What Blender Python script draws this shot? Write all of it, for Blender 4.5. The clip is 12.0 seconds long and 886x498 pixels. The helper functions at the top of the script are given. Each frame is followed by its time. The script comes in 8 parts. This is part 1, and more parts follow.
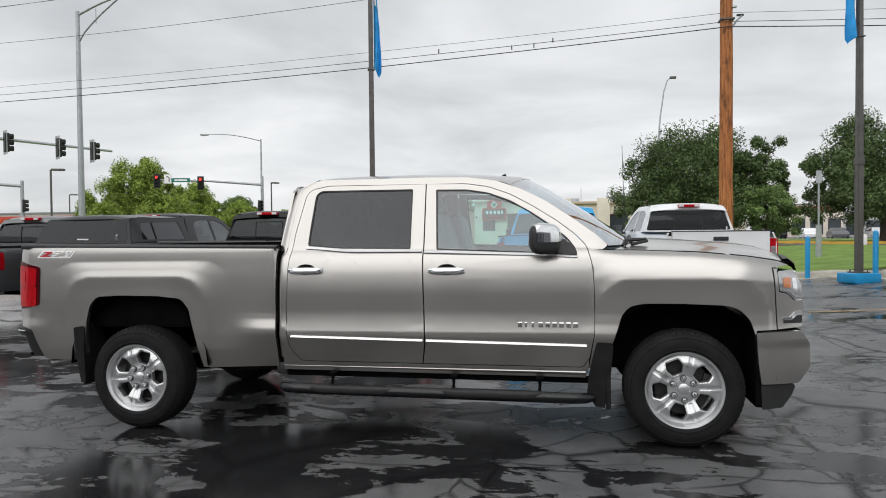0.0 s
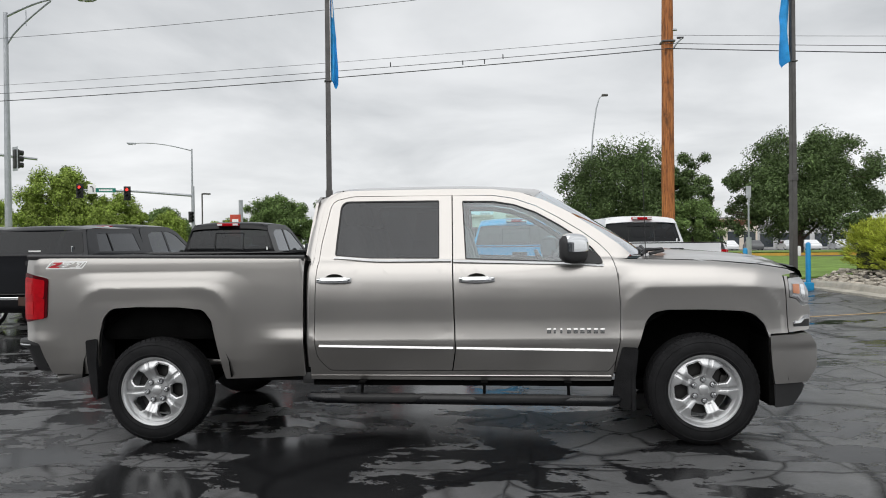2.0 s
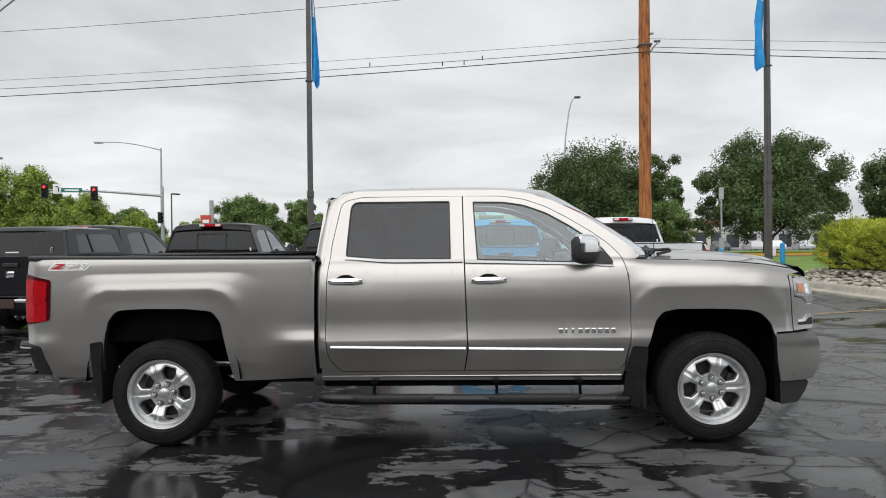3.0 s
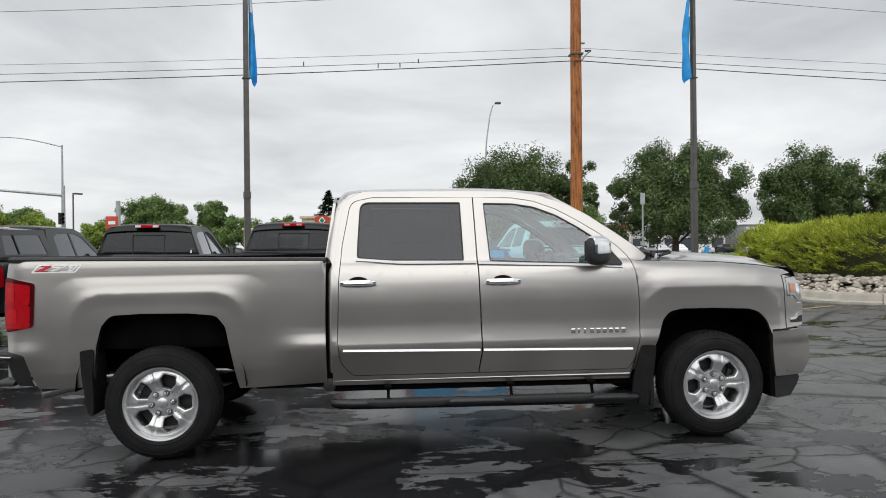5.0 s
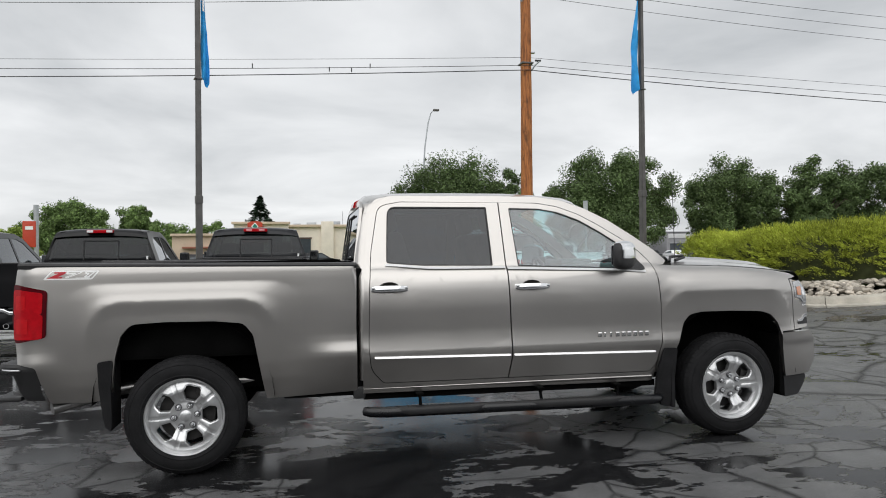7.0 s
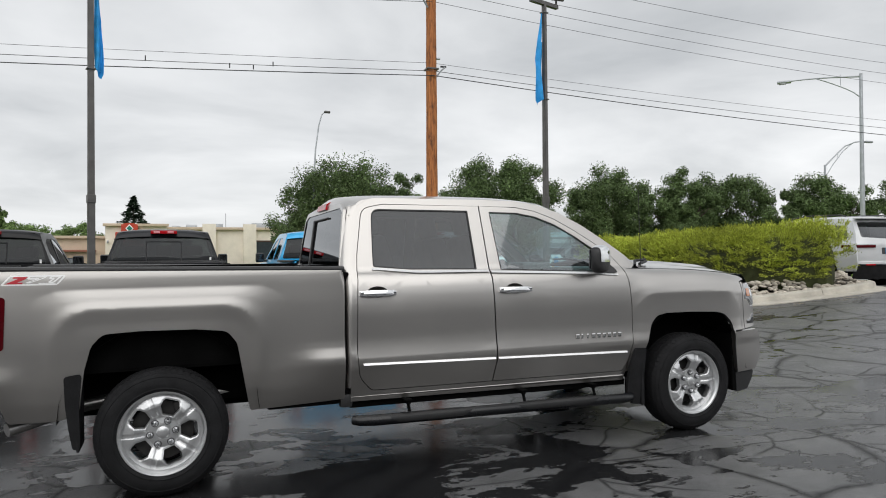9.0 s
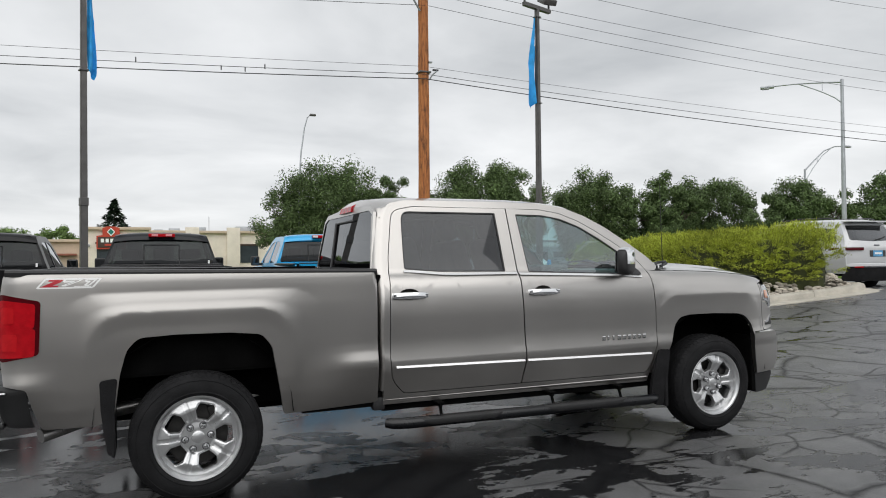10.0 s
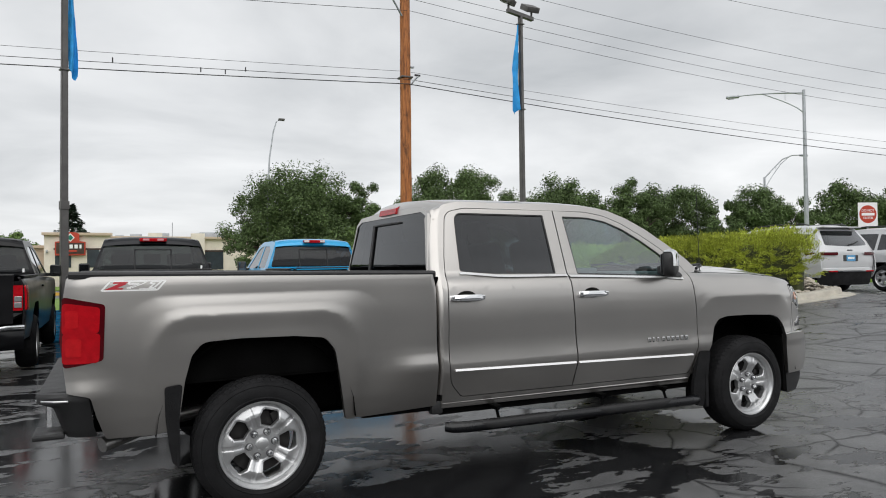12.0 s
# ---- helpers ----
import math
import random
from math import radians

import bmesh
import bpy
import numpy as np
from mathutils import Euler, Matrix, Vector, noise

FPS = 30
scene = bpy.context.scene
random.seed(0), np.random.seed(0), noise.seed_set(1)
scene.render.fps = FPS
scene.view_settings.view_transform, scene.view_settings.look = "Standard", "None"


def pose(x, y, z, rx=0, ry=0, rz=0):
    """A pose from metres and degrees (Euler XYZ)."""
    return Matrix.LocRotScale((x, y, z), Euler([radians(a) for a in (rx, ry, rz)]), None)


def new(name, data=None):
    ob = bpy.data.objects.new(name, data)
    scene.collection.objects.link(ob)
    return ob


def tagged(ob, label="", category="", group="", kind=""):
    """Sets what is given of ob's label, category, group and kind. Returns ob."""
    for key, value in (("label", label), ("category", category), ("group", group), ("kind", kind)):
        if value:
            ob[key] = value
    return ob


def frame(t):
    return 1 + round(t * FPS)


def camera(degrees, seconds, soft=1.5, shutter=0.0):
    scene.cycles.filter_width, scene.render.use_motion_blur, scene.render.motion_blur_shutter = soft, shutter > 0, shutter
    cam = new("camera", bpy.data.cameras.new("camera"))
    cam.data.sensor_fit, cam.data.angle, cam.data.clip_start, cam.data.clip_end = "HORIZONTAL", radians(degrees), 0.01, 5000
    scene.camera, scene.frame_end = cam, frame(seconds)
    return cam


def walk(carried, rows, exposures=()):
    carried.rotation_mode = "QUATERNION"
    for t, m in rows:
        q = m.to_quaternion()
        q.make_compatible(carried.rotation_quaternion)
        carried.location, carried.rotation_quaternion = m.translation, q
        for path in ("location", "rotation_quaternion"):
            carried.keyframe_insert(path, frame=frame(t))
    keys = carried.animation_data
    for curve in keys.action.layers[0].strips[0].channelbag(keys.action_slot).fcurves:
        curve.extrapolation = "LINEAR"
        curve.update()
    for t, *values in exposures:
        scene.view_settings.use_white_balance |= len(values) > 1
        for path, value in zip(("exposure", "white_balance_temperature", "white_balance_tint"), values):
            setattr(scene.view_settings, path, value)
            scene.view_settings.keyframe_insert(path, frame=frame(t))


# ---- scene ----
cam = camera(64.8, 12.0, soft=1.0)
METRES, EYE, TILT, LEAN, TURN = 4.17, 1.41, 0.0, 0.0, 10.4
ROWS = [
    (0.0, 0.0, 0.0, 0.0, -0.01, -1.36, 0.59),
    (0.5, -0.0478, 0.0001, -0.0013, -1.36, -1.14, 0.56),
    (1.0, -0.0929, -0.0018, -0.0019, -2.72, -0.95, 0.52),
    (1.5, -0.1319, -0.0129, 0.0001, -4.44, -0.69, 0.53),
    (2.0, -0.1703, -0.0205, -0.0024, -5.88, -0.4, 0.59),
    (2.5, -0.2058, -0.0219, -0.0018, -7.24, -0.31, 0.62),
    (3.0, -0.2415, -0.0147, -0.002, -8.35, -0.36, 0.64),
    (5.0, -0.4092, 0.0296, -0.0037, -15.6, -0.16, 0.54),
    (5.5, -0.4517, 0.0532, -0.0049, -16.91, -0.21, 0.53),
    (6.0, -0.4935, 0.0708, -0.0036, -18.27, -0.24, 0.53),
    (6.5, -0.5305, 0.0813, -0.0035, -19.74, 0.02, 0.54),
    (7.0, -0.5694, 0.0911, -0.0047, -21.49, 0.32, 0.56),
    (9.0, -0.7205, 0.1801, -0.0043, -31.23, 0.58, 0.46),
    (9.5, -0.7585, 0.2036, -0.0068, -32.26, 0.82, 0.49),
    (10.0, -0.7887, 0.2231, -0.0055, -32.76, 0.85, 0.54),
    (10.5, -0.8163, 0.2458, -0.0074, -33.24, 0.85, 0.65),
    (11.0, -0.8483, 0.2735, -0.0086, -33.81, 0.88, 0.66),
    (11.5, -0.8789, 0.2957, -0.0078, -34.74, 1.07, 0.65),
    (12.0, -0.9085, 0.3167, -0.0111, -35.94, 1.34, 0.63),
]
walk(cam, [(t, pose(-0.713, -5.635, EYE, TILT, LEAN, TURN) @ pose(METRES * x, METRES * y, METRES * z, 90 + pitch, roll, yaw)) for t, x, y, z, yaw, pitch, roll in ROWS])

# ---------------------------------------------------------------- light
def make_world():
    w = bpy.data.worlds.new("overcast_sky")
    scene.world = w
    w.use_nodes = True
    n, l = w.node_tree.nodes, w.node_tree.links
    n.clear()
    out = n.new("ShaderNodeOutputWorld")
    bg = n.new("ShaderNodeBackground")
    bg.inputs["Strength"].default_value = 1.0
    sky = n.new("ShaderNodeTexSky")
    sky.sky_type = 'NISHITA'
    sky.sun_disc = False
    sky.sun_elevation, sky.sun_rotation = radians(48), radians(200)
    skys = n.new("ShaderNodeVectorMath")
    skys.operation = 'SCALE'
    skys.inputs["Scale"].default_value = 0.06
    l.new(sky.outputs[0], skys.inputs[0])
    # cloud sheet: directions laid out on a flat layer overhead
    tc = n.new("ShaderNodeTexCoord")
    sep = n.new("ShaderNodeSeparateXYZ")
    l.new(tc.outputs["Generated"], sep.inputs[0])

    def math_(op, a, b=None, clamp=False):
        m = n.new("ShaderNodeMath")
        m.operation, m.use_clamp = op, clamp
        for i, v in enumerate((a, b)):
            if v is None:
                continue
            if isinstance(v, (int, float)):
                m.inputs[i].default_value = v
            else:
                l.new(v, m.inputs[i])
        return m.outputs[0]
    zz = math_('MAXIMUM', sep.outputs["Z"], 0.0)
    den = math_('ADD', zz, 0.16)
    px, py = math_('DIVIDE', sep.outputs["X"], den), math_('DIVIDE', sep.outputs["Y"], den)
    comb = n.new("ShaderNodeCombineXYZ")
    l.new(px, comb.inputs[0])
    l.new(py, comb.inputs[1])
    n1 = n.new("ShaderNodeTexNoise")
    n1.inputs["Scale"].default_value, n1.inputs["Detail"].default_value = 0.85, 7.0
    n1.inputs["Roughness"].default_value, n1.inputs["Distortion"].default_value = 0.52, 0.35
    l.new(comb.outputs[0], n1.inputs["Vector"])
    n2 = n.new("ShaderNodeTexNoise")
    n2.inputs["Scale"].default_value, n2.inputs["Detail"].default_value = 0.33, 3.0
    l.new(comb.outputs[0], n2.inputs["Vector"])
    mixn = math_('ADD', math_('MULTIPLY', n1.outputs["Fac"], 0.55), math_('MULTIPLY', n2.outputs["Fac"], 0.45))
    ramp = n.new("ShaderNodeValToRGB")
    e = ramp.color_ramp.elements
    e[0].position, e[0].color = 0.37, (0.36, 0.375, 0.39, 1)
    e[1].position, e[1].color = 0.63, (0.745, 0.752, 0.76, 1)
    l.new(mixn, ramp.inputs["Fac"])
    # the layer thins towards the horizon
    hz = math_('POWER', math_('SUBTRACT', 1.0, zz), 9.0)
    mix = n.new("ShaderNodeMix")
    mix.data_type = 'RGBA'
    l.new(math_('MULTIPLY', hz, 0.45), mix.inputs["Factor"])
    l.new(ramp.outputs[0], mix.inputs["A"])
    mix.inputs["B"].default_value = (0.62, 0.63, 0.637, 1)
    mix2 = n.new("ShaderNodeMix")
    mix2.data_type = 'RGBA'
    mix2.inputs["Factor"].default_value = 0.95
    l.new(skys.outputs[0], mix2.inputs["A"])
    l.new(mix.outputs["Result"], mix2.inputs["B"])
    l.new(mix2.outputs["Result"], bg.inputs["Color"])
    l.new(bg.outputs[0], out.inputs["Surface"])


make_world()
sun_data = bpy.data.lights.new("sun", 'SUN')
sun_data.energy, sun_data.angle, sun_data.color = 0.95, radians(80), (1.0, 0.985, 0.96)
sun = new("sun", sun_data)
sun.matrix_world = pose(0, 0, 30, 42, 0, -20)
scene.view_settings.exposure = 0.51

# ---------------------------------------------------------------- materials
def shader(name):
    m = bpy.data.materials.new(name)
    m.use_nodes = True
    n, l = m.node_tree.nodes, m.node_tree.links
    return m, n, l, n["Principled BSDF"]


def noise_node(n, l, scale, detail=4.0, rough=0.55, dist=0.0, vec=None):
    t = n.new("ShaderNodeTexNoise")
    t.inputs["Scale"].default_value, t.inputs["Detail"].default_value = scale, detail
    t.inputs["Roughness"].default_value, t.inputs["Distortion"].default_value = rough, dist
    if vec is None:
        tc = n.new("ShaderNodeTexCoord")
        vec = tc.outputs["Object"]
    l.new(vec, t.inputs["Vector"])
    return t.outputs["Fac"]


def ramp_node(n, l, fac, stops):
    r = n.new("ShaderNodeValToRGB")
    els = r.color_ramp.elements
    while len(els) < len(stops):
        els.new(0.5)
    for e, (p, c) in zip(els, stops):
        e.position = p
        e.color = (c, c, c, 1) if isinstance(c, (int, float)) else (*c, 1)
    l.new(fac, r.inputs["Fac"])
    return r.outputs[0]


def bump_node(n, l, height, strength, distance=0.01):
    b = n.new("ShaderNodeBump")
    b.inputs["Strength"].default_value, b.inputs["Distance"].default_value = strength, distance
    l.new(height, b.inputs["Height"])
    return b.outputs[0]


def plain(name, col, rough=0.5, metal=0.0, vary=0.12, scale=6.0, bump=0.0, bump_scale=80.0, coat=0.0, emit=0.0, spec=0.5):
    """A surface with blotches at one scale and grain at another."""
    m, n, l, b = shader(name)
    a = noise_node(n, l, scale, 5)
    g = noise_node(n, l, scale * 14, 3)
    add = n.new("ShaderNodeMath")
    add.operation = 'MULTIPLY_ADD'
    l.new(g, add.inputs[0])
    add.inputs[1].default_value = 0.4
    l.new(a, add.inputs[2])
    lo = tuple(max(0.0, c * (1 - vary)) for c in col)
    hi = tuple(min(1.0, c * (1 + vary)) for c in col)
    l.new(ramp_node(n, l, add.outputs[0], [(0.45, lo), (0.95, hi)]), b.inputs["Base Color"])
    l.new(ramp_node(n, l, add.outputs[0], [(0.4, min(1, rough * 1.15)), (1.0, rough * 0.85)]), b.inputs["Roughness"])
    b.inputs["Metallic"].default_value = metal
    b.inputs["Coat Weight"].default_value = coat
    b.inputs["Specular IOR Level"].default_value = spec
    b.inputs["Coat Roughness"].default_value = 0.03
    if bump:
        l.new(bump_node(n, l, noise_node(n, l, bump_scale, 3), bump, 0.01), b.inputs["Normal"])
    if emit:
        b.inputs["Emission Color"].default_value = (*col, 1)
        b.inputs["Emission Strength"].default_value = emit
    return m


def car_paint(name, col, metal=0.55, rough=0.38, coat=0.8):
    """Metallic paint under clear coat: fine flake, faint dirt towards film scale."""
    m, n, l, b = shader(name)
    fl = noise_node(n, l, 26, 2, 0.4)
    dirt = noise_node(n, l, 2.6, 1.5, 0.4)
    add = n.new("ShaderNodeMath")
    add.operation = 'MULTIPLY_ADD'
    l.new(fl, add.inputs[0])
    add.inputs[1].default_value = 0.05
    l.new(dirt, add.inputs[2])
    l.new(ramp_node(n, l, add.outputs[0], [(0.20, tuple(c * 0.96 for c in col)), (0.95, tuple(min(1, c * 1.04) for c in col))]), b.inputs["Base Color"])
    l.new(ramp_node(n, l, dirt, [(0.3, rough * 0.95), (0.75, rough * 1.06)]), b.inputs["Roughness"])
    b.inputs["Metallic"].default_value = metal
    b.inputs["Coat Weight"].default_value = coat
    b.inputs["Specular IOR Level"].default_value = 0.5 if coat > 0.5 else 0.25
    l.new(ramp_node(n, l, dirt, [(0.35, 0.04), (0.8, 0.07)]), b.inputs["Coat Roughness"])
    return m


def glass(name, tint, alpha_mix, rough=0.0, edge=3.2):
    """Thin car glass: clear tinted sheet with mirror gloss."""
    m, n, l, b = shader(name)
    n.remove(b)
    out = n["Material Output"]
    tr = n.new("ShaderNodeBsdfTransparent")
    tr.inputs["Color"].default_value = (*tint, 1)
    gl = n.new("ShaderNodeBsdfGlossy")
    gl.inputs["Roughness"].default_value = rough
    gl.inputs["Color"].default_value = (0.95, 0.97, 1, 1)
    lw = n.new("ShaderNodeLayerWeight")
    lw.inputs["Blend"].default_value = 0.5
    pw = n.new("ShaderNodeMath")
    pw.operation = 'POWER'
    l.new(lw.outputs["Facing"], pw.inputs[0])
    pw.inputs[1].default_value = edge
    ad = n.new("ShaderNodeMath")
    ad.operation, ad.use_clamp = 'MULTIPLY_ADD', True
    l.new(pw.outputs[0], ad.inputs[0])
    ad.inputs[1].default_value = 0.9
    ad.inputs[2].default_value = 0.05 + alpha_mix
    mx = n.new("ShaderNodeMixShader")
    l.new(ad.outputs[0], mx.inputs[0])
    l.new(tr.outputs[0], mx.inputs[1])
    l.new(gl.outputs[0], mx.inputs[2])
    l.new(mx.outputs[0], out.inputs["Surface"])
    return m


def asphalt_material(name, wet=1.0):
    m, n, l, b = shader(name)
    tc = n.new("ShaderNodeTexCoord")
    vec = tc.outputs["Object"]
    # warped coordinates for cracks
    warp = n.new("ShaderNodeTexNoise")
    warp.inputs["Scale"].default_value, warp.inputs["Detail"].default_value = 1.1, 4
    l.new(vec, warp.inputs["Vector"])
    sc = n.new("ShaderNodeVectorMath")
    sc.operation = 'MULTIPLY_ADD'
    l.new(warp.outputs["Color"], sc.inputs[0])
    sc.inputs[1].default_value = (0.5, 0.5, 0)
    l.new(vec, sc.inputs[2])

    def cracks(scale, width):
        v = n.new("ShaderNodeTexVoronoi")
        v.feature = 'DISTANCE_TO_EDGE'
        v.inputs["Scale"].default_value = scale
        v.inputs["Randomness"].default_value = 0.9
        l.new(sc.outputs[0], v.inputs["Vector"])
        return ramp_node(n, l, v.outputs["Distance"], [(0.0, 1.0), (width, 0.0)]), v.outputs["Distance"]
    c1, c1_dist = cracks(0.62, 0.032)
    c2, _ = cracks(1.5, 0.034)
    mask2 = ramp_node(n, l, noise_node(n, l, 0.55, 3, vec=vec), [(0.42, 0.0), (0.54, 1.0)])

    def mth(op, a, c, clamp=False):
        q = n.new("ShaderNodeMath")
        q.operation, q.use_clamp = op, clamp
        for i, v in enumerate((a, c)):
            if isinstance(v, (int, float)):
                q.inputs[i].default_value = v
            else:
                l.new(v, q.inputs[i])
        return q.outputs[0]
    sxyz = n.new("ShaderNodeSeparateXYZ")
    l.new(vec, sxyz.inputs[0])
    X, Y = sxyz.outputs["X"], sxyz.outputs["Y"]
    wob = mth('MULTIPLY', mth('SUBTRACT', noise_node(n, l, 1.7, 6, 0.6, vec=vec), 0.5), 0.22)

    def seam(coord, at, width):
        return ramp_node(n, l, mth('ABSOLUTE', mth('SUBTRACT', mth('ADD', coord, wob), at), 0.0), [(0.0, 1.0), (width, 0.0)])
    # long paving joints, then the net of cracks between them
    joints = seam(X, -1.19, 0.022)
    for at_x, wd in ((0.80, 0.035), (2.35, 0.02), (-3.3, 0.02), (-6.2, 0.02)):
        joints = mth('MAXIMUM', joints, seam(X, at_x, wd))
    for at_y in (-1.48, 1.9, -3.6, 4.6):
        joints = mth('MAXIMUM', joints, seam(Y, at_y, 0.02))
    crack = mth('MAXIMUM', joints, mth('MAXIMUM', c1, mth('MULTIPLY', c2, mask2)))
    # standing rain in ragged, streaky patches, more of it down the slope past the long joint
    mp = n.new("ShaderNodeMapping")
    mp.inputs["Scale"].default_value = (0.62, 1.15, 1)
    mp.inputs["Rotation"].default_value = (0, 0, 0.12)
    l.new(vec, mp.inputs["Vector"])
    pud = noise_node(n, l, 1.9, 12, 0.66, 0.45, vec=mp.outputs[0])
    fleck = noise_node(n, l, 13.0, 5, 0.6, vec=mp.outputs[0])
    big = noise_node(n, l, 0.42, 3, vec=mp.outputs[0])
    halo = ramp_node(n, l, mth('MAXIMUM', ramp_node(n, l, c1_dist, [(0.0, 1.0), (0.085, 0.0)]), mth('MAXIMUM', seam(X, 0.80, 0.16), seam(X, -1.19, 0.10))), [(0.0, 0.0), (1.0, 1.0)])
    drop = mth('MULTIPLY', mth('MINIMUM', mth('MAXIMUM', mth('MULTIPLY', mth('ADD', mth('ADD', X, wob), 1.65), 1.0), 0.0), 1.0), -0.058)
    fall = mth('ADD', drop, mth('MULTIPLY', mth('MINIMUM', mth('MAXIMUM', mth('SUBTRACT', X, 1.0), 0.0), 4.0), -0.006))
    lvl = mth('ADD', mth('ADD', mth('ADD', mth('MULTIPLY', pud, 0.74), mth('MULTIPLY', big, 0.26)), mth('MULTIPLY', mth('SUBTRACT', fleck, 0.5), 0.085)), mth('ADD', fall, mth('MULTIPLY', halo, 0.040)))
    soaked = ramp_node(n, l, lvl, [(0.477, 0.0), (0.486, 1.0)])
    film = ramp_node(n, l, noise_node(n, l, 0.8, 5, 0.6, vec=vec), [(0.36, 0.0), (0.60, 1.0)])
    grain = noise_node(n, l, 75, 4, 0.7, vec=vec)
    blot = noise_node(n, l, 3.2, 8, 0.68, vec=vec)
    base = ramp_node(n, l, blot, [(0.3, (0.087, 0.088, 0.090)), (0.72, (0.160, 0.161, 0.164))])
    mx = n.new("ShaderNodeMix")
    mx.data_type, mx.blend_type = 'RGBA', 'MULTIPLY'
    mx.inputs["Factor"].default_value = 1.0
    l.new(base, mx.inputs["A"])
    l.new(ramp_node(n, l, grain, [(0.3, 0.6), (0.7, 1.25)]), mx.inputs["B"])
    m2 = n.new("ShaderNodeMix")
    m2.data_type = 'RGBA'
    l.new(mth('MULTIPLY', soaked, 0.92 * wet), m2.inputs["Factor"])
    l.new(mx.outputs["Result"], m2.inputs["A"])
    m2.inputs["B"].default_value = (0.009, 0.0092, 0.010, 1)
    m3 = n.new("ShaderNodeMix")
    m3.data_type = 'RGBA'
    l.new(mth('MULTIPLY', crack, 0.88), m3.inputs["Factor"])
    l.new(m2.outputs["Result"], m3.inputs["A"])
    m3.inputs["B"].default_value = (0.010, 0.010, 0.011, 1)
    l.new(m3.outputs["Result"], b.inputs["Base Color"])
    ro = n.new("ShaderNodeMix")
    ro.data_type = 'FLOAT'
    l.new(soaked, ro.inputs["Factor"])
    l.new(ramp_node(n, l, mth('ADD', mth('MULTIPLY', film, -0.25), grain), [(0.1, 0.26), (0.7, 0.46)]), ro.inputs["A"])
    l.new(ramp_node(n, l, film, [(0.0, 0.20), (1.0, 0.10)]), ro.inputs["B"])
    l.new(ro.outputs["Result"], b.inputs["Roughness"])
    b.inputs["IOR"].default_value = 1.4
    l.new(mth('MULTIPLY', ramp_node(n, l, soaked, [(0.0, 0.55), (1.0, 0.22)]), mth('SUBTRACT', 1.0, mth('MULTIPLY', crack, mth('MULTIPLY', mth('SUBTRACT', 1.0, soaked), 0.8)))), b.inputs["Specular IOR Level"])
    hgt = mth('SUBTRACT', mth('MULTIPLY', grain, mth('SUBTRACT', 1.0, mth('MULTIPLY', soaked, 0.95 * wet))), mth('MULTIPLY', mth('MULTIPLY', crack, mth('SUBTRACT', 1.0, soaked)), 0.8))
    l.new(bump_node(n, l, hgt, 0.6, 0.006), b.inputs["Normal"])
    return m


def leaf_material(name, col, var=0.45, trans=0.25):
    m, n, l, b = shader(name)
    geo = n.new("ShaderNodeNewGeometry")
    lo = tuple(c * (1 - var) for c in col)
    hi = tuple(c * (1 + var) for c in col)
    r1 = ramp_node(n, l, geo.outputs["Random Per Island"], [(0.0, lo), (1.0, hi)])
    big = noise_node(n, l, 0.7, 3)
    mx = n.new("ShaderNodeMix")
    mx.data_type, mx.blend_type = 'RGBA', 'MULTIPLY'
    mx.inputs["Factor"].default_value = 1.0
    l.new(r1, mx.inputs["A"])
    l.new(ramp_node(n, l, big, [(0.3, 0.7), (0.7, 1.25)]), mx.inputs["B"])
    l.new(mx.outputs["Result"], b.inputs["Base Color"])
    b.inputs["Roughness"].default_value = 0.6
    b.inputs["Specular IOR Level"].default_value = 0.25
    b.inputs["Transmission Weight"].default_value = 0.0
    b.inputs["Subsurface Weight"].default_value = 0.0
    return m


def wood_pole_material(name):
    m, n, l, b = shader(name)
    tc = n.new("ShaderNodeTexCoord")
    mp = n.new("ShaderNodeMapping")
    mp.inputs["Scale"].default_value = (14, 14, 0.9)
    l.new(tc.outputs["Object"], mp.inputs["Vector"])
    g = noise_node(n, l, 2.0, 6, 0.65, 0.3, vec=mp.outputs[0])
    mp2 = n.new("ShaderNodeMapping")
    mp2.inputs["Scale"].default_value = (5, 5, 1.6)
    l.new(tc.outputs["Object"], mp2.inputs["Vector"])
    k = noise_node(n, l, 1.6, 4, 0.6, 0.4, vec=mp2.outputs[0])
    c = ramp_node(n, l, g, [(0.28, (0.10, 0.030, 0.010)), (0.5, (0.42, 0.145, 0.038)), (0.75, (0.62, 0.26, 0.080))])
    mx = n.new("ShaderNodeMix")
    mx.data_type, mx.blend_type = 'RGBA', 'MULTIPLY'
    mx.inputs["Factor"].default_value = 1.0
    l.new(c, mx.inputs["A"])
    l.new(ramp_node(n, l, k, [(0.3, 0.35), (0.5, 1.0)]), mx.inputs["B"])
    l.new(mx.outputs["Result"], b.inputs["Base Color"])
    b.inputs["Roughness"].default_value = 0.7
    l.new(bump_node(n, l, g, 0.6, 0.02), b.inputs["Normal"])
    return m


PAINT = car_paint("bronze_grey_paint", (0.490, 0.471, 0.450), 0.97, 0.31)
BLACK_PAINT = car_paint("black_paint", (0.005, 0.005, 0.006), 0.0, 0.3, 0.12)
CHARCOAL_PAINT = car_paint("charcoal_paint", (0.014, 0.015, 0.018), 0.3, 0.32, 0.25)
GREY_PAINT = car_paint("mid_grey_paint", (0.16, 0.165, 0.17), 0.5, 0.34, 0.5)
BLUE_PAINT = car_paint("bright_blue_paint", (0.008, 0.36, 0.70), 0.15, 0.34)
WHITE_PAINT = car_paint("white_paint", (0.84, 0.85, 0.86), 0.0, 0.35)
SILVER_PAINT = car_paint("pearl_white_paint", (0.62, 0.63, 0.64), 0.1, 0.34)
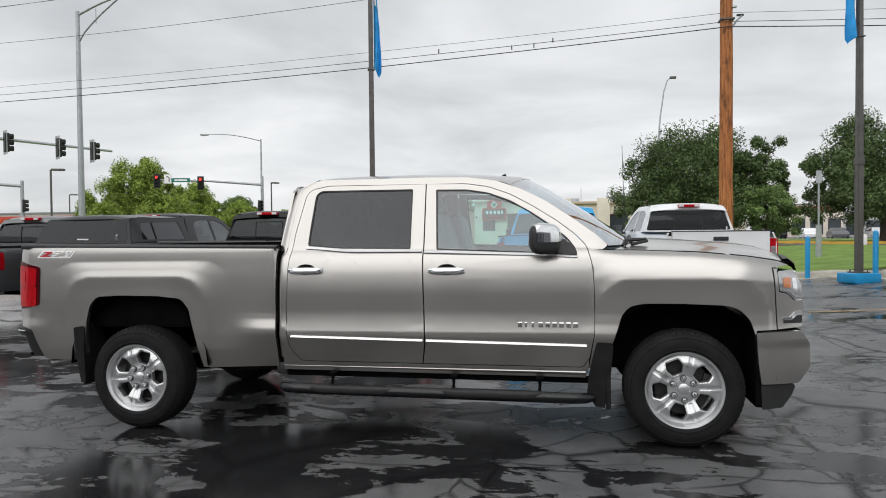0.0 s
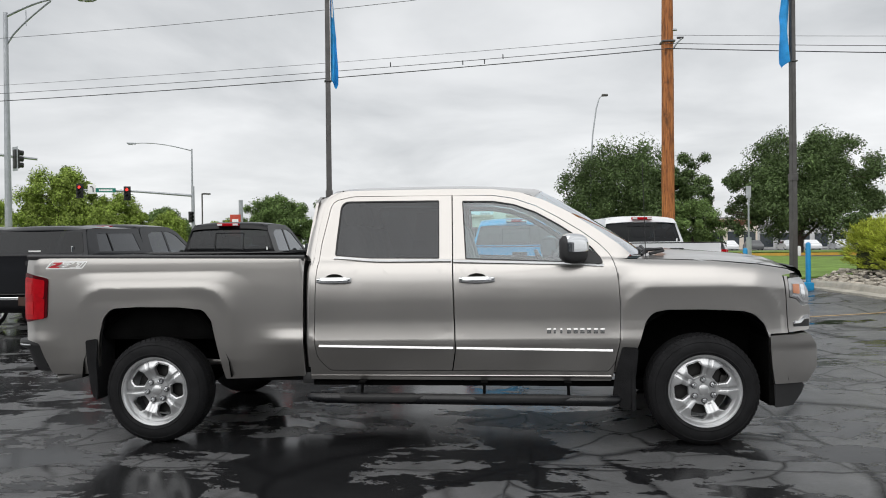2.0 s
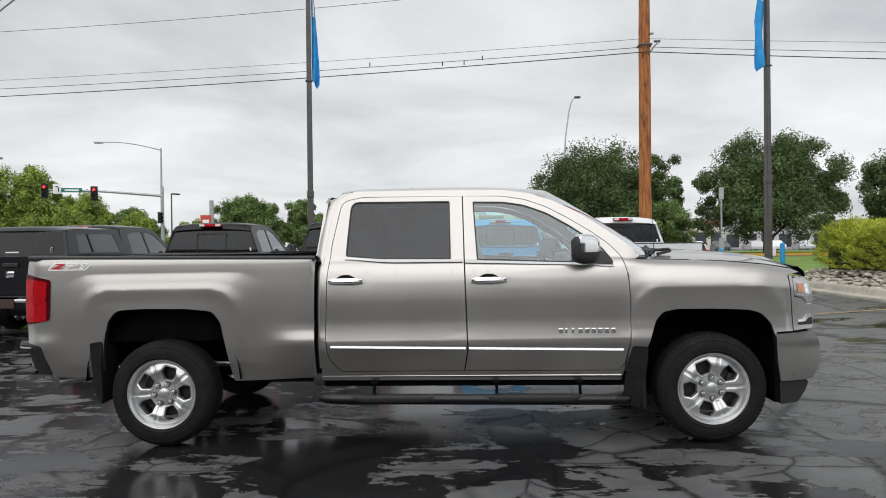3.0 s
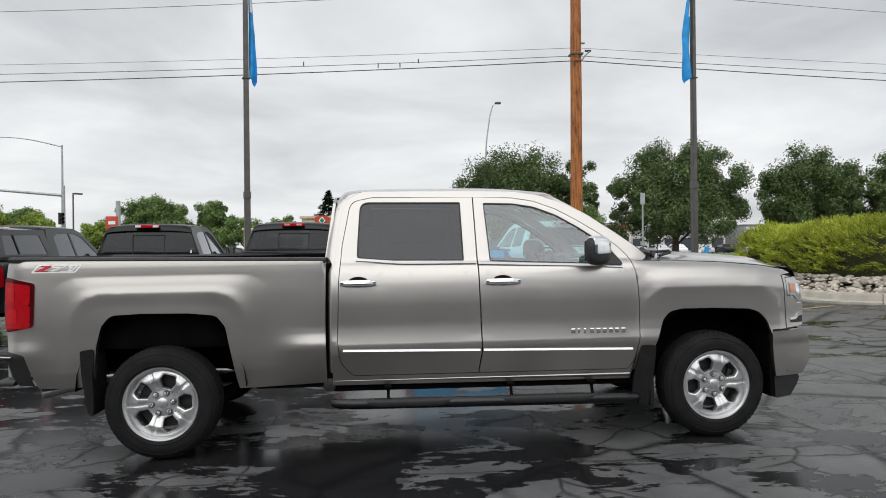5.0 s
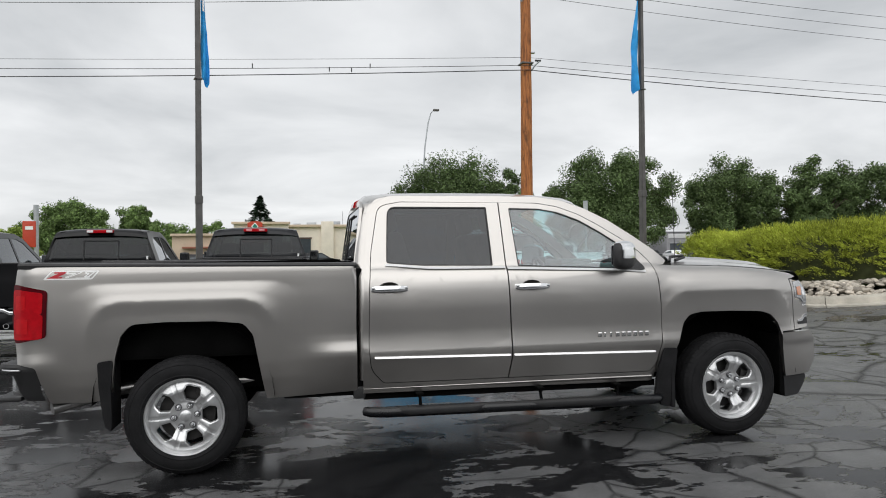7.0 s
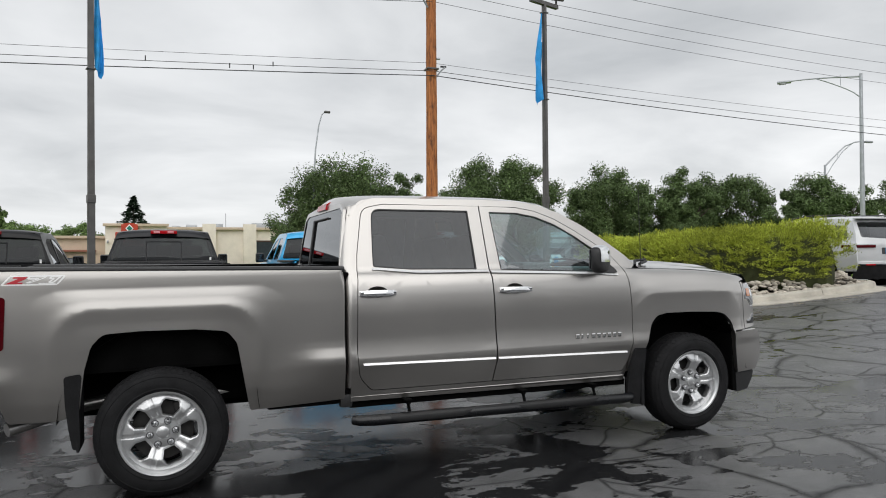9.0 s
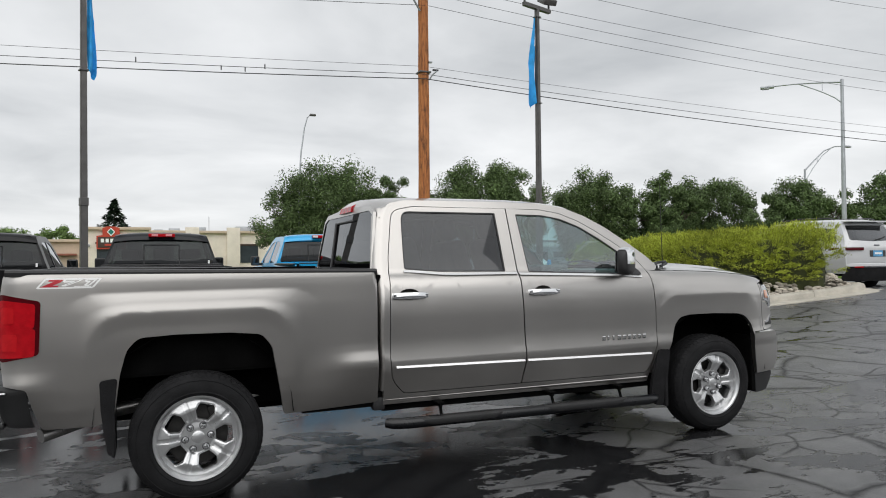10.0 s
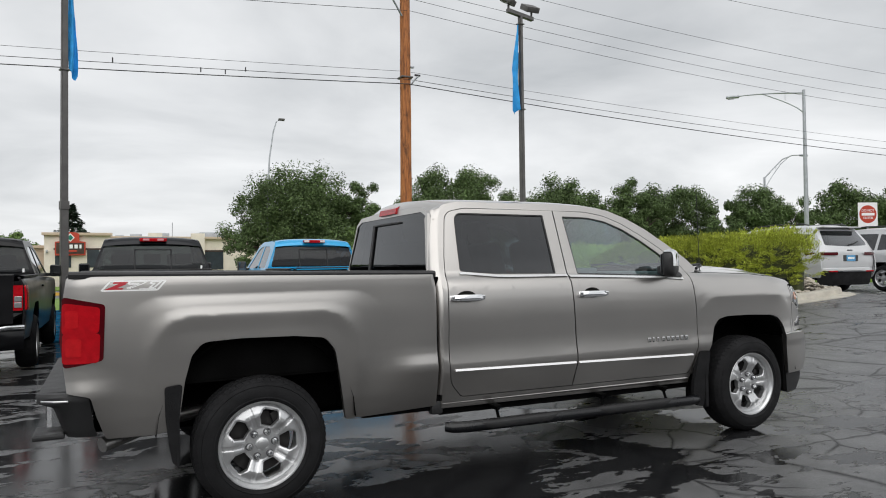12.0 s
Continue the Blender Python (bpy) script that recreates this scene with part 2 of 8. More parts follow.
# body paint darkened to hold the shade of the handle recess
HANDLE_CUP = car_paint("handle_recess_shade_paint", (0.10, 0.096, 0.09), 0.6, 0.45, 0.2)
CHROME = plain("chrome", (0.82, 0.83, 0.84), 0.07, 1.0, 0.04)
ALLOY = plain("machined_alloy", (0.66, 0.665, 0.67), 0.31, 0.82, 0.05, 12)
# darker copy of the alloy, for the shade in the nut pockets
ALLOY_DARK = plain("shaded_alloy_pocket", (0.10, 0.10, 0.105), 0.45, 0.5, 0.1)
RUBBER = plain("tyre_rubber", (0.011, 0.011, 0.012), 0.78, 0.0, 0.3, 9, 0.35, 160, spec=0.25)
BLACK_PLASTIC = plain("black_plastic", (0.020, 0.020, 0.021), 0.5, 0.0, 0.2, 8, 0.15, 300)
GLOSS_BLACK = plain("gloss_black_step", (0.006, 0.0065, 0.008), 0.28, 0.0, 0.2, 8)
GREY_PLASTIC = plain("grey_plastic", (0.055, 0.056, 0.058), 0.55, 0.0, 0.2, 8)
# black parts set darker still: the shade of arches and underbody is in the colour
UNDERSIDE = plain("underbody_black_with_shade", (0.004, 0.004, 0.004), 0.95, 0.0, 0.3, spec=0.05)
INTERIOR = plain("interior_trim", (0.12, 0.12, 0.117), 0.7, 0.0, 0.15, 10)
SEAT = plain("seat_leather", (0.20, 0.197, 0.19), 0.55, 0.0, 0.15, 10)
CLEAR_GLASS = glass("clear_tinted_glass", (0.65, 0.90, 0.91), 0.085, 0.0, 2.0)
DARK_GLASS = glass("privacy_glass", (0.085, 0.092, 0.10), 0.008, 0.0, 2.4)
MID_GLASS = glass("smoked_glass", (0.055, 0.058, 0.062), -0.015)
TOPPER_GLASS = glass("topper_glass", (0.03, 0.032, 0.035), -0.025)
REAR_GLASS = glass("dark_rear_glass", (0.04, 0.042, 0.045), -0.042, 0.0, 4.0)
RED_LENS = plain("red_lens", (0.43, 0.006, 0.012), 0.10, 0.0, 0.25, 20, 0, coat=0.3, spec=0.2)
DARK_LENS = plain("dark_red_lens", (0.075, 0.002, 0.005), 0.12, 0.0, 0.15, 20, 0, coat=0.3, spec=0.2)
LAMP_WHITE = plain("frosted_lamp_lens", (0.80, 0.80, 0.80), 0.3, 0.0, 0.06)
LAMP_PINK = plain("pale_red_lens", (0.72, 0.32, 0.34), 0.25, 0.0, 0.1)
BRIGHT_LENS = plain("bright_red_lens", (0.50, 0.010, 0.015), 0.15, 0.0, 0.15, 30, 0, coat=0.3, spec=0.2)
AMBER_LENS = plain("amber_lens", (0.62, 0.23, 0.10), 0.15, 0.0, 0.1, 20, 0, coat=1.0)
CLEAR_LENS = plain("clear_lamp_lens", (0.46, 0.465, 0.47), 0.12, 0.6, 0.12, 25, 0, coat=1.0)
BADGE_METAL = plain("badge_chrome", (0.62, 0.62, 0.61), 0.22, 1.0, 0.04)
BADGE = plain("satin_chrome", (0.88, 0.88, 0.88), 0.34, 0.45, 0.04)
WHITE_MARK = plain("white_marking", (0.92, 0.92, 0.91), 0.4, 0.0, 0.05)
RED_MARK = plain("red_marking", (0.48, 0.018, 0.03), 0.4, 0.0, 0.08)
ASPHALT = asphalt_material("wet_cracked_asphalt", 1.0)
ROAD = plain("road_asphalt", (0.085, 0.086, 0.09), 0.55, 0.0, 0.2, 0.8)
CONCRETE = plain("kerb_concrete", (0.47, 0.44, 0.38), 0.8, 0.0, 0.25, 3.0, 0.4, 60)
YELLOW_PAINT = plain("yellow_kerb_paint", (0.62, 0.36, 0.05), 0.6, 0.0, 0.15, 2)
GRASS = plain("lawn_ground", (0.15, 0.25, 0.035), 0.8, 0.0, 0.35, 1.5, 0.6, 60)
BLUE_STEEL = plain("blue_painted_steel", (0.015, 0.30, 0.62), 0.4, 0.0, 0.1, 5)
POLE_STEEL = plain("bronze_pole_steel", (0.115, 0.110, 0.106), 0.5, 0.3, 0.2, 5)
GALV = plain("galvanised_steel", (0.42, 0.44, 0.46), 0.45, 0.6, 0.12, 6)
POLE_WOOD = wood_pole_material("creosoted_pole_wood")
CABLE = plain("cable_black", (0.03, 0.03, 0.032), 0.6)
FLAG_BLUE = plain("blue_banner_cloth", (0.025, 0.33, 0.74), 0.75, 0.0, 0.25, 4)
BARK = plain("bark", (0.075, 0.055, 0.042), 0.9, 0.0, 0.35, 4, 0.6, 30)
LEAF_DARK = leaf_material("ash_leaves", (0.094, 0.142, 0.050), 0.50)
LEAF_LIGHT = leaf_material("light_green_leaves", (0.27, 0.36, 0.07))
LEAF_MID = leaf_material("mid_green_leaves", (0.15, 0.23, 0.07))
LEAF_FIR = leaf_material("fir_needles", (0.018, 0.035, 0.018))
LEAF_HEDGE = leaf_material("juniper_sprays", (0.40, 0.455, 0.060), 0.55)
# inner twigs, coloured near-black to carry the shade deep in the hedge
HEDGE_CORE = plain("hedge_twigs_with_shade", (0.035, 0.042, 0.010), 0.9, 0.0, 0.4, 5, 0.6, 30)
STONE = plain("river_stone", (0.48, 0.45, 0.40), 0.75, 0.0, 0.35, 4, 0.3, 40)


def vary_pieces(m):
    """Each loose piece a little lighter or darker than the next."""
    n, l = m.node_tree.nodes, m.node_tree.links
    b = n["Principled BSDF"]
    geo, inf = n.new("ShaderNodeNewGeometry"), n.new("ShaderNodeObjectInfo")
    mix = n.new("ShaderNodeMath")
    mix.operation = 'FRACT'
    add = n.new("ShaderNodeMath")
    add.operation = 'ADD'
    l.new(geo.outputs["Random Per Island"], add.inputs[0])
    l.new(inf.outputs["Random"], add.inputs[1])
    l.new(add.outputs[0], mix.inputs[0])
    mul = n.new("ShaderNodeMix")
    mul.data_type, mul.blend_type = 'RGBA', 'MULTIPLY'
    mul.inputs["Factor"].default_value = 1.0
    src = b.inputs["Base Color"].links[0].from_socket
    l.new(src, mul.inputs["A"])
    l.new(ramp_node(n, l, mix.outputs[0], [(0.0, (0.50, 0.48, 0.45)), (0.5, (0.95, 0.92, 0.88)), (1.0, (1.35, 1.30, 1.25))]), mul.inputs["B"])
    l.new(mul.outputs["Result"], b.inputs["Base Color"])


vary_pieces(STONE)
STUCCO = plain("tan_stucco", (0.58, 0.46, 0.35), 0.85, 0.0, 0.1, 1.2)
STUCCO_LIGHT = plain("cream_stucco", (0.80, 0.72, 0.62), 0.85, 0.0, 0.1, 1.2)
BRICK_RED = plain("red_brick_far", (0.30, 0.12, 0.08), 0.85, 0.0, 0.15, 2)
WHITE_WALL = plain("white_wall_panel", (0.62, 0.62, 0.62), 0.7, 0.0, 0.08, 1)
GREY_WALL = plain("grey_wall_panel", (0.28, 0.28, 0.29), 0.7, 0.0, 0.1, 1)
SIGN_RED = plain("sign_red", (0.50, 0.05, 0.02), 0.5, 0.0, 0.1, 3)
SIGN_DARK = plain("sign_dark_brown", (0.06, 0.03, 0.02), 0.6, 0.0, 0.2, 3)
SIGN_GREEN = plain("street_sign_green", (0.01, 0.19, 0.14), 0.5, 0.0, 0.08, 3)
SIGNAL_YELLOW = plain("signal_housing_black", (0.018, 0.018, 0.018), 0.5)
WINDOW_FAR = plain("far_window_glass", (0.05, 0.06, 0.07), 0.12, 0.0, 0.2, 2)
LAMP_RED = plain("lit_red_signal", (1.0, 0.04, 0.03), 0.4, 0.0, 0.02, 5, emit=1.6)
PLATE_BLUE = plain("number_plate_blue", (0.12, 0.38, 0.66), 0.4, 0.0, 0.1, 8)
LINE_PAINT = plain("worn_lot_line_paint", (0.42, 0.28, 0.13), 0.6, 0.0, 0.4, 9)

# ---------------------------------------------------------------- building helpers
def mesh_from(name, verts, faces, mat=None, smooth=False):
    me = bpy.data.meshes.new(name)
    me.from_pydata([tuple(v) for v in verts], [], faces)
    if smooth:
        me.polygons.foreach_set("use_smooth", [True] * len(me.polygons))
    if mat:
        me.materials.append(mat)
    me.update()
    return me


def obj(name, me, parent=None, label=""):
    ob = new(name, me)
    if parent:
        ob.parent = parent
    if label:
        ob["label"] = label
    return ob


def part(name, bm, material, parent, label="", smooth=False):
    me = bpy.data.meshes.new(name)
    bm.normal_update()
    bm.to_mesh(me)
    bm.free()
    if smooth:
        me.polygons.foreach_set("use_smooth", [True] * len(me.polygons))
        me.set_sharp_from_angle(angle=radians(38))
    me.materials.append(material)
    return obj(name, me, parent, label)


def thing(name, m, label, category, group="", kind=""):
    e = new(name)
    e.matrix_world = m
    e.empty_display_size = 0.3
    return tagged(e, label, category, group, kind)


def box(bm, c, s, m=None, bevel=0.0, seg=2):
    r = bmesh.ops.create_cube(bm, size=1.0)
    vs = r["verts"]
    bmesh.ops.scale(bm, vec=s, verts=vs)
    if bevel:
        es = list({e for v in vs for e in v.link_edges})
        out = bmesh.ops.bevel(bm, geom=es, offset=bevel, segments=seg, affect='EDGES', profile=0.6)
        vs = [v for v in {v for f in out["faces"] for v in f.verts} | {v for v in vs if v.is_valid}]
    bmesh.ops.translate(bm, vec=c, verts=vs)
    if m is not None:
        bmesh.ops.transform(bm, matrix=m, verts=vs)
    return vs


def cyl(bm, a, b, r1, r2=None, seg=12, caps=True):
    a, b = Vector(a), Vector(b)
    d = b - a
    r2 = r1 if r2 is None else r2
    q = Vector((0, 0, 1)).rotation_difference(d.normalized()).to_matrix().to_4x4()
    m = Matrix.Translation((a + b) / 2) @ q
    return bmesh.ops.create_cone(bm, cap_ends=caps, cap_tris=False, segments=seg, radius1=r1, radius2=r2, depth=d.length, matrix=m)["verts"]


def lathe(bm, profile, axis, seg=48, origin=(0, 0, 0)):
    """profile: rows of (radius, along); axis: 'x', 'y' or 'z'."""
    rings = []
    o = Vector(origin)
    for r, a in profile:
        ring = []
        for i in range(seg):
            t = 2 * math.pi * i / seg
            c, s = r * math.cos(t), r * math.sin(t)
            p = {'x': (a, c, s), 'y': (c, a, s), 'z': (c, s, a)}[axis]
            ring.append(bm.verts.new(o + Vector(p)))
        rings.append(ring)
    for p, q in zip(rings, rings[1:]):
        for i in range(seg):
            j = (i + 1) % seg
            bm.faces.new((p[i], p[j], q[j], q[i]))
    return rings


def tube(bm, pts, r, seg=8, closed=False):
    """A round bar along points; r: one radius or one each."""
    pts = [Vector(p) for p in pts]
    rs = [r] * len(pts) if isinstance(r, (int, float)) else r
    rings = []
    for i, p in enumerate(pts):
        d = (pts[min(i + 1, len(pts) - 1)] - pts[max(i - 1, 0)]).normalized()
        up = Vector((0, 0, 1)) if abs(d.z) < 0.9 else Vector((1, 0, 0))
        u = d.cross(up).normalized()
        v = u.cross(d)
        rings.append([bm.verts.new(p + rs[i] * (math.cos(2 * math.pi * k / seg) * u + math.sin(2 * math.pi * k / seg) * v)) for k in range(seg)])
    for a, b in zip(rings, rings[1:]):
        for k in range(seg):
            bm.faces.new((a[k], a[(k + 1) % seg], b[(k + 1) % seg], b[k]))
    bm.faces.new(rings[0][::-1])
    bm.faces.new(rings[-1])
    bmesh.ops.recalc_face_normals(bm, faces=bm.faces[:])


def fillet(points, n=6):
    """Rounds the corners of a closed outline of (u, v, radius)."""
    out = []
    k = len(points)
    for i, (u, v, *rest) in enumerate(points):
        r = rest[0] if rest else 0.0
        p, a, b = Vector((u, v)), Vector(points[i - 1][:2]), Vector(points[(i + 1) % k][:2])
        if r <= 0:
            out.append((u, v))
            continue
        da, db = (a - p), (b - p)
        ang = da.angle(db)
        t = min(r / max(math.tan(ang / 2), 0.05), da.length * 0.48, db.length * 0.48)
        s, e = p + da.normalized() * t, p + db.normalized() * t
        for j in range(n + 1):
            w = j / n
            q = (1 - w) ** 2 * s + 2 * w * (1 - w) * p + w * w * e
            out.append((q.x, q.y))
    return out


def grow(outline, d):
    """The outline moved outwards (d > 0) by about d metres."""
    pts = [Vector(p) for p in outline]
    area = sum(a.x * b.y - b.x * a.y for a, b in zip(pts, pts[1:] + pts[:1]))
    s = 1 if area > 0 else -1
    out = []
    for i, p in enumerate(pts):
        a, b = pts[i - 1], pts[(i + 1) % len(pts)]
        t = (b - a)
        if t.length < 1e-9:
            t = Vector((1, 0))
        t.normalize()
        out.append((p.x + s * d * t.y, p.y - s * d * t.x))
    return out


def panel(name, outline, fmap, material, parent, holes=(), step=0.05, thick=0.02, label="", flip=False, link=True):
    """A skin with the given outline and holes in (u, v), laid on the surface fmap(u, v, depth), with true surface normals and folded-in edges."""
    bm = bmesh.new()
    for loop in (outline, *holes):
        vs = [bm.verts.new((u, v, 0)) for u, v in loop]
        for a, b in zip(vs, vs[1:] + vs[:1]):
            bm.edges.new((a, b))
    bmesh.ops.triangle_fill(bm, use_beauty=True, use_dissolve=False, edges=bm.edges[:], normal=(0, 0, 1))
    for ax in (0, 1):
        cs = [v.co[ax] for v in bm.verts]
        lo, hi = min(cs), max(cs)
        no = (1, 0, 0) if ax == 0 else (0, 1, 0)
        for k in range(math.ceil(lo / step), math.floor(hi / step) + 1):
            co = [0, 0, 0]
            co[ax] = k * step + 1e-5
            bmesh.ops.bisect_plane(bm, geom=bm.verts[:] + bm.edges[:] + bm.faces[:], dist=1e-6, plane_co=co, plane_no=no)
    bm.verts.index_update()
    uv = [(v.co.x, v.co.y) for v in bm.verts]
    tris = [[v.index for v in f.verts] for f in bm.faces if f.calc_area() > 1e-10]
    rim = [(e.verts[0].index, e.verts[1].index) for e in bm.edges if e.is_boundary]
    bm.free()
    verts, norms = [], []
    d = 0.004
    for u, v in uv:
        p = Vector(fmap(u, v, 0))
        n = (Vector(fmap(u + d, v, 0)) - Vector(fmap(u - d, v, 0))).cross(Vector(fmap(u, v + d, 0)) - Vector(fmap(u, v - d, 0))).normalized()
        if flip:
            n = -n
        verts.append(p)
        norms.append(n)
    me_faces = []
    for t in tris:
        nn = Vector((0, 0, 0))
        for i in range(len(t)):
            nn += verts[t[i]].cross(verts[t[(i + 1) % len(t)]])
        me_faces.append(t if nn.dot(norms[t[0]]) > 0 else t[::-1])
    if thick:
        for a, b in rim:
            k = len(verts)
            verts += [verts[a], verts[b], Vector(fmap(*uv[b], thick)), Vector(fmap(*uv[a], thick))]
            norms += [Vector((0, 0, 0))] * 4
            me_faces.append((k, k + 1, k + 2, k + 3))
    me = mesh_from(name, verts, me_faces, material, True)
    me.normals_split_custom_set_from_vertices([tuple(n) for n in norms])
    if not link:
        return me
    return obj(name, me, parent, label)


def sheet(bm, rows):
    """A quad net through rows of points."""
    net = [[bm.verts.new(p) for p in r] for r in rows]
    for a, b in zip(net, net[1:]):
        for i in range(len(a) - 1):
            bm.faces.new((a[i], a[i + 1], b[i + 1], b[i]))
    return net


def extrude_poly(bm, outline, fa, fb):
    """A solid between two copies of an outline."""
    a = [bm.verts.new(fa(u, v)) for u, v in outline]
    b = [bm.verts.new(fb(u, v)) for u, v in outline]
    bm.faces.new(a)
    bm.faces.new(b[::-1])
    k = len(a)
    for i in range(k):
        bm.faces.new((a[i], b[i], b[(i + 1) % k], a[(i + 1) % k]))
    bmesh.ops.recalc_face_normals(bm, faces=bm.faces[:])


def smooth01(a, b, x):
    t = min(1.0, max(0.0, (x - a) / (b - a)))
    return t * t * (3 - 2 * t)


def rect_dist(x, z, cx, cz, hx, hz, r):
    qx, qz = abs(x - cx) - hx + r, abs(z - cz) - hz + r
    return math.hypot(max(qx, 0), max(qz, 0)) + min(max(qx, qz), 0) - r


def quad_part(name, rows, mat, parent, label="", smooth=True, ends=False):
    bm = bmesh.new()
    sheet(bm, rows)
    if ends:
        for r in (rows[0], rows[-1]):
            bm.faces.new([bm.verts.new(p) for p in r])
    bmesh.ops.recalc_face_normals(bm, faces=bm.faces[:])
    return part(name, bm, mat, parent, label, smooth)


def box_part(name, c, s, mat, parent, label="", bevel=0.01, m=None, seg=2):
    bm = bmesh.new()
    box(bm, c, s, m, bevel, seg)
    return part(name, bm, mat, parent, label, bevel > 0.015)

# ---------------------------------------------------------------- ground and lot
def ground_z(x, y=0.0):
    """The lot falls gently towards -x and climbs towards the planted island."""
    if x < 0:
        z = max(0.008 * x, -0.2)
    elif x < 5.5:
        z = 0.012 * x + 0.0042 * x * x
    else:
        z = 0.193 + 0.075 * (min(x, 11) - 5.5) - 0.07 * max(0.0, min(x, 13) - 11)
    return z


def axis_cuts(near, far, step_near, ratio=1.25):
    out, v, s = [], 0.0, step_near
    while v < far:
        out.append(v)
        if v >= near:
            s *= ratio
        v += s
    out.append(far)
    return out


def build_ground():
    xs = sorted({*[-v for v in axis_cuts(16, 2500, 0.5)], *axis_cuts(16, 2500, 0.5)})
    ys = sorted({*[-v for v in axis_cuts(10, 2500, 1.0)], *axis_cuts(20, 2500, 1.0)})
    bm = bmesh.new()
    sheet(bm, [[(x, y, ground_z(x, y) * (1.0 if y < 60 else 0.6)) for x in xs] for y in ys])
    bmesh.ops.recalc_face_normals(bm, faces=bm.faces[:])
    for f in bm.faces:
        f.smooth = True
    g = part("ground", bm, ASPHALT, None)
    if g.data.polygons[0].normal.z < 0:
        g.data.flip_normals()
    tagged(g, "wet dark cracked asphalt lot with shallow puddles", "ground", kind="structure")


def strip(name, xs, y0, y1, lift, mat, label, category, thick=0.0, ny=1):
    """A strip of ground between two lines y0(x), y1(x) that follows the slope."""
    bm = bmesh.new()
    rows = []
    for k in range(ny + 1):
        rows.append([(x, y0(x) + (y1(x) - y0(x)) * k / ny, ground_z(x) + lift) for x in xs])
    sheet(bm, rows)
    bmesh.ops.recalc_face_normals(bm, faces=bm.faces[:])
    if sum(f.normal.z for f in bm.faces) < 0:
        bmesh.ops.reverse_faces(bm, faces=bm.faces[:])
    if thick:
        r = bmesh.ops.extrude_face_region(bm, geom=bm.faces[:])
        bmesh.ops.translate(bm, vec=(0, 0, -thick), verts=[v for v in r["geom"] if isinstance(v, bmesh.types.BMVert)])
        bmesh.ops.recalc_face_normals(bm, faces=bm.faces[:])
    ob = part(name, bm, mat, None)
    return tagged(ob, label, category, kind="structure")


def kerb_along(path, parent, w=0.17, h=0.16, piece=2.4):
    """Cast concrete kerb in lengths with open joints between them."""
    pts = [Vector((x, y, 0)) for x, y in path]
    cum = [0.0]
    for a, b in zip(pts, pts[1:]):
        cum.append(cum[-1] + (b - a).length)

    def at(s):
        for i in range(len(pts) - 1):
            if s <= cum[i + 1] or i == len(pts) - 2:
                t = (s - cum[i]) / (cum[i + 1] - cum[i])
                return pts[i].lerp(pts[i + 1], t), (pts[i + 1] - pts[i]).normalized()
    n = max(1, round(cum[-1] / piece))
    for k in range(n):
        s0, s1 = cum[-1] * k / n + 0.006, cum[-1] * (k + 1) / n - 0.006
        bm = bmesh.new()
        prev = None
        m = max(2, int((s1 - s0) / 0.3))
        for j in range(m + 1):
            p, d = at(s0 + (s1 - s0) * j / m)
            side = Vector((-d.y, d.x, 0))
            z = ground_z(p.x)
            prof = [(-w - 0.30, -0.05), (-w - 0.30, 0.012), (-w * 0.55, 0.02), (-w * 0.42, h - 0.04), (-w * 0.30, h - 0.008), (-w * 0.1, h), (w * 0.5, h), (w * 0.5, -0.05)]
            ring = [bm.verts.new(p + side * a + Vector((0, 0, z + b + 0.006 * noise.noise((p.x * 3, p.y * 3, a))))) for a, b in prof]
            if prev:
                for i in range(len(ring)):
                    q = (i + 1) % len(ring)
                    bm.faces.new((prev[i], prev[q], ring[q], ring[i]))
            else:
                bm.faces.new(ring)
            prev = ring
        bm.faces.new(prev[::-1])
        bmesh.ops.recalc_face_normals(bm, faces=bm.faces[:])
        part("kerb_length", bm, CONCRETE, parent)


build_ground()
ISLAND = [(5.75, 13.3), (6.3, 12.2), (6.52, 11.0), (6.50, 8.5), (6.55, 7.2), (6.8, 6.4), (7.4, 5.95), (8.4, 5.82), (9.7, 5.70), (10.72, 5.74), (11.05, 6.06), (10.82, 6.8), (10.15, 8.0), (9.6, 9.6), (9.4, 13.3)]
EX = [-400, -150, -80, -40, -25, -15, -10, -5, 0, 2, 4, 5.5, 7, 9, 12, 14, 20, 40, 80, 150, 400]
EDGE = 13.45
strip("lawn", EX, lambda x: EDGE, lambda x: 30.5, 0.13, GRASS, "mown green lawn strip beside the road", "lawn", 0.3)
strip("road", EX, lambda x: 30.8, lambda x: 37.0, 0.05, ROAD, "grey asphalt road behind the lot", "road")
strip("road_median", EX, lambda x: 37.0, lambda x: 37.5, 0.20, YELLOW_PAINT, "yellow painted road median kerb", "median", 0.25)
strip("road_far", EX, lambda x: 37.5, lambda x: 46.0, 0.05, ROAD, "grey asphalt road beyond the median", "road")
strip("lawn_far", EX, lambda x: 46.2, lambda x: 56.0, 0.12, GRASS, "green verge across the road", "lawn", 0.3)


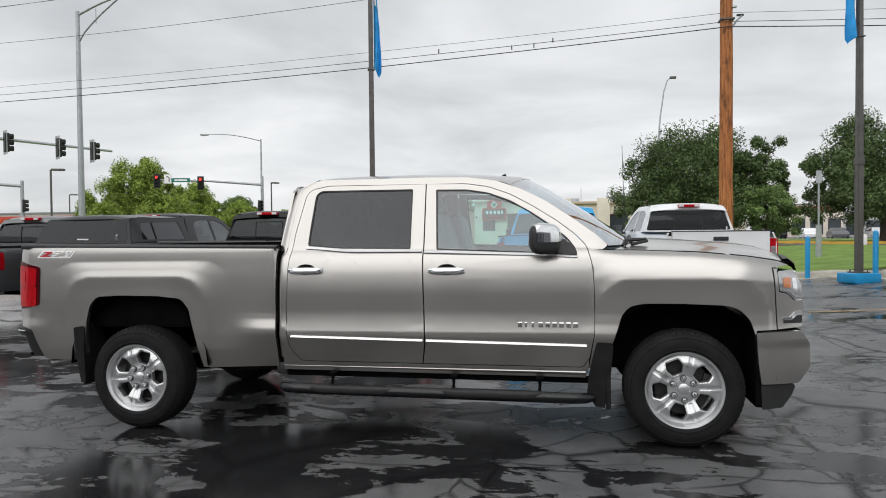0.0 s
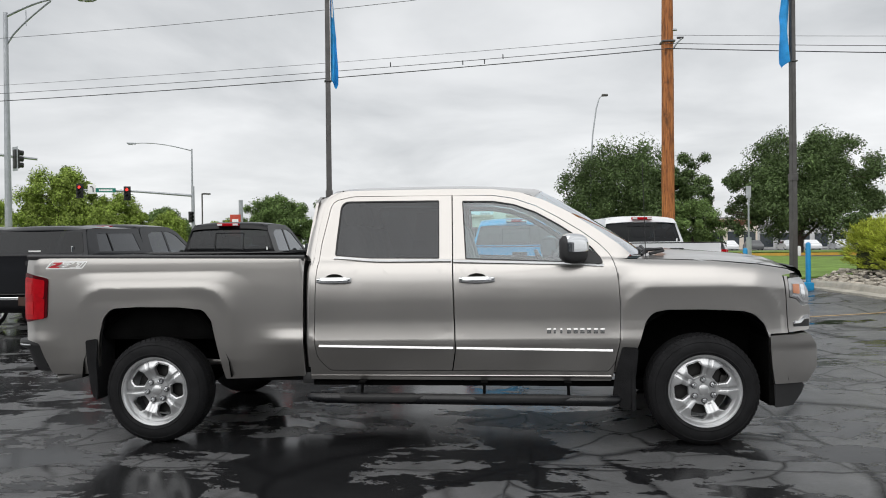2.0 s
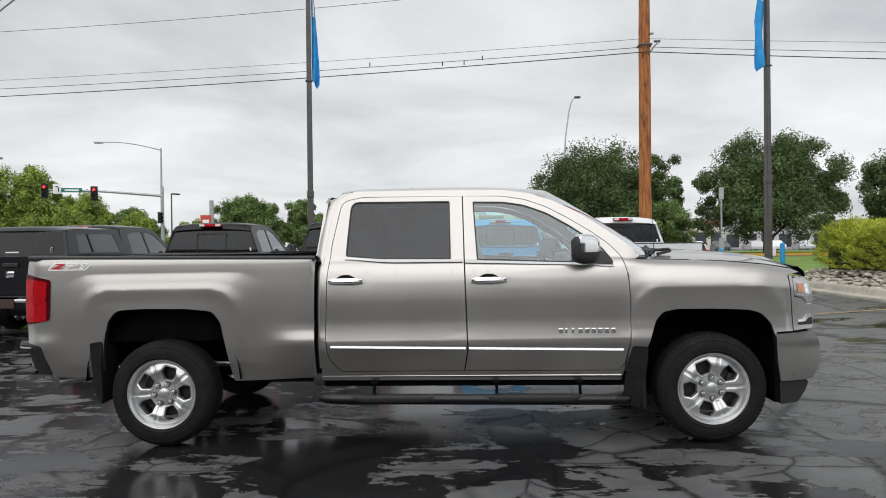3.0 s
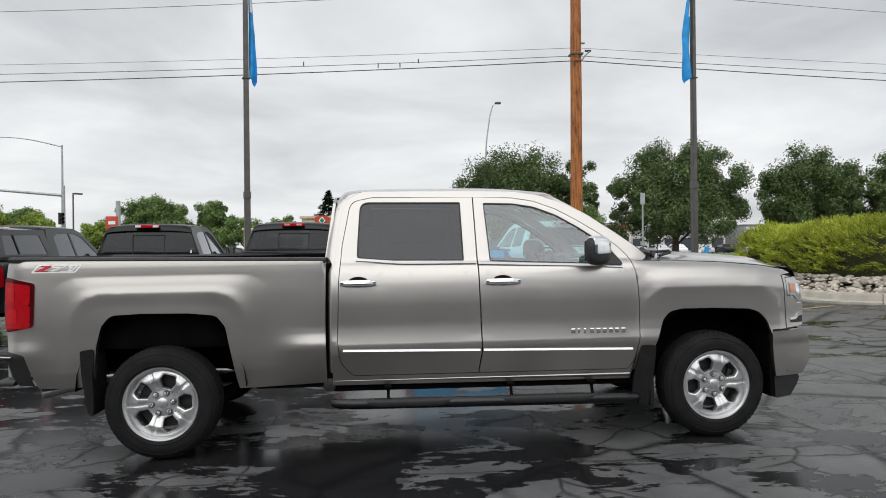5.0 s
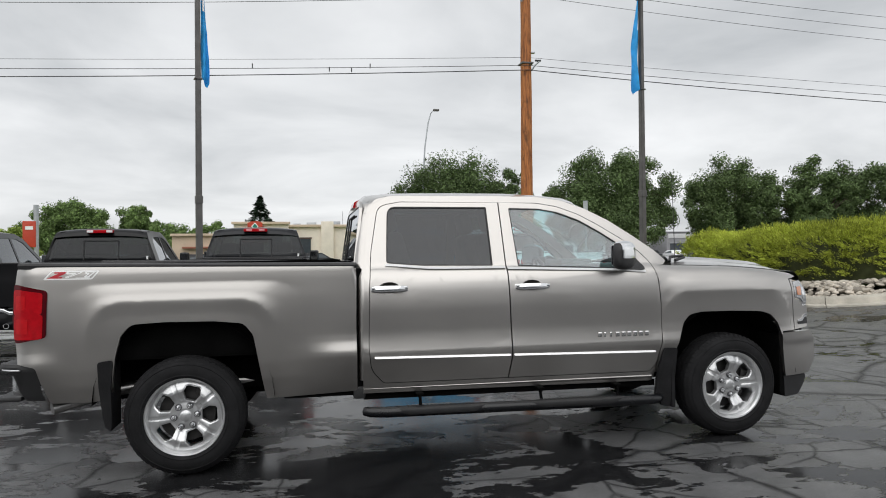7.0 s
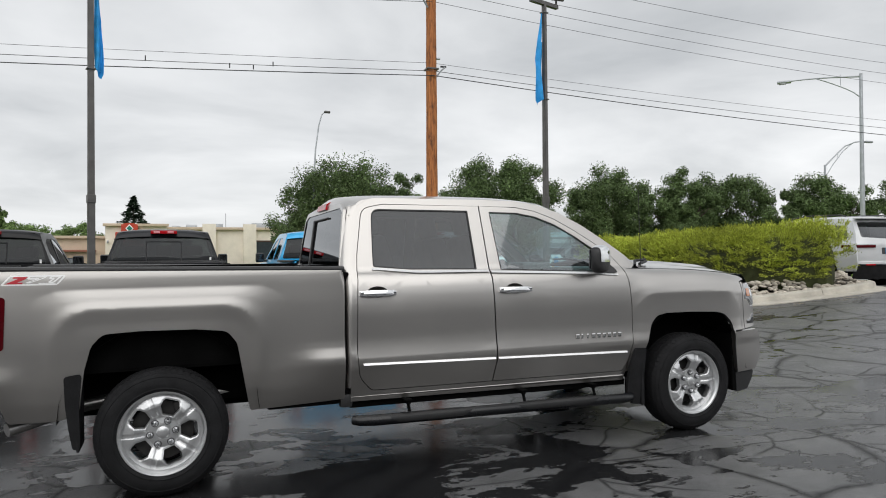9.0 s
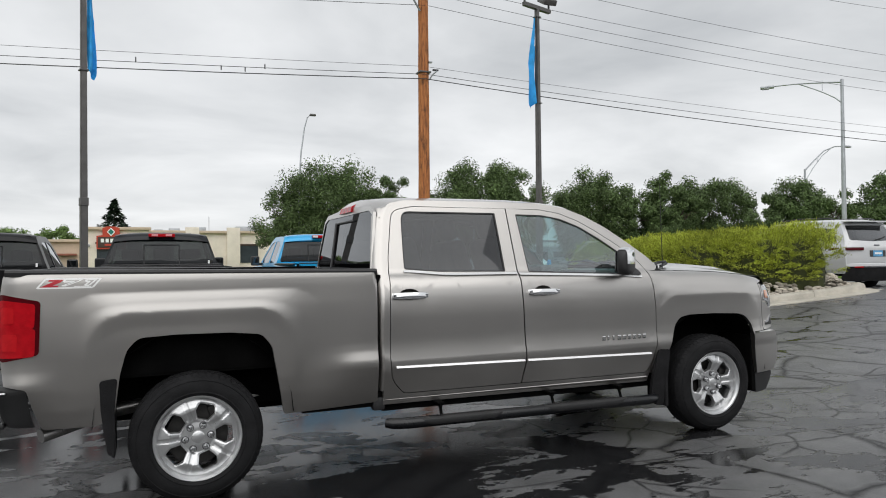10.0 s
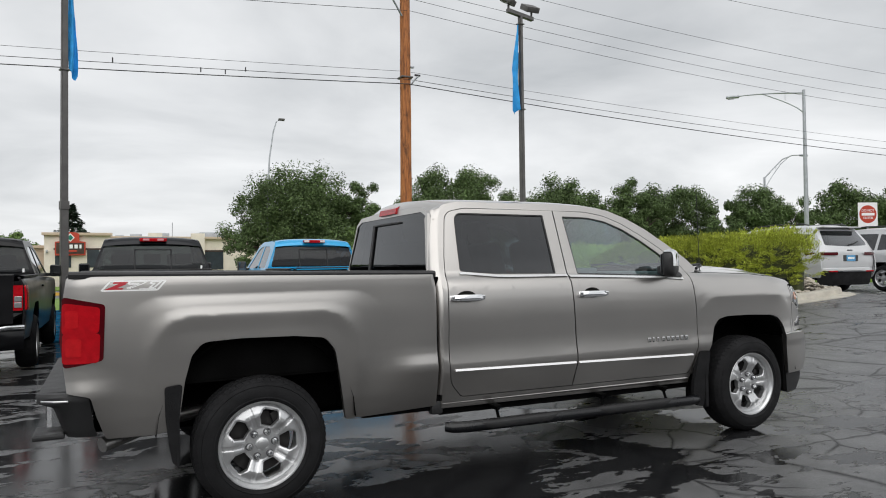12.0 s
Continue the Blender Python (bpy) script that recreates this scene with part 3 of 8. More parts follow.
def build_island():
    root = new("planted_island")
    tagged(root, "raised planting island with a worn concrete kerb", "kerb island", kind="structure")
    kerb_along(ISLAND, root)
    bm = bmesh.new()
    vs = [bm.verts.new((x, y, ground_z(x) + 0.10)) for x, y in ISLAND]
    bm.faces.new(vs)
    bmesh.ops.triangulate(bm, faces=bm.faces[:])
    bmesh.ops.recalc_face_normals(bm, faces=bm.faces[:])
    if sum(f.normal.z for f in bm.faces) < 0:
        bmesh.ops.reverse_faces(bm, faces=bm.faces[:])
    part("soil_bed", bm, plain("dark_soil", (0.10, 0.085, 0.07), 0.9, 0, 0.3, 6, 0.6, 40), root)
    root2 = new("lot_edge_kerb")
    tagged(root2, "concrete kerb along the back of the lot", "kerb", kind="structure")
    kerb_along([(-30 + 35.75 * k / 20, EDGE - 0.15) for k in range(21)], root2, piece=3.0)
    return root


island = build_island()
# worn parking line on the lot
bm = bmesh.new()
sheet(bm, [[(3.0 + 0.5 * k, 6.30 + 0.02 * k + dy, ground_z(3.0 + 0.5 * k) + 0.004) for k in range(7)] for dy in (0, 0.10)])
lot_line = part("lot_line", bm, LINE_PAINT, None)
tagged(lot_line, "faded tan parking line on the asphalt", "marking", kind="structure")

# ---------------------------------------------------------------- the pickup in the foreground
FRONT_HUB, REAR_HUB, HUB_Z = 0.0, -3.886, 0.382


def smooth_table(rows, lo, hi, sigma):
    zs = np.arange(lo, hi, 0.004)
    v = np.interp(zs, [r[0] for r in rows], [r[1] for r in rows])
    k = np.exp(-0.5 * (np.arange(-30, 31) * 0.004 / sigma) ** 2)
    k /= k.sum()
    return zs, np.convolve(np.pad(v, 30, mode="edge"), k, "valid")


CAB_TABLE = smooth_table([(0.30, 0.88), (0.44, 0.920), (0.50, 0.933), (0.55, 0.944), (0.66, 0.970), (0.715, 0.9845), (0.735, 0.9845), (0.80, 0.9735), (0.87, 0.9675), (0.94, 0.9672),
                          (1.02, 0.9665), (1.10, 0.962), (1.18, 0.953), (1.25, 0.939), (1.285, 0.915), (1.31, 0.886), (1.40, 0.857), (1.75, 0.735), (1.85, 0.70)], 0.2, 2.0, 0.009)
BED_TABLE = smooth_table([(0.30, 0.87), (0.43, 0.905), (0.50, 0.926), (0.55, 0.940), (0.66, 0.968), (0.730, 0.984), (0.750, 0.984), (0.82, 0.969), (0.87, 0.9648), (0.96, 0.9645),
                          (1.05, 0.963), (1.14, 0.9605), (1.20, 0.958), (1.27, 0.9555), (1.32, 0.9525), (1.36, 0.945), (1.5, 0.94)], 0.2, 2.0, 0.009)


# the same flank where the crease has run out, beside the wheel arch
BED_PLAIN = smooth_table([(0.30, 0.87), (0.43, 0.905), (0.50, 0.922), (0.60, 0.941), (0.70, 0.953), (0.81, 0.9615), (0.90, 0.9645), (0.98, 0.9645),
                          (1.05, 0.963), (1.14, 0.9605), (1.20, 0.958), (1.27, 0.9555), (1.32, 0.9525), (1.36, 0.945), (1.5, 0.94)], 0.2, 2.0, 0.012)


def table_at(table, z):
    return float(np.interp(z, table[0], table[1]))


def hood_edge(x):
    return float(np.interp(x, [-0.7, -0.5, -0.3, 0.1, 0.4, 0.6, 0.72, 0.80], [1.285, 1.285, 1.283, 1.270, 1.243, 1.212, 1.178, 1.11]))


def flare(x, z, hub, cx, hx, top, lip_hx, lip_top):
    so = rect_dist(x, z, cx, top - 0.9, hx, 0.9, 0.17)
    sl = rect_dist(x, z, hub - 0.01, lip_top - 0.9, lip_hx, 0.9, 0.16)
    if so >= 0:
        return 0.0
    sb = sl - 0.065
    t = min(1.0, -so / max(-so + sb, 0.02)) if sb > 0 else 1.0
    d = 0.0098 * (1 - (1 - t) ** 2) + 0.006 * smooth01(0.50, 1.15, t)
    d -= 0.005 * smooth01(0.070, -0.03, sl)
    side = 0.22 + 0.78 * smooth01(hx, hx * 0.60, abs(x - cx))
    return d * side * smooth01(0.42, 0.86, z)


def side_h(x, z):
    """Half-width of the body at height z."""
    wb = smooth01(-2.80, -2.76, x)
    wc = max(smooth01(-3.30, -2.85, x), 0.75 * smooth01(-4.48, -4.80, x))
    h = (table_at(BED_TABLE, z) * wc + table_at(BED_PLAIN, z) * (1 - wc)) * (1 - wb) + table_at(CAB_TABLE, z) * wb
    if x > -0.62:
        w = smooth01(-0.60, -0.30, x)
        ze = hood_edge(x)
        u = min(1.0, max(0.0, (z - (ze - 0.16)) / 0.16))
        roll = 0.966 - 0.012 * u - 0.11 * (1 - math.sqrt(max(0.0, 1 - u * u * 0.98)))
        h = h * (1 - w * smooth01(1.0, 1.1, z)) + roll * w * smooth01(1.0, 1.1, z)
    h += flare(x, z, FRONT_HUB, -0.035, 0.56, 1.205, 0.47, 1.025)
    h += flare(x, z, REAR_HUB, -3.87, 0.73, 1.235, 0.52, 1.060)
    # nose and tail draw in, in plan
    h -= 0.70 * max(0.0, x - 0.34) ** 2
    h -= 2.0 * max(0.0, -4.74 - x) ** 2
    # the rear cab pillar follows the sides
    return h


def L(x, z):
    return (x, z - 0.007 * x)


def rounded(pts):
    return fillet([(*L(p[0], p[1]), p[2] if len(p) > 2 else 0.0) for p in pts])


DOOR_LINE = [(-1.715, 1.756), (-1.43, 1.752), (-1.27, 1.727), (-1.11, 1.668), (-0.96, 1.585), (-0.80, 1.483), (-0.68, 1.392), (-0.60, 1.312)]
REAR_DOOR = rounded([(-2.60, 0.508, 0.05), (-2.685, 0.60, 0.15), (-2.70, 0.75, 0.2), (-2.688, 1.16, 0.3), (-2.665, 1.41, 0.3), (-2.605, 1.725, 0.09), (-2.45, 1.757, 0.2), (-1.722, 1.757), (-1.715, 1.30), (-1.703, 0.78, 0.1), (-1.70, 0.66, 0.1), (-1.725, 0.508)])
FRONT_DOOR = rounded([(-1.717, 0.508), (-1.693, 0.66, 0.1), (-1.696, 0.78, 0.1), (-1.708, 1.30), (-1.715, 1.757), (-1.43, 1.752, 0.3), (-1.27, 1.727, 0.3), (-1.11, 1.668, 0.3), (-0.96, 1.585, 0.4), (-0.80, 1.483, 0.4), (-0.68, 1.392, 0.4), (-0.605, 1.312, 0.1), (-0.572, 1.20, 0.2), (-0.562, 1.0, 0.2), (-0.565, 0.74, 0.2), (-0.60, 0.56, 0.08), (-0.64, 0.508, 0.03)])
REAR_WINDOW = rounded([(-2.565, 1.322, 0.02), (-2.56, 1.43, 0.1), (-2.540, 1.724, 0.07), (-1.812, 1.722, 0.012), (-1.806, 1.296, 0.012), (-2.30, 1.301, 0.3), (-2.42, 1.310, 0.2)])
FRONT_WINDOW = rounded([(-1.622, 1.290, 0.012), (-1.645, 1.716, 0.012), (-1.42, 1.712, 0.3), (-1.27, 1.687, 0.3), (-1.11, 1.627, 0.3), (-0.96, 1.540, 0.3), (-0.82, 1.445, 0.2), (-0.725, 1.365, 0.05), (-0.675, 1.30, 0.03), (-0.665, 1.262, 0.02), (-0.72, 1.257)])
BED_SIDE = rounded([(-4.87, 1.326, 0.03), (-2.776, 1.306, 0.01), (-2.784, 0.90), (-2.780, 0.462, 0.02), (-3.22, 0.442, 0.1), (-3.375, 0.437, 0.01), (-3.39, 0.50, 0.1), (-3.42, 0.668, 0.3), (-3.455, 0.868, 0.1), (-3.515, 0.945, 0.08), (-3.70, 0.963, 0.3),
                    (-4.00, 0.966, 0.3), (-4.205, 0.955, 0.09), (-4.265, 0.885, 0.1), (-4.30, 0.752, 0.3), (-4.335, 0.486), (-4.45, 0.465), (-4.69, 0.470, 0.03), (-4.735, 0.60, 0.06), (-4.76, 0.70, 0.03), (-4.87, 0.725), (-4.886, 0.85, 0.1), (-4.893, 1.05, 0.2), (-4.885, 1.22, 0.1)])
FENDER = rounded([(-0.553, 1.284), (-0.42, 1.281), (-0.20, 1.276), (0.10, 1.264), (0.40, 1.237), (0.60, 1.204), (0.66, 1.180), (0.545, 1.165), (0.555, 1.03), (0.565, 0.775), (0.44, 0.772), (0.432, 0.74), (0.40, 0.84, 0.12), (0.335, 0.905, 0.1), (0.26, 0.928, 0.2),
                  (0.0, 0.938, 0.4), (-0.24, 0.937, 0.2), (-0.335, 0.918, 0.09), (-0.385, 0.86, 0.1), (-0.425, 0.735, 0.2), (-0.505, 0.50), (-0.60, 0.50), (-0.592, 0.53, 0.03), (-0.557, 0.74, 0.2), (-0.554, 1.0, 0.2), (-0.563, 1.20, 0.2), (-0.59, 1.284)])
CAB_SIDE = rounded([(-2.740, 0.44), (-2.738, 0.9), (-2.724, 1.226, 0.4), (-2.700, 1.471, 0.4), (-2.668, 1.66, 0.3), (-2.64, 1.775, 0.08), (-2.50, 1.803, 0.2), (-1.72, 1.806), (-1.42, 1.800, 0.3), (-1.22, 1.772, 0.3), (-1.05, 1.712, 0.3), (-0.88, 1.625, 0.4),
                    (-0.70, 1.505, 0.4), (-0.55, 1.395, 0.3), (-0.46, 1.315, 0.1), (-0.50, 1.288), (-0.56, 1.285), (-0.60, 0.50), (-0.62, 0.436)])


def on_side(sign, out=0.0):
    """Maps (x, z, depth) to the flank; sign -1 is the flank with the badge facing -y."""
    def f(x, z, d):
        return Vector((x, sign * (side_h(x, z) + out - d), z))
    return f


def build_wheel_meshes():
    """Tyre, rim, spokes, cap and nut of one wheel; the axle along y, outside at -y."""
    R = 0.380
    bm = bmesh.new()
    half = [(0.246, 0.116), (0.254, 0.125), (0.268, 0.130), (0.290, 0.1325), (0.312, 0.130), (0.330, 0.1245), (0.345, 0.116), (0.357, 0.104), (0.366, 0.090), (0.3725, 0.072), (0.377, 0.045), (R - 0.001, 0.015)]
    lathe(bm, [(r_, -y_) for r_, y_ in half] + [(r_, y_) for r_, y_ in half[::-1]], 'y', 80)
    # rim guard ring, a fine ring at the shoulder and low tread blocks
    lathe(bm, [(0.262, -0.127), (0.267, -0.1335), (0.274, -0.1315)], 'y', 80)
    lathe(bm, [(0.334, -0.1225), (0.337, -0.1245), (0.340, -0.1195)], 'y', 80)
    for i in range(60):
        t = 2 * math.pi * i / 60
        for a, r_, tilt, s_ in ((-0.092, 0.3635, -38, 0), (0.092, 0.3635, 38, 0.5), (-0.056, 0.3745, -9, 0.5), (-0.018, 0.3780, 0, 0), (0.018, 0.3780, 0, 0.5), (0.056, 0.3745, 9, 0)):
            m = Matrix.Rotation(t + s_ * 2 * math.pi / 60, 4, 'Y') @ Matrix.Translation((0, a, r_)) @ Matrix.Rotation(radians(-tilt), 4, 'X') @ Matrix.Rotation(radians(14 if a < 0 else -14), 4, 'Z')
            box(bm, (0, 0, 0), (0.028, 0.031, 0.0065), m)
    bmesh.ops.recalc_face_normals(bm, faces=bm.faces[:])
    out = {}

    def keep(name, bm, mat, smooth=True):
        me = bpy.data.meshes.new(name)
        bm.to_mesh(me)
        bm.free()
        if smooth:
            me.polygons.foreach_set("use_smooth", [True] * len(me.polygons))
            me.set_sharp_from_angle(angle=radians(32))
        me.materials.append(mat)
        out[name] = me
    keep("tyre", bm, RUBBER)
    bm = bmesh.new()
    lathe(bm, [(0.225, 0.115), (0.225, -0.02), (0.222, -0.07), (0.224, -0.098), (0.229, -0.110), (0.238, -0.1215), (0.246, -0.1235), (0.249, -0.120), (0.2495, -0.112), (0.240, -0.105)], 'y', 72)
    bmesh.ops.recalc_face_normals(bm, faces=bm.faces[:])
    keep("rim", bm, ALLOY)
    # spoke disc: five faceted spokes between six-sided windows, each with a sunk channel and bevelled edges
    n = 90
    outer = [(0.227 * math.cos(2 * math.pi * i / n), 0.227 * math.sin(2 * math.pi * i / n)) for i in range(n)]
    pol = [(0.101, -0.030), (0.150, -0.055), (0.186, -0.047), (0.196, -0.036), (0.196, 0.036), (0.186, 0.047), (0.150, 0.055), (0.101, 0.030)]
    holes = []
    for k in range(5):
        c = math.pi / 2 + 2 * math.pi * (k + 0.5) / 5
        ca, sa = math.cos(c), math.sin(c)
        holes.append(fillet([(p * ca - q * sa, p * sa + q * ca, 0.006) for p, q in pol], 2))

    def to_window(p, q):
        best = 1.0
        for (ax, ay), (bx, by) in zip(pol, pol[1:] + pol[:1]):
            ex, ey = bx - ax, by - ay
            t = min(1.0, max(0.0, ((p - ax) * ex + (q - ay) * ey) / (ex * ex + ey * ey)))
            best = min(best, math.hypot(p - ax - t * ex, q - ay - t * ey))
        return best

    def disc(u, v, d):
        r = math.hypot(u, v)
        a = math.atan2(v, u)
        step = 2 * math.pi / 5
        k = (a - math.pi / 2) / step
        off = math.sin((k - round(k)) * step) * r
        y = float(np.interp(r, [0.0, 0.050, 0.088, 0.160, 0.178, 0.227], [-0.078, -0.078, -0.072, -0.100, -0.098, -0.082]))
        y += 0.0032 * min(1.0, max(0.0, (0.0125 - abs(off)) / 0.0020)) * min(1.0, max(0.0, (r - 0.096) / 0.008))
        y += 0.05 * max(0.0, abs(off) - 0.020) * smooth01(0.10, 0.15, r)
        aw = (k - math.floor(k) - 0.5) * step
        y += 0.006 * max(0.0, 1 - to_window(r * math.cos(aw), r * math.sin(aw)) / 0.0065)
        return Vector((u, y + d, v))
    out["spokes"] = panel("spokes", outer, disc, ALLOY, None, holes, 0.0065, 0.034, flip=False, link=False)
    bm = bmesh.new()
    lathe(bm, [(0.0005, -0.092), (0.030, -0.091), (0.036, -0.087), (0.038, -0.075), (0.038, -0.05)], 'y', 32)
    keep("hub_cap", bm, ALLOY)
    bm = bmesh.new()
    lathe(bm, [(0.0005, -0.110), (0.010, -0.108), (0.0155, -0.100), (0.0170, -0.088), (0.0170, -0.06)], 'y', 12)
    keep("wheel_nut", bm, CHROME)
    # dark disc behind each nut, drawn in place of its pocket's shade
    bm = bmesh.new()
    lathe(bm, [(0.0005, -0.0865), (0.021, -0.0865), (0.0215, -0.07)], 'y', 16)
    keep("nut_pocket_shade", bm, ALLOY_DARK)
    bm = bmesh.new()
    lathe(bm, [(0.02, -0.005), (0.175, -0.005), (0.178, 0.0), (0.178, 0.018), (0.02, 0.02)], 'y', 40)
    box(bm, (0.15, 0.0, 0.06), (0.09, 0.06, 0.14), None, 0.012)
    bmesh.ops.recalc_face_normals(bm, faces=bm.faces[:])
    keep("brake_disc", bm, plain("brake_iron", (0.045, 0.043, 0.042), 0.5, 0.6, 0.2))
    return out


WHEEL = build_wheel_meshes()


def add_wheel(parent, x, y, z, sign, turn=0.0, r=1.0):
    w = new("wheel")
    w.parent = parent
    w.matrix_local = pose(x, y, z, 0, turn, 0 if sign < 0 else 180) @ Matrix.Scale(r, 4)
    for nm in ("tyre", "rim", "spokes", "hub_cap", "brake_disc"):
        obj(nm, WHEEL[nm], w, {"tyre": "black all-terrain tyre", "rim": "silver alloy rim"}.get(nm, ""))
    for k in range(6):
        a = math.pi / 2 + 2 * math.pi * k / 6 + 0.3
        for nm in ("wheel_nut", "nut_pocket_shade"):
            nt = obj(nm, WHEEL[nm], w)
            nt.location = (0.072 * math.cos(a), 0, 0.072 * math.sin(a))
    return w


def roof_center(x):
    return float(np.interp(x, [-2.75, -2.66, -2.5, -2.1, -1.6, -1.3, -1.15, -1.02], [1.825, 1.862, 1.874, 1.880, 1.874, 1.858, 1.842, 1.815]))


def rail_line(x):
    pts = [(-2.66, 1.690), (-2.64, 1.730), (-2.60, 1.768), (-2.56, 1.785), (-2.50, 1.798), (-1.72, 1.806), (-1.42, 1.800), (-1.22, 1.772), (-1.05, 1.712), (-0.88, 1.625), (-0.70, 1.505), (-0.55, 1.395), (-0.46, 1.318)]
    return float(np.interp(x, [p[0] for p in pts], [p[1] for p in pts])) - 0.007 * x


def build_truck():
    root = thing("pickup_truck", pose(0, 0, 0, 0, -0.4, 0), "bronze-grey metallic crew-cab pickup with chrome trim, parked on wet asphalt", "pickup truck")
    for sgn in (-1, 1):
        fl = sgn > 0
        on = on_side(sgn)
        panel("bed_side", BED_SIDE, on, PAINT, root, step=0.022, thick=0.035, flip=fl)
        fen = panel("front_fender", FENDER, on, PAINT, root, step=0.022, thick=0.03, flip=fl)
        # cab side frame with both door openings as one hole
        both = grow(REAR_DOOR, 0.004), grow(FRONT_DOOR, 0.004)
        panel("cab_side", CAB_SIDE, on_side(sgn, -0.0015), PAINT, root, [shrink_pair(*both)], step=0.06, thick=0.03, flip=fl)
        # rear door
        for nm, outl, win, gl, lab in (("rear_door", REAR_DOOR, REAR_WINDOW, DARK_GLASS, "privacy-tinted window glass"), ("front_door", FRONT_DOOR, FRONT_WINDOW, CLEAR_GLASS, "lightly tinted window glass")):
            hx = -2.555 if nm == "rear_door" else -1.540
            hz = 1.150 - 0.007 * hx
            cup = [(hx + 0.070 * math.cos(t), hz + 0.007 + 0.037 * math.sin(t)) for t in [2 * math.pi * i / 28 for i in range(28)]]
            dr = panel(nm, grow(outl, -0.001), on, PAINT, root, [win, cup], step=0.05, thick=0.022, flip=fl)
            g = panel("window_glass", grow(win, 0.012), on_side(sgn, -0.011), gl, dr, step=0.12, thick=0.0, flip=fl, label=lab)
            g.visible_shadow = False
            seal = panel("window_seal", grow(win, 0.004), on_side(sgn, -0.004), BLACK_PLASTIC, dr, [grow(win, -0.009)], step=0.2, thick=0.01, flip=fl)
            x0, x1 = (-2.572, -1.722) if nm == "rear_door" else (-1.706, -0.66)
            # chrome strip under the window
            bm = bmesh.new()
            rows = []
            for k in range(25):
                x = x0 + (x1 - x0) * k / 24
                zc = (1.286 if nm == "rear_door" else float(np.interp(x, [-1.7, -0.9, -0.66], [1.280, 1.258, 1.244]))) - 0.007 * x
                if nm == "rear_door":
                    zc += 0.024 * smooth01(-2.15, -2.572, x) ** 1.5
                hs = [(-0.0075, 0.0), (-0.007, 0.011), (0.0, 0.006), (0.0072, 0.0015), (0.0078, 0.0)]
                rows.append([(x, sgn * (side_h(x, zc + a) + o), zc + a) for a, o in hs])
            sheet(bm, rows)
            bmesh.ops.recalc_face_normals(bm, faces=bm.faces[:])
            part("belt_trim", bm, BADGE, dr, "chrome strip", True)
            # bright moulding low on the door
            m0, m1 = (-2.665, -1.712) if nm == "rear_door" else (-1.688, -0.612)
            bm = bmesh.new()
            rows = []
            for k in range(21):
                x = m0 + (m1 - m0) * k / 20
                zc = 0.687 - 0.030 * (x + 2.668) / 2.06 - 0.007 * x
                w = 0.0068
                rows.append([(x, sgn * (side_h(x, zc + a) + o), zc + a) for a, o in ((-w, 0.0), (-w, 0.013), (-w * 0.85, 0.0155), (0.0, 0.0095), (w, 0.003), (w * 1.05, 0.0))])
            sheet(bm, rows)
            for r in (rows[0], rows[-1]):
                bm.faces.new([bm.verts.new(p) for p in r])
            bmesh.ops.recalc_face_normals(bm, faces=bm.faces[:])
            part("side_moulding", bm, BADGE, dr, "bright moulding with a chrome face", True)
            # handle: recess cup behind a chrome bar
            bm = bmesh.new()
            rows = []
            for k in range(17):
                u = -0.125 + 0.25 * k / 16
                sw = 0.021 * (1 - 0.22 * abs(u / 0.125) ** 3)
                bow = 0.040 * (1 - (u / 0.135) ** 4) + 0.004
                rows.append([(hx + u, sgn * (side_h(hx, hz) + b), hz + a) for a, b in ((-sw, bow - 0.014), (-sw, bow - 0.001), (-sw * 0.7, bow + 0.002), (sw * 0.5, bow - 0.002), (sw, bow - 0.009), (sw, bow - 0.014), (-sw, bow - 0.014))])
            sheet(bm, rows)
            for r in (rows[0], rows[-1]):
                bm.faces.new([bm.verts.new(p) for p in r[:-1]])
            for u in (-0.10, 0.10):
                box(bm, (hx + u, sgn * (side_h(hx, hz) + 0.012), hz), (0.045, 0.036, 0.030), None, 0.006)
            bmesh.ops.recalc_face_normals(bm, faces=bm.faces[:])
            part("door_handle", bm, CHROME, dr, "chrome pull handle", True)
            def cupmap(x, z, d, hx=hx, hz=hz):
                q = min(1.0, math.hypot((x - hx) / 0.070, (z - hz - 0.007) / 0.037))
                return Vector((x, sgn * (side_h(x, z) + 0.0 - 0.034 * (1 - q ** 3) - d), z))
            # cup skin in the darkened paint, recess shade included in its colour
            panel("handle_cup", cup, cupmap, HANDLE_CUP, dr, step=0.009, thick=0.0, flip=fl)
        # tail lamp wrapped round the corner
        tl = fillet([(-4.890, 1.222, 0.02), (-4.688, 1.178, 0.025), (-4.698, 0.888, 0.025), (-4.885, 0.852, 0.02), (-4.903, 1.0, 0.1)])
        tl = [L(*p) for p in tl]
        lamp = panel("tail_lamp", tl, on_side(sgn, 0.009), DARK_LENS, root, step=0.03, thick=0.03, flip=fl, label="red wraparound tail lamp")
        for z0, z1, mt in ((1.032, 1.190, RED_LENS), (0.880, 1.031, RED_LENS)):
            q = fillet([(*L(-4.890, z1), 0.02), (*L(-4.712, z1 - 0.026 * (z1 > 1.1)), 0.02), (*L(-4.718, z0), 0.02), (*L(-4.892, z0 - 0.006), 0.02)], 3)
            panel("lens_segment", q, on_side(sgn, 0.0125), mt, lamp, step=0.03, thick=0.006, flip=fl)
        for xa, xb, z0, z1, mt in ((-4.876, -4.815, 1.060, 1.150, BRIGHT_LENS), (-4.874, -4.800, 0.912, 1.005, BRIGHT_LENS)):
            q = fillet([(*L(xa, z1), 0.012), (*L(xb, z1), 0.012), (*L(xb, z0), 0.012), (*L(xa, z0), 0.012)], 3)
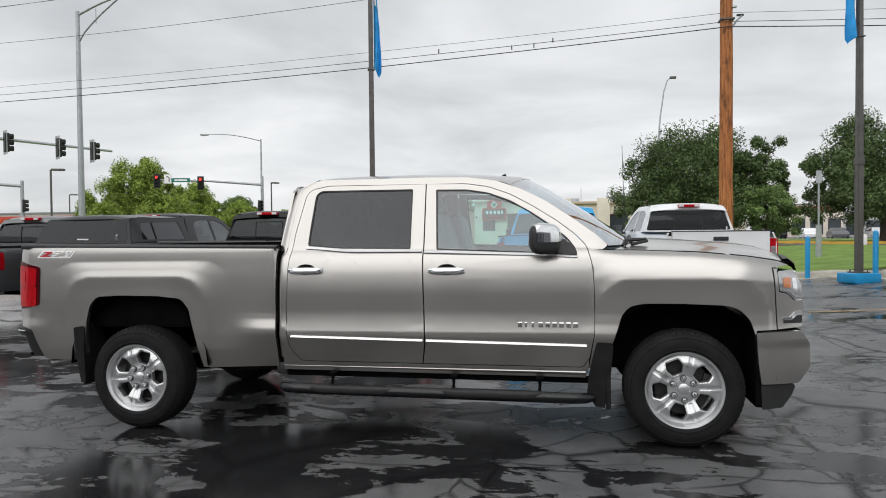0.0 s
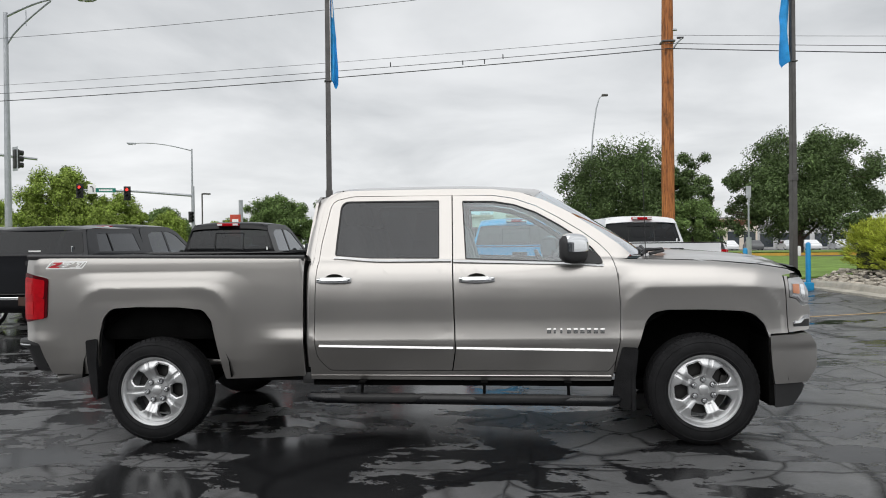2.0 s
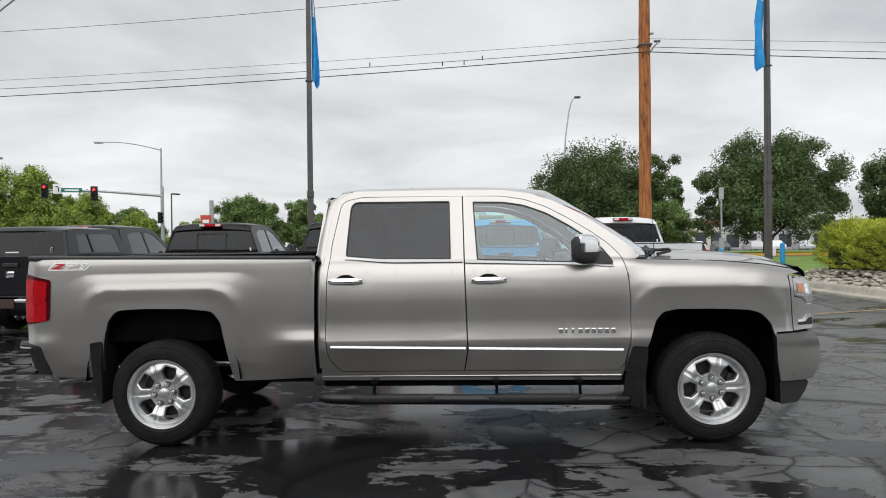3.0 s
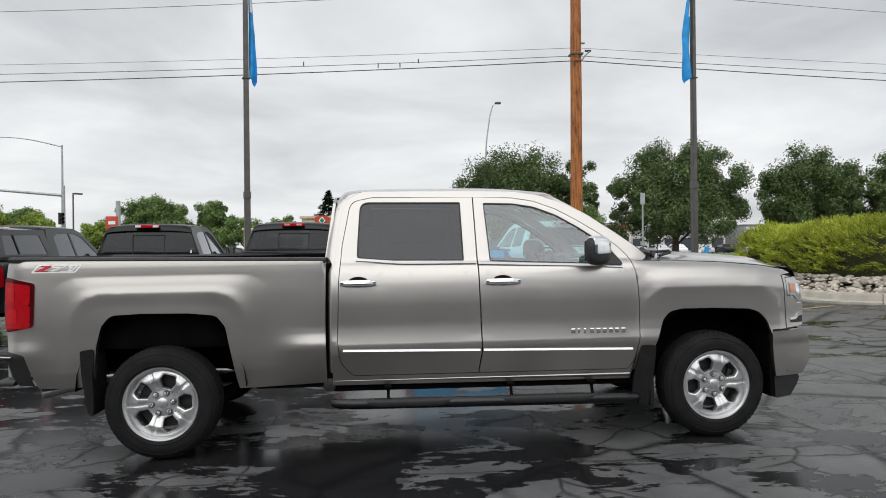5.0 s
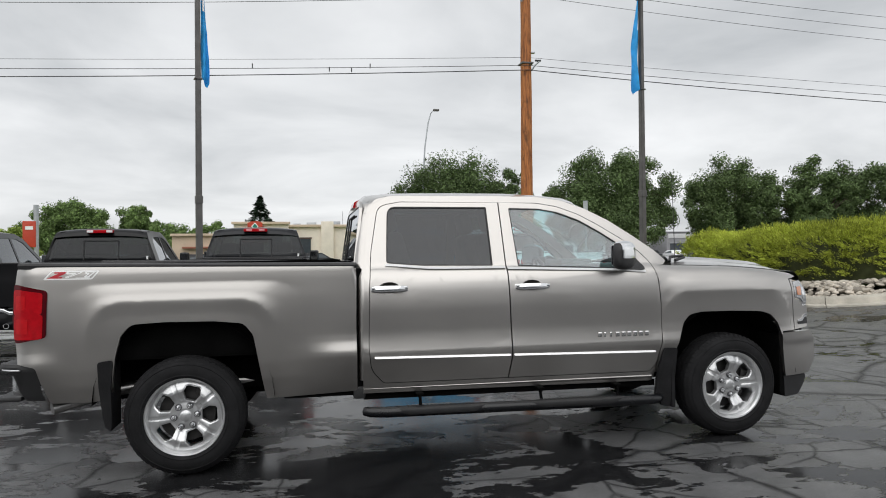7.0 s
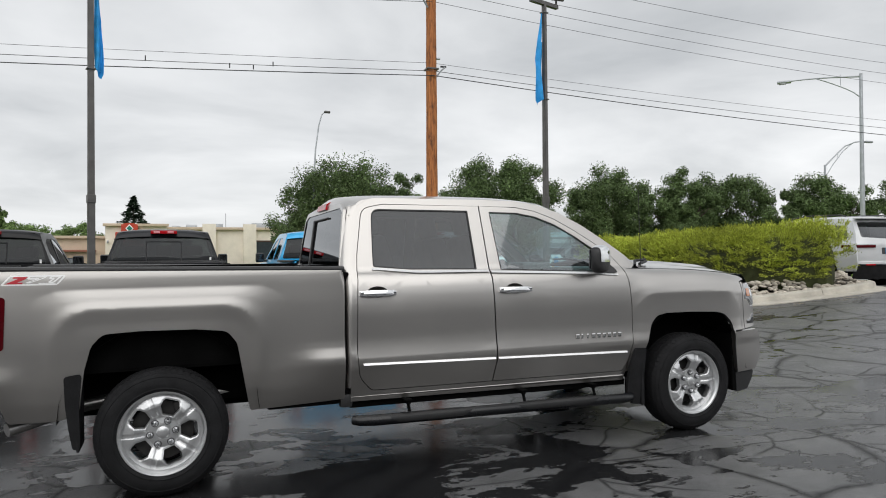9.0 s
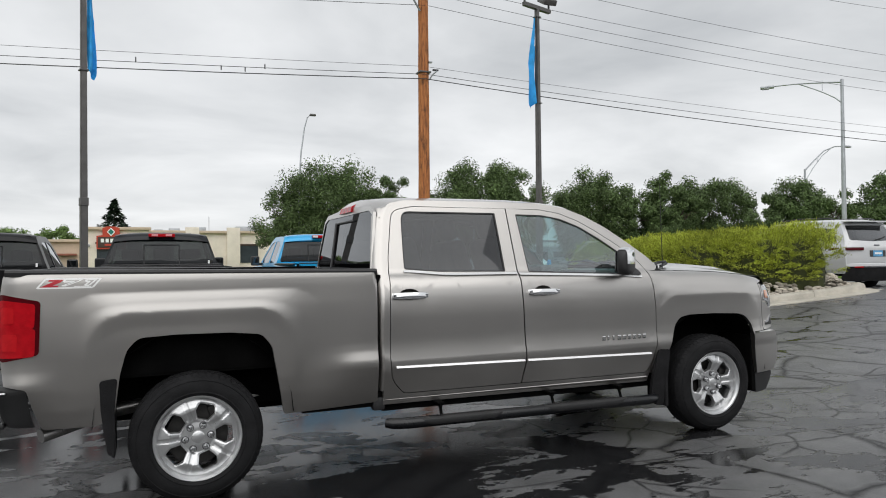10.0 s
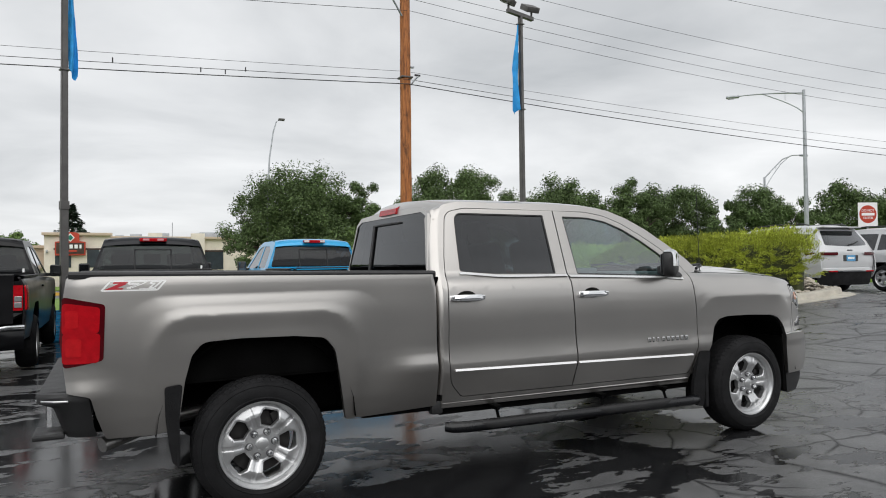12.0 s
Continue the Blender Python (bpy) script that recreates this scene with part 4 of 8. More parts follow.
            panel("lens_cell", q, on_side(sgn, 0.0155), mt, lamp, step=0.03, thick=0.003, flip=fl)
        # headlamp at the nose
        hl = fillet([(*L(0.580, 1.142), 0.012), (*L(0.690, 1.150), 0.02), (*L(0.735, 1.06), 0.03), (*L(0.738, 0.965), 0.015), (*L(0.690, 0.958), 0.015), (*L(0.640, 1.006), 0.015), (*L(0.588, 1.018), 0.012)], 4)
        lamp = panel("headlamp", hl, on_side(sgn, 0.002), CLEAR_LENS, root, step=0.04, thick=0.012, flip=fl, label="clear headlamp with an amber marker")
        for nm, q, mt, o in (("lamp_bezel", [(0.606, 1.112), (0.712, 1.112), (0.726, 1.02), (0.690, 0.985), (0.650, 1.022), (0.606, 1.030)], CLEAR_LENS, 0.0055),
                             ("lamp_reflector", [(0.672, 1.100), (0.700, 1.098), (0.708, 1.012), (0.688, 1.000), (0.676, 1.030)], CHROME, 0.0080),
                             ("lamp_chrome_line", [(0.604, 1.034), (0.650, 1.028), (0.690, 0.988), (0.732, 0.985), (0.732, 0.976), (0.686, 0.977), (0.646, 1.015), (0.604, 1.022)], CHROME, 0.0085)):
            panel(nm, fillet([(*L(*p), 0.005) for p in q], 2), on_side(sgn, o), mt, lamp, step=0.04, thick=0.004, flip=fl)
        am = fillet([(*L(0.612, 1.104), 0.008), (*L(0.664, 1.104), 0.008), (*L(0.662, 1.036), 0.008), (*L(0.612, 1.042), 0.008)], 3)
        panel("amber_marker", am, on_side(sgn, 0.009), AMBER_LENS, lamp, step=0.04, thick=0.006, flip=fl, label="orange side marker")
        nose = fillet([(*L(0.556, 1.160), 0.0), (*L(0.585, 1.158), 0.0), (*L(0.578, 1.142), 0.0), (*L(0.584, 1.012), 0.0), (*L(0.636, 1.000), 0.01), (*L(0.686, 0.952), 0.01), (*L(0.742, 0.958), 0.0), (*L(0.752, 0.90), 0.03), (*L(0.735, 0.79), 0.02), (*L(0.572, 0.778), 0.0)], 3)
        panel("nose_panel", nose, on_side(sgn, 0.0), PAINT, root, step=0.04, thick=0.04, flip=fl)
        fog = fillet([(*L(0.610, 0.850), 0.004), (*L(0.655, 0.852), 0.01), (*L(0.690, 0.884), 0.01), (*L(0.738, 0.892), 0.008), (*L(0.738, 0.868), 0.008), (*L(0.700, 0.864), 0.01), (*L(0.668, 0.838), 0.01), (*L(0.610, 0.836), 0.004)], 3)
        low = panel("lower_lamp", fog, on_side(sgn, 0.006), CHROME, root, step=0.04, thick=0.01, flip=fl, label="slim chrome-edged corner lamp")
        slot = fillet([(*L(0.610, 0.833), 0.004), (*L(0.668, 0.834), 0.01), (*L(0.702, 0.860), 0.01), (*L(0.738, 0.862), 0.008), (*L(0.736, 0.812), 0.008), (*L(0.612, 0.814), 0.004)], 3)
        panel("lamp_slot", slot, on_side(sgn, 0.003), BLACK_PLASTIC, low, step=0.04, thick=0.01, flip=fl)
        bm = bmesh.new()
        tube(bm, [(0.768, sgn * 0.80, 0.665), (0.780, sgn * 0.79, 0.60), (0.776, sgn * 0.79, 0.53), (0.752, sgn * 0.80, 0.475)], 0.008, 6)
        part("bumper_trim", bm, CHROME, root, "narrow chrome bumper trim", True)
        box_part("arch_liner_front", (0.47, sgn * 0.72, 0.50), (0.06, 0.42, 0.46), UNDERSIDE, root, "", 0.01)
        # front bumper corner and lower valance
        fb = fillet([(*L(0.438, 0.757), 0.005), (*L(0.56, 0.764), 0.05), (*L(0.72, 0.768), 0.04), (*L(0.775, 0.68), 0.06), (*L(0.775, 0.53), 0.06), (*L(0.70, 0.438), 0.03), (*L(0.47, 0.428), 0.01), (*L(0.452, 0.55), 0.05)], 5)

        def fbmap(x, z, d, s=sgn):
            zz = z + 0.007 * x
            h = 0.968 - 0.55 * max(0, x - 0.44) ** 2 * 1.3 - 0.3 * max(0, 0.60 - zz) ** 2 + 0.008 * smooth01(0.66, 0.72, zz)
            return Vector((x, s * (h - d), z))
        panel("bumper_corner", fb, fbmap, PAINT, root, step=0.04, thick=0.05, flip=fl)
        va = fillet([(*L(0.472, 0.425), 0.005), (*L(0.69, 0.432), 0.03), (*L(0.66, 0.36), 0.05), (*L(0.60, 0.278), 0.03), (*L(0.478, 0.262), 0.01)], 4)

        def vamap(x, z, d, s=sgn):
            return Vector((x, s * (0.935 - 0.5 * max(0, x - 0.44) ** 2 - d), z))
        panel("lower_valance", va, vamap, BLACK_PLASTIC, root, step=0.05, thick=0.05, flip=fl)
        # rocker sill
        bm = bmesh.new()
        rows = []
        for k in range(9):
            x = -2.74 + 2.12 * k / 8
            rows.append([(x, sgn * b, a - 0.007 * x) for a, b in ((0.486, 0.925), (0.470, 0.930), (0.442, 0.918), (0.430, 0.895), (0.425, 0.85), (0.43, 0.70))])
        sheet(bm, rows)
        bmesh.ops.recalc_face_normals(bm, faces=bm.faces[:])
        part("sill", bm, PAINT, root, "", True)
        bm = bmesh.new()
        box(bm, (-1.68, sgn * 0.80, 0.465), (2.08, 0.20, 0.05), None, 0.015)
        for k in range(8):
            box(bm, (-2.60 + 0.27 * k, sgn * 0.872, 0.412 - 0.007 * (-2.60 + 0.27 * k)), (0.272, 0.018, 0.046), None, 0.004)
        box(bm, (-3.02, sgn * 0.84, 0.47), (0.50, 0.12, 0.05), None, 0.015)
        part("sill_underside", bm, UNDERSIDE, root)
        # mud flaps
        for nm, pts, y in (("front_mud_flap", [(-0.548, 0.680), (-0.440, 0.676), (-0.455, 0.50), (-0.500, 0.245), (-0.560, 0.255), (-0.612, 0.34), (-0.600, 0.46), (-0.585, 0.52)], 0.972),
                           ("rear_mud_flap", [(-4.405, 0.722), (-4.312, 0.735), (-4.330, 0.55), (-4.325, 0.300), (-4.365, 0.300), (-4.385, 0.42), (-4.40, 0.56)], 0.985)):
            bm = bmesh.new()
            ol = [L(*p) for p in fillet([(*p, 0.02) for p in pts], 3)]
            yo = max(side_h(u, max(v, 0.55)) for u, v in ol) + 0.006
            extrude_poly(bm, ol, lambda u, v: (u, sgn * (yo - 0.05 * (0.7 - v)), v), lambda u, v: (u, sgn * (yo - 0.03 - 0.05 * (0.7 - v)), v))
            part(nm, bm, RUBBER, root, "black rubber mud flap")
            bm = bmesh.new()
            x0 = sum(p[0] for p in pts[2:5]) / 3
            if nm == "front_mud_flap":
                box(bm, (x0 + 0.03, sgn * 0.87, 0.42 - 0.007 * x0), (0.03, 0.22, 0.36), None, 0.01)
            else:
                box(bm, (-4.338, sgn * 0.835, 0.545), (0.016, 0.25, 0.46), None, 0.006)
            part("flap_sheet", bm, RUBBER, root)
        # side step
        st = thing_part("side_step", root)
        bm = bmesh.new()
        pts = [(-2.735, 0.975, 0.33), (-2.70, 1.005, 0.329), (-2.60, 1.02, 0.327), (-1.65, 1.022, 0.322), (-0.70, 1.02, 0.317), (-0.62, 1.005, 0.317), (-0.585, 0.97, 0.317)]
        tube(bm, [(x, sgn * y, z - 0.007 * x) for x, y, z in pts], [0.030, 0.034, 0.036, 0.036, 0.036, 0.034, 0.03], 14)
        part("step_tube", bm, GLOSS_BLACK, st, "black oval step tube", True)
        for xa, xb in ((-2.46, -1.98), (-1.52, -0.98)):
            bm = bmesh.new()
            rows = []
            for k in range(13):
                x = xa - 0.09 + (xb - xa + 0.18) * k / 12
                e = smooth01(0.0, 0.10, min(x - xa + 0.09, xb + 0.09 - x))
                zt = 0.352 - 0.007 * x
                rows.append([(x, sgn * (1.024 + o * (0.35 + 0.65 * e)), zt + a * (0.4 + 0.6 * e)) for o, a in ((-0.035, -0.012), (-0.028, 0.004), (0.0, 0.007), (0.026, 0.004), (0.040, -0.006), (0.044, -0.024), (0.036, -0.042))])
            sheet(bm, rows)
            bmesh.ops.recalc_face_normals(bm, faces=bm.faces[:])
            part("step_pad", bm, BLACK_PLASTIC, st, "moulded black tread pad", True)
            for k in range(18):
                x = xa + (xb - xa) * (k + 0.5) / 18
                bm = bmesh.new()
                box(bm, (x, sgn * 1.020, 0.3595 - 0.007 * x), (0.010, 0.040, 0.003))
                part("tread_rib", bm, BLACK_PLASTIC, st)
        for x in (-2.36, -1.50, -0.92):
            bm = bmesh.new()
            box(bm, (x, sgn * 0.90, 0.432 - 0.007 * x), (0.05, 0.20, 0.012), None, 0.004)
            tube(bm, [(x, sgn * 0.86, 0.425 - 0.007 * x), (x, sgn * 0.975, 0.410 - 0.007 * x), (x, sgn * 1.005, 0.345 - 0.007 * x)], 0.012, 8)
            cyl(bm, (x, sgn * 0.985, 0.415 - 0.007 * x), (x, sgn * 1.000, 0.415 - 0.007 * x), 0.011, seg=6)
            part("step_bracket", bm, UNDERSIDE, st)
        # mirror: black shell with a chrome cap
        mir = thing_part("door_mirror", root)
        cf, sf = math.cos(radians(33)), math.sin(radians(33))

        def head(along, out, up):
            """A point of the swept-back mirror head: along it, out from its face, up."""
            return Vector((-0.872 + along * cf + out * sf, sgn * (1.030 - along * sf + out * cf), 1.366 + up))

        def mirror_point(a, b, grown=1.0):
            """A rounded shell: a round the long axis from the outer face, b from the rear end (-1) to the front (1)."""
            ca, sa = math.cos(a), math.sin(a)
            q = (1 - abs(b) ** 3.2) ** (1 / 2.6)
            eo = math.copysign(abs(ca) ** 0.55, ca) * 0.050 * q
            eu = math.copysign(abs(sa) ** 0.48, sa) * 0.102 * q * (1 - 0.10 * max(0.0, b))
            return head(0.112 * b * grown, eo * grown, eu * grown)
        for nm, a0, a1, mt, lab, out in (("mirror_shell", -180, 180, BLACK_PLASTIC, "black mirror housing", 1.0), ("mirror_cap", -2, 112, CHROME, "chrome upper mirror cap", 1.035)):
            rows = []
            for k in range(17):
                b = -1 + 2 * k / 16
                b = math.copysign(abs(b) ** 0.6, b)
                if nm == "mirror_cap":
                    b = max(b, -0.74)
                rows.append([mirror_point(radians(a0 + (a1 - a0) * j / 24), b, out) for j in range(25)])
            bm = bmesh.new()
            sheet(bm, rows)
            bmesh.ops.remove_doubles(bm, verts=bm.verts[:], dist=0.0004)
            bmesh.ops.recalc_face_normals(bm, faces=bm.faces[:])
            part(nm, bm, mt, mir, lab, True)
        bm = bmesh.new()
        extrude_poly(bm, fillet([(*L(-0.80, 1.262), 0.01), (*L(-0.79, 1.35), 0.02), (*L(-0.745, 1.355), 0.02), (*L(-0.675, 1.295), 0.02), (*L(-0.66, 1.255), 0.02)], 3), lambda u, v: (u, sgn * (side_h(u, v) + 0.012), v), lambda u, v: (u, sgn * (side_h(u, v) - 0.01), v))
        part("mirror_base", bm, BLACK_PLASTIC, mir)
        bm = bmesh.new()
        box(bm, (-0.83, sgn * 0.945, 1.315), (0.09, 0.13, 0.07), None, 0.02)
        part("mirror_arm", bm, BLACK_PLASTIC, mir)
        bm = bmesh.new()
        extrude_poly(bm, fillet([(-0.085, -0.072, 0.02), (0.075, -0.072, 0.02), (0.075, 0.072, 0.02), (-0.085, 0.072, 0.02)], 3), lambda u, v: head(u, -0.0525, v), lambda u, v: head(u, -0.046, v))
        part("mirror_glass", bm, plain("mirror_glass", (0.16, 0.165, 0.17), 0.05, 1.0, 0.02) if sgn < 0 else bpy.data.materials["mirror_glass"], mir)
        # bed rail cap
        bm = bmesh.new()
        rows = []
        for k in range(12):
            x = -4.86 + 2.085 * k / 11
            zt = float(np.interp(x, [-4.86, -2.775], [1.326, 1.306])) - 0.007 * x
            rows.append([(x, sgn * b, zt + a) for a, b in ((-0.014, 0.944), (0.010, 0.948), (0.022, 0.940), (0.026, 0.90), (0.022, 0.85), (0.0, 0.842), (-0.05, 0.842))])
        sheet(bm, rows)
        bmesh.ops.recalc_face_normals(bm, faces=bm.faces[:])
        part("bed_rail_cap", bm, BLACK_PLASTIC, root, "black plastic bed rail cap", True)
        # inner bed wall and wheel housings
        bm = bmesh.new()
        box(bm, (-3.82, sgn * 0.845, 1.06), (2.04, 0.02, 0.60))
        part("bed_inner_wall", bm, UNDERSIDE, root)
        # liners in near-black, so the arch shade comes from their colour
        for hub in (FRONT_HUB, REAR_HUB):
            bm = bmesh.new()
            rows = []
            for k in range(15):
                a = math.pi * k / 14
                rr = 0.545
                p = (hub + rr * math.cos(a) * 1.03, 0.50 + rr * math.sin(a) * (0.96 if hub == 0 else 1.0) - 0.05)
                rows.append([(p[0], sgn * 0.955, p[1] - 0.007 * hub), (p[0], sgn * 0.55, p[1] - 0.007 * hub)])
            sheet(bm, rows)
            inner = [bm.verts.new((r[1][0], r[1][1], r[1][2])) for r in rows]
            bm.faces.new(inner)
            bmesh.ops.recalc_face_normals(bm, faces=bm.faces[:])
            part("wheel_housing", bm, UNDERSIDE, root, "black wheel-arch liner with the arch shade in its colour")
        add_wheel(root, FRONT_HUB, sgn * 0.868, HUB_Z, sgn, 14)
        add_wheel(root, REAR_HUB, sgn * 0.862, HUB_Z, sgn, -20)
    return root


def shrink_pair(rear, front):
    """One hole round both doors, walked round their common middle."""
    pts = [p for p in rear if p[0] < -1.74] + [p for p in front if p[0] > -1.69 or (p[1] > 1.70 and p[0] > -1.71)]
    return sorted(pts, key=lambda p: math.atan2(p[1] - 1.12, p[0] + 1.66))


def thing_part(name, parent):
    e = new(name)
    e.parent = parent
    return e


truck = build_truck()


def build_truck_middle(root):
    # roof skin between the rails
    bm = bmesh.new()
    rows = []
    xs = [-2.70, -2.69, -2.67, -2.64, -2.60, -2.54, -2.45, -2.2, -1.9, -1.6, -1.45, -1.35, -1.25]
    for x in xs:
        zr = rail_line(max(x, -2.66)) if x > -2.66 else rail_line(-2.66) - 0.4 * (-2.66 - x)
        hr = side_h(max(x, -2.7), zr) - 0.002
        zc = roof_center(x)
        if x < -2.6:
            zc = min(zc, 1.878 - 2.2 * (-2.60 - x) ** 1.7 * 1.6)
        row = []
        for k in range(25):
            s = -1 + 2 * k / 24
            yy = math.copysign(abs(s) ** 0.8, s)
            row.append((x - 0.02 * (1 - yy * yy) * (x < -2.6), yy * hr, zc - (zc - zr) * abs(yy) ** 2.8))
        rows.append(row)
    # the header follows the top of the windscreen
    for back in (0.05, 0.0):
        row = []
        for k in range(25):
            s = -1 + 2 * k / 24
            yy = math.copysign(abs(s) ** 0.8, s)
            xe, ze = -1.12 - back, 1.740 + 0.4 * back - 0.007 * -1.12
            he = side_h(xe, ze) - 0.010
            row.append((xe + 0.10 * (1 - yy * yy), yy * he, ze + (1.828 + 0.35 * back - ze) * (1 - abs(yy) ** 2.2)))
        rows.append(row)
    sheet(bm, rows)
    bmesh.ops.recalc_face_normals(bm, faces=bm.faces[:])
    part("roof", bm, PAINT, root, "", True)
    # windscreen
    pts = [(-1.12, 1.740), (-1.05, 1.706), (-0.88, 1.618), (-0.70, 1.498), (-0.55, 1.388), (-0.46, 1.312)]
    bm = bmesh.new()
    rows = []
    for k, (xs_, zs_) in enumerate(pts):
        t = k / (len(pts) - 1)
        z0 = zs_ - 0.007 * xs_
        hs = side_h(xs_, z0) - 0.012
        xc = -1.02 + 0.80 * t
        zc = 1.826 - (1.826 - 1.318) * (t ** 1.1)
        rows.append([(xs_ + (xc - xs_) * (1 - s * s), s * hs, z0 + (zc - z0) * (1 - abs(s) ** 2.2)) for s in [-1 + 2 * i / 16 for i in range(17)]])
    sheet(bm, rows)
    bmesh.ops.recalc_face_normals(bm, faces=bm.faces[:])
    ws = part("windscreen", bm, CLEAR_GLASS, root, "clear raked windscreen", True)
    ws.visible_shadow = False
    # cowl with wipers
    bm = bmesh.new()
    rows = []
    for t in (0, 0.5, 1):
        rows.append([(-0.50 + 0.05 * t + (0.27 + 0.02 * t) * (1 - s * s), s * (0.83 - 0.03 * t), 1.30 - 0.012 * t) for s in [-1 + 2 * i / 12 for i in range(13)]])
    sheet(bm, rows)
    part("cowl", bm, BLACK_PLASTIC, root)
    for y0, y1 in ((-0.62, 0.02), (0.06, 0.70)):
        bm = bmesh.new()
        tube(bm, [(-0.33, y0, 1.335), (-0.30, (y0 + y1) / 2, 1.36), (-0.27, y1, 1.352)], 0.010, 6)
        tube(bm, [(-0.29, y0 + 0.05, 1.322), (-0.28, (y0 + y1) / 2, 1.37)], 0.013, 6)
        part("wiper", bm, BLACK_PLASTIC, root, "black wiper blade")
    bm = bmesh.new()
    tube(bm, [(-0.36, -0.745, 1.31), (-0.33, -0.70, 1.345), (-0.20, -0.66, 1.352), (-0.19, -0.66, 1.34), (-0.30, -0.72, 1.318)], 0.012, 6)
    part("cowl_hinge_trim", bm, BLACK_PLASTIC, root)
    # hood with a raised middle
    bm = bmesh.new()
    rows = []
    for k in range(17):
        x = -0.42 + 1.14 * k / 16
        ze = hood_edge(x) - 0.007 * x + 0.001
        hw = side_h(min(x, 0.66), hood_edge(min(x, 0.66)) - 0.007 * min(x, 0.66)) - 0.004
        crown = 0.050 * smooth01(0.80, 0.45, x)
        row = []
        for i in range(33):
            s = -1 + 2 * i / 32
            z = ze + crown * (1 - abs(s) ** 3.0) + 0.016 * smooth01(0.66, 0.56, abs(s)) * smooth01(0.74, 0.5, x)
            row.append((x + 0.10 * (1 - s * s) * smooth01(-0.2, 0.7, x) + 0.24 * (1 - s * s) * smooth01(0.2, -0.42, x), s * hw, z))
        rows.append(row)
    sheet(bm, rows)
    bmesh.ops.recalc_face_normals(bm, faces=bm.faces[:])
    part("hood", bm, PAINT, root, "", True)
    # bug deflector along the hood's front lip
    bm = bmesh.new()
    rows = []
    for s in [-1 + 2 * i / 20 for i in range(21)]:
        x = 0.665 + 0.11 * (1 - s * s)
        y = 0.80 * s
        dz = 0.012 * (1 - s * s)
        rows.append([(x - 0.030, y, 1.214 + dz), (x + 0.005, y, 1.214 + dz), (x + 0.040, y, 1.185 + dz), (x + 0.055, y * 1.01, 1.142 + dz), (x + 0.042, y, 1.138 + dz), (x + 0.020, y, 1.170 + dz), (x - 0.025, y, 1.198 + dz)])
    sheet(bm, rows)
    bmesh.ops.recalc_face_normals(bm, faces=bm.faces[:])
    part("hood_deflector", bm, BLACK_PLASTIC, root, "glossy black hood deflector", True)
    # grille between the headlamps
    bm = bmesh.new()
    for k in range(5):
        box(bm, (0.755, 0, 0.83 + 0.07 * k), (0.05, 1.20, 0.028), None, 0.01)
    box(bm, (0.76, 0, 0.985), (0.06, 1.22, 0.07), None, 0.015)
    part("grille_bar", bm, CHROME, root, "chrome grille bars")
    bm = bmesh.new()
    box(bm, (0.70, 0, 0.96), (0.06, 1.5, 0.34), None, 0.02)
    part("grille_backing", bm, BLACK_PLASTIC, root)
    bm = bmesh.new()
    rows = []
    for s in [-1 + 2 * i / 20 for i in range(21)]:
        x = 0.745 + 0.10 * (1 - s * s)
        rows.append([(x - 0.03, 0.80 * s, 0.77), (x, 0.80 * s, 0.755), (x + 0.015, 0.80 * s, 0.65), (x, 0.80 * s, 0.53), (x - 0.06, 0.80 * s, 0.44)])
    sheet(bm, rows)
    bmesh.ops.recalc_face_normals(bm, faces=bm.faces[:])
    part("front_bumper", bm, PAINT, root, "", True)
    bm = bmesh.new()
    rows = []
    for s in [-1 + 2 * i / 12 for i in range(13)]:
        x = 0.68 + 0.08 * (1 - s * s)
        rows.append([(x, 0.85 * s, 0.44), (x - 0.03, 0.85 * s, 0.35), (x - 0.10, 0.85 * s, 0.27)])
    sheet(bm, rows)
    part("front_valance", bm, BLACK_PLASTIC, root)
    # rear wall of the cab, with rounded corners
    def wall_x(z):
        return float(np.interp(z, [1.0, 1.28, 1.34, 1.80, 1.84], [-2.762, -2.762, -2.782, -2.716, -2.700]))

    for sgn in (-1, 1):
        bm = bmesh.new()
        rows = []
        for k in range(22):
            z = 0.55 + (1.822 - 0.55) * k / 21
            xe = float(np.interp(z - 0.019, [0.44, 0.9, 1.226, 1.471, 1.66, 1.70, 1.74, 1.77, 1.79, 1.80], [-2.740, -2.738, -2.724, -2.700, -2.668, -2.658, -2.640, -2.612, -2.575, -2.53]))
            h = side_h(-2.70, z) if z > 1.2 else side_h(-2.75, z)
            x1 = xe + (wall_x(z) - 0.006 - xe) * smooth01(1.83, 1.73, z)
            row = []
            for j in range(7):
                a = math.pi / 2 * j / 6
                row.append((xe + (x1 - xe) * math.sin(a), sgn * (h - 0.055 * (1 - math.cos(a))), z))
            rows.append(row)
        sheet(bm, rows)
        bmesh.ops.recalc_face_normals(bm, faces=bm.faces[:])
        part("cab_corner", bm, PAINT, root, "", True)

    def rear(y, z, d):
        return Vector((wall_x(z) - 0.006 + d, y, z))
    outl = fillet([(-0.895, 0.60, 0.0), (-0.905, 1.20, 0.0), (-0.842, 1.33, 0.0), (-0.735, 1.735, 0.0), (-0.64, 1.785, 0.06), (0.0, 1.812, 0.6), (0.64, 1.785, 0.06), (0.735, 1.735, 0.0), (0.842, 1.33, 0.0), (0.905, 1.20, 0.0), (0.895, 0.60, 0.0)])
    gls = fillet([(-0.828, 1.340, 0.02), (-0.722, 1.715, 0.05), (-0.62, 1.752, 0.1), (0.62, 1.752, 0.1), (0.722, 1.715, 0.05), (0.828, 1.340, 0.02)])
    rw = panel("rear_wall", outl, rear, PAINT, root, [gls], step=0.09, thick=0.02, flip=True)
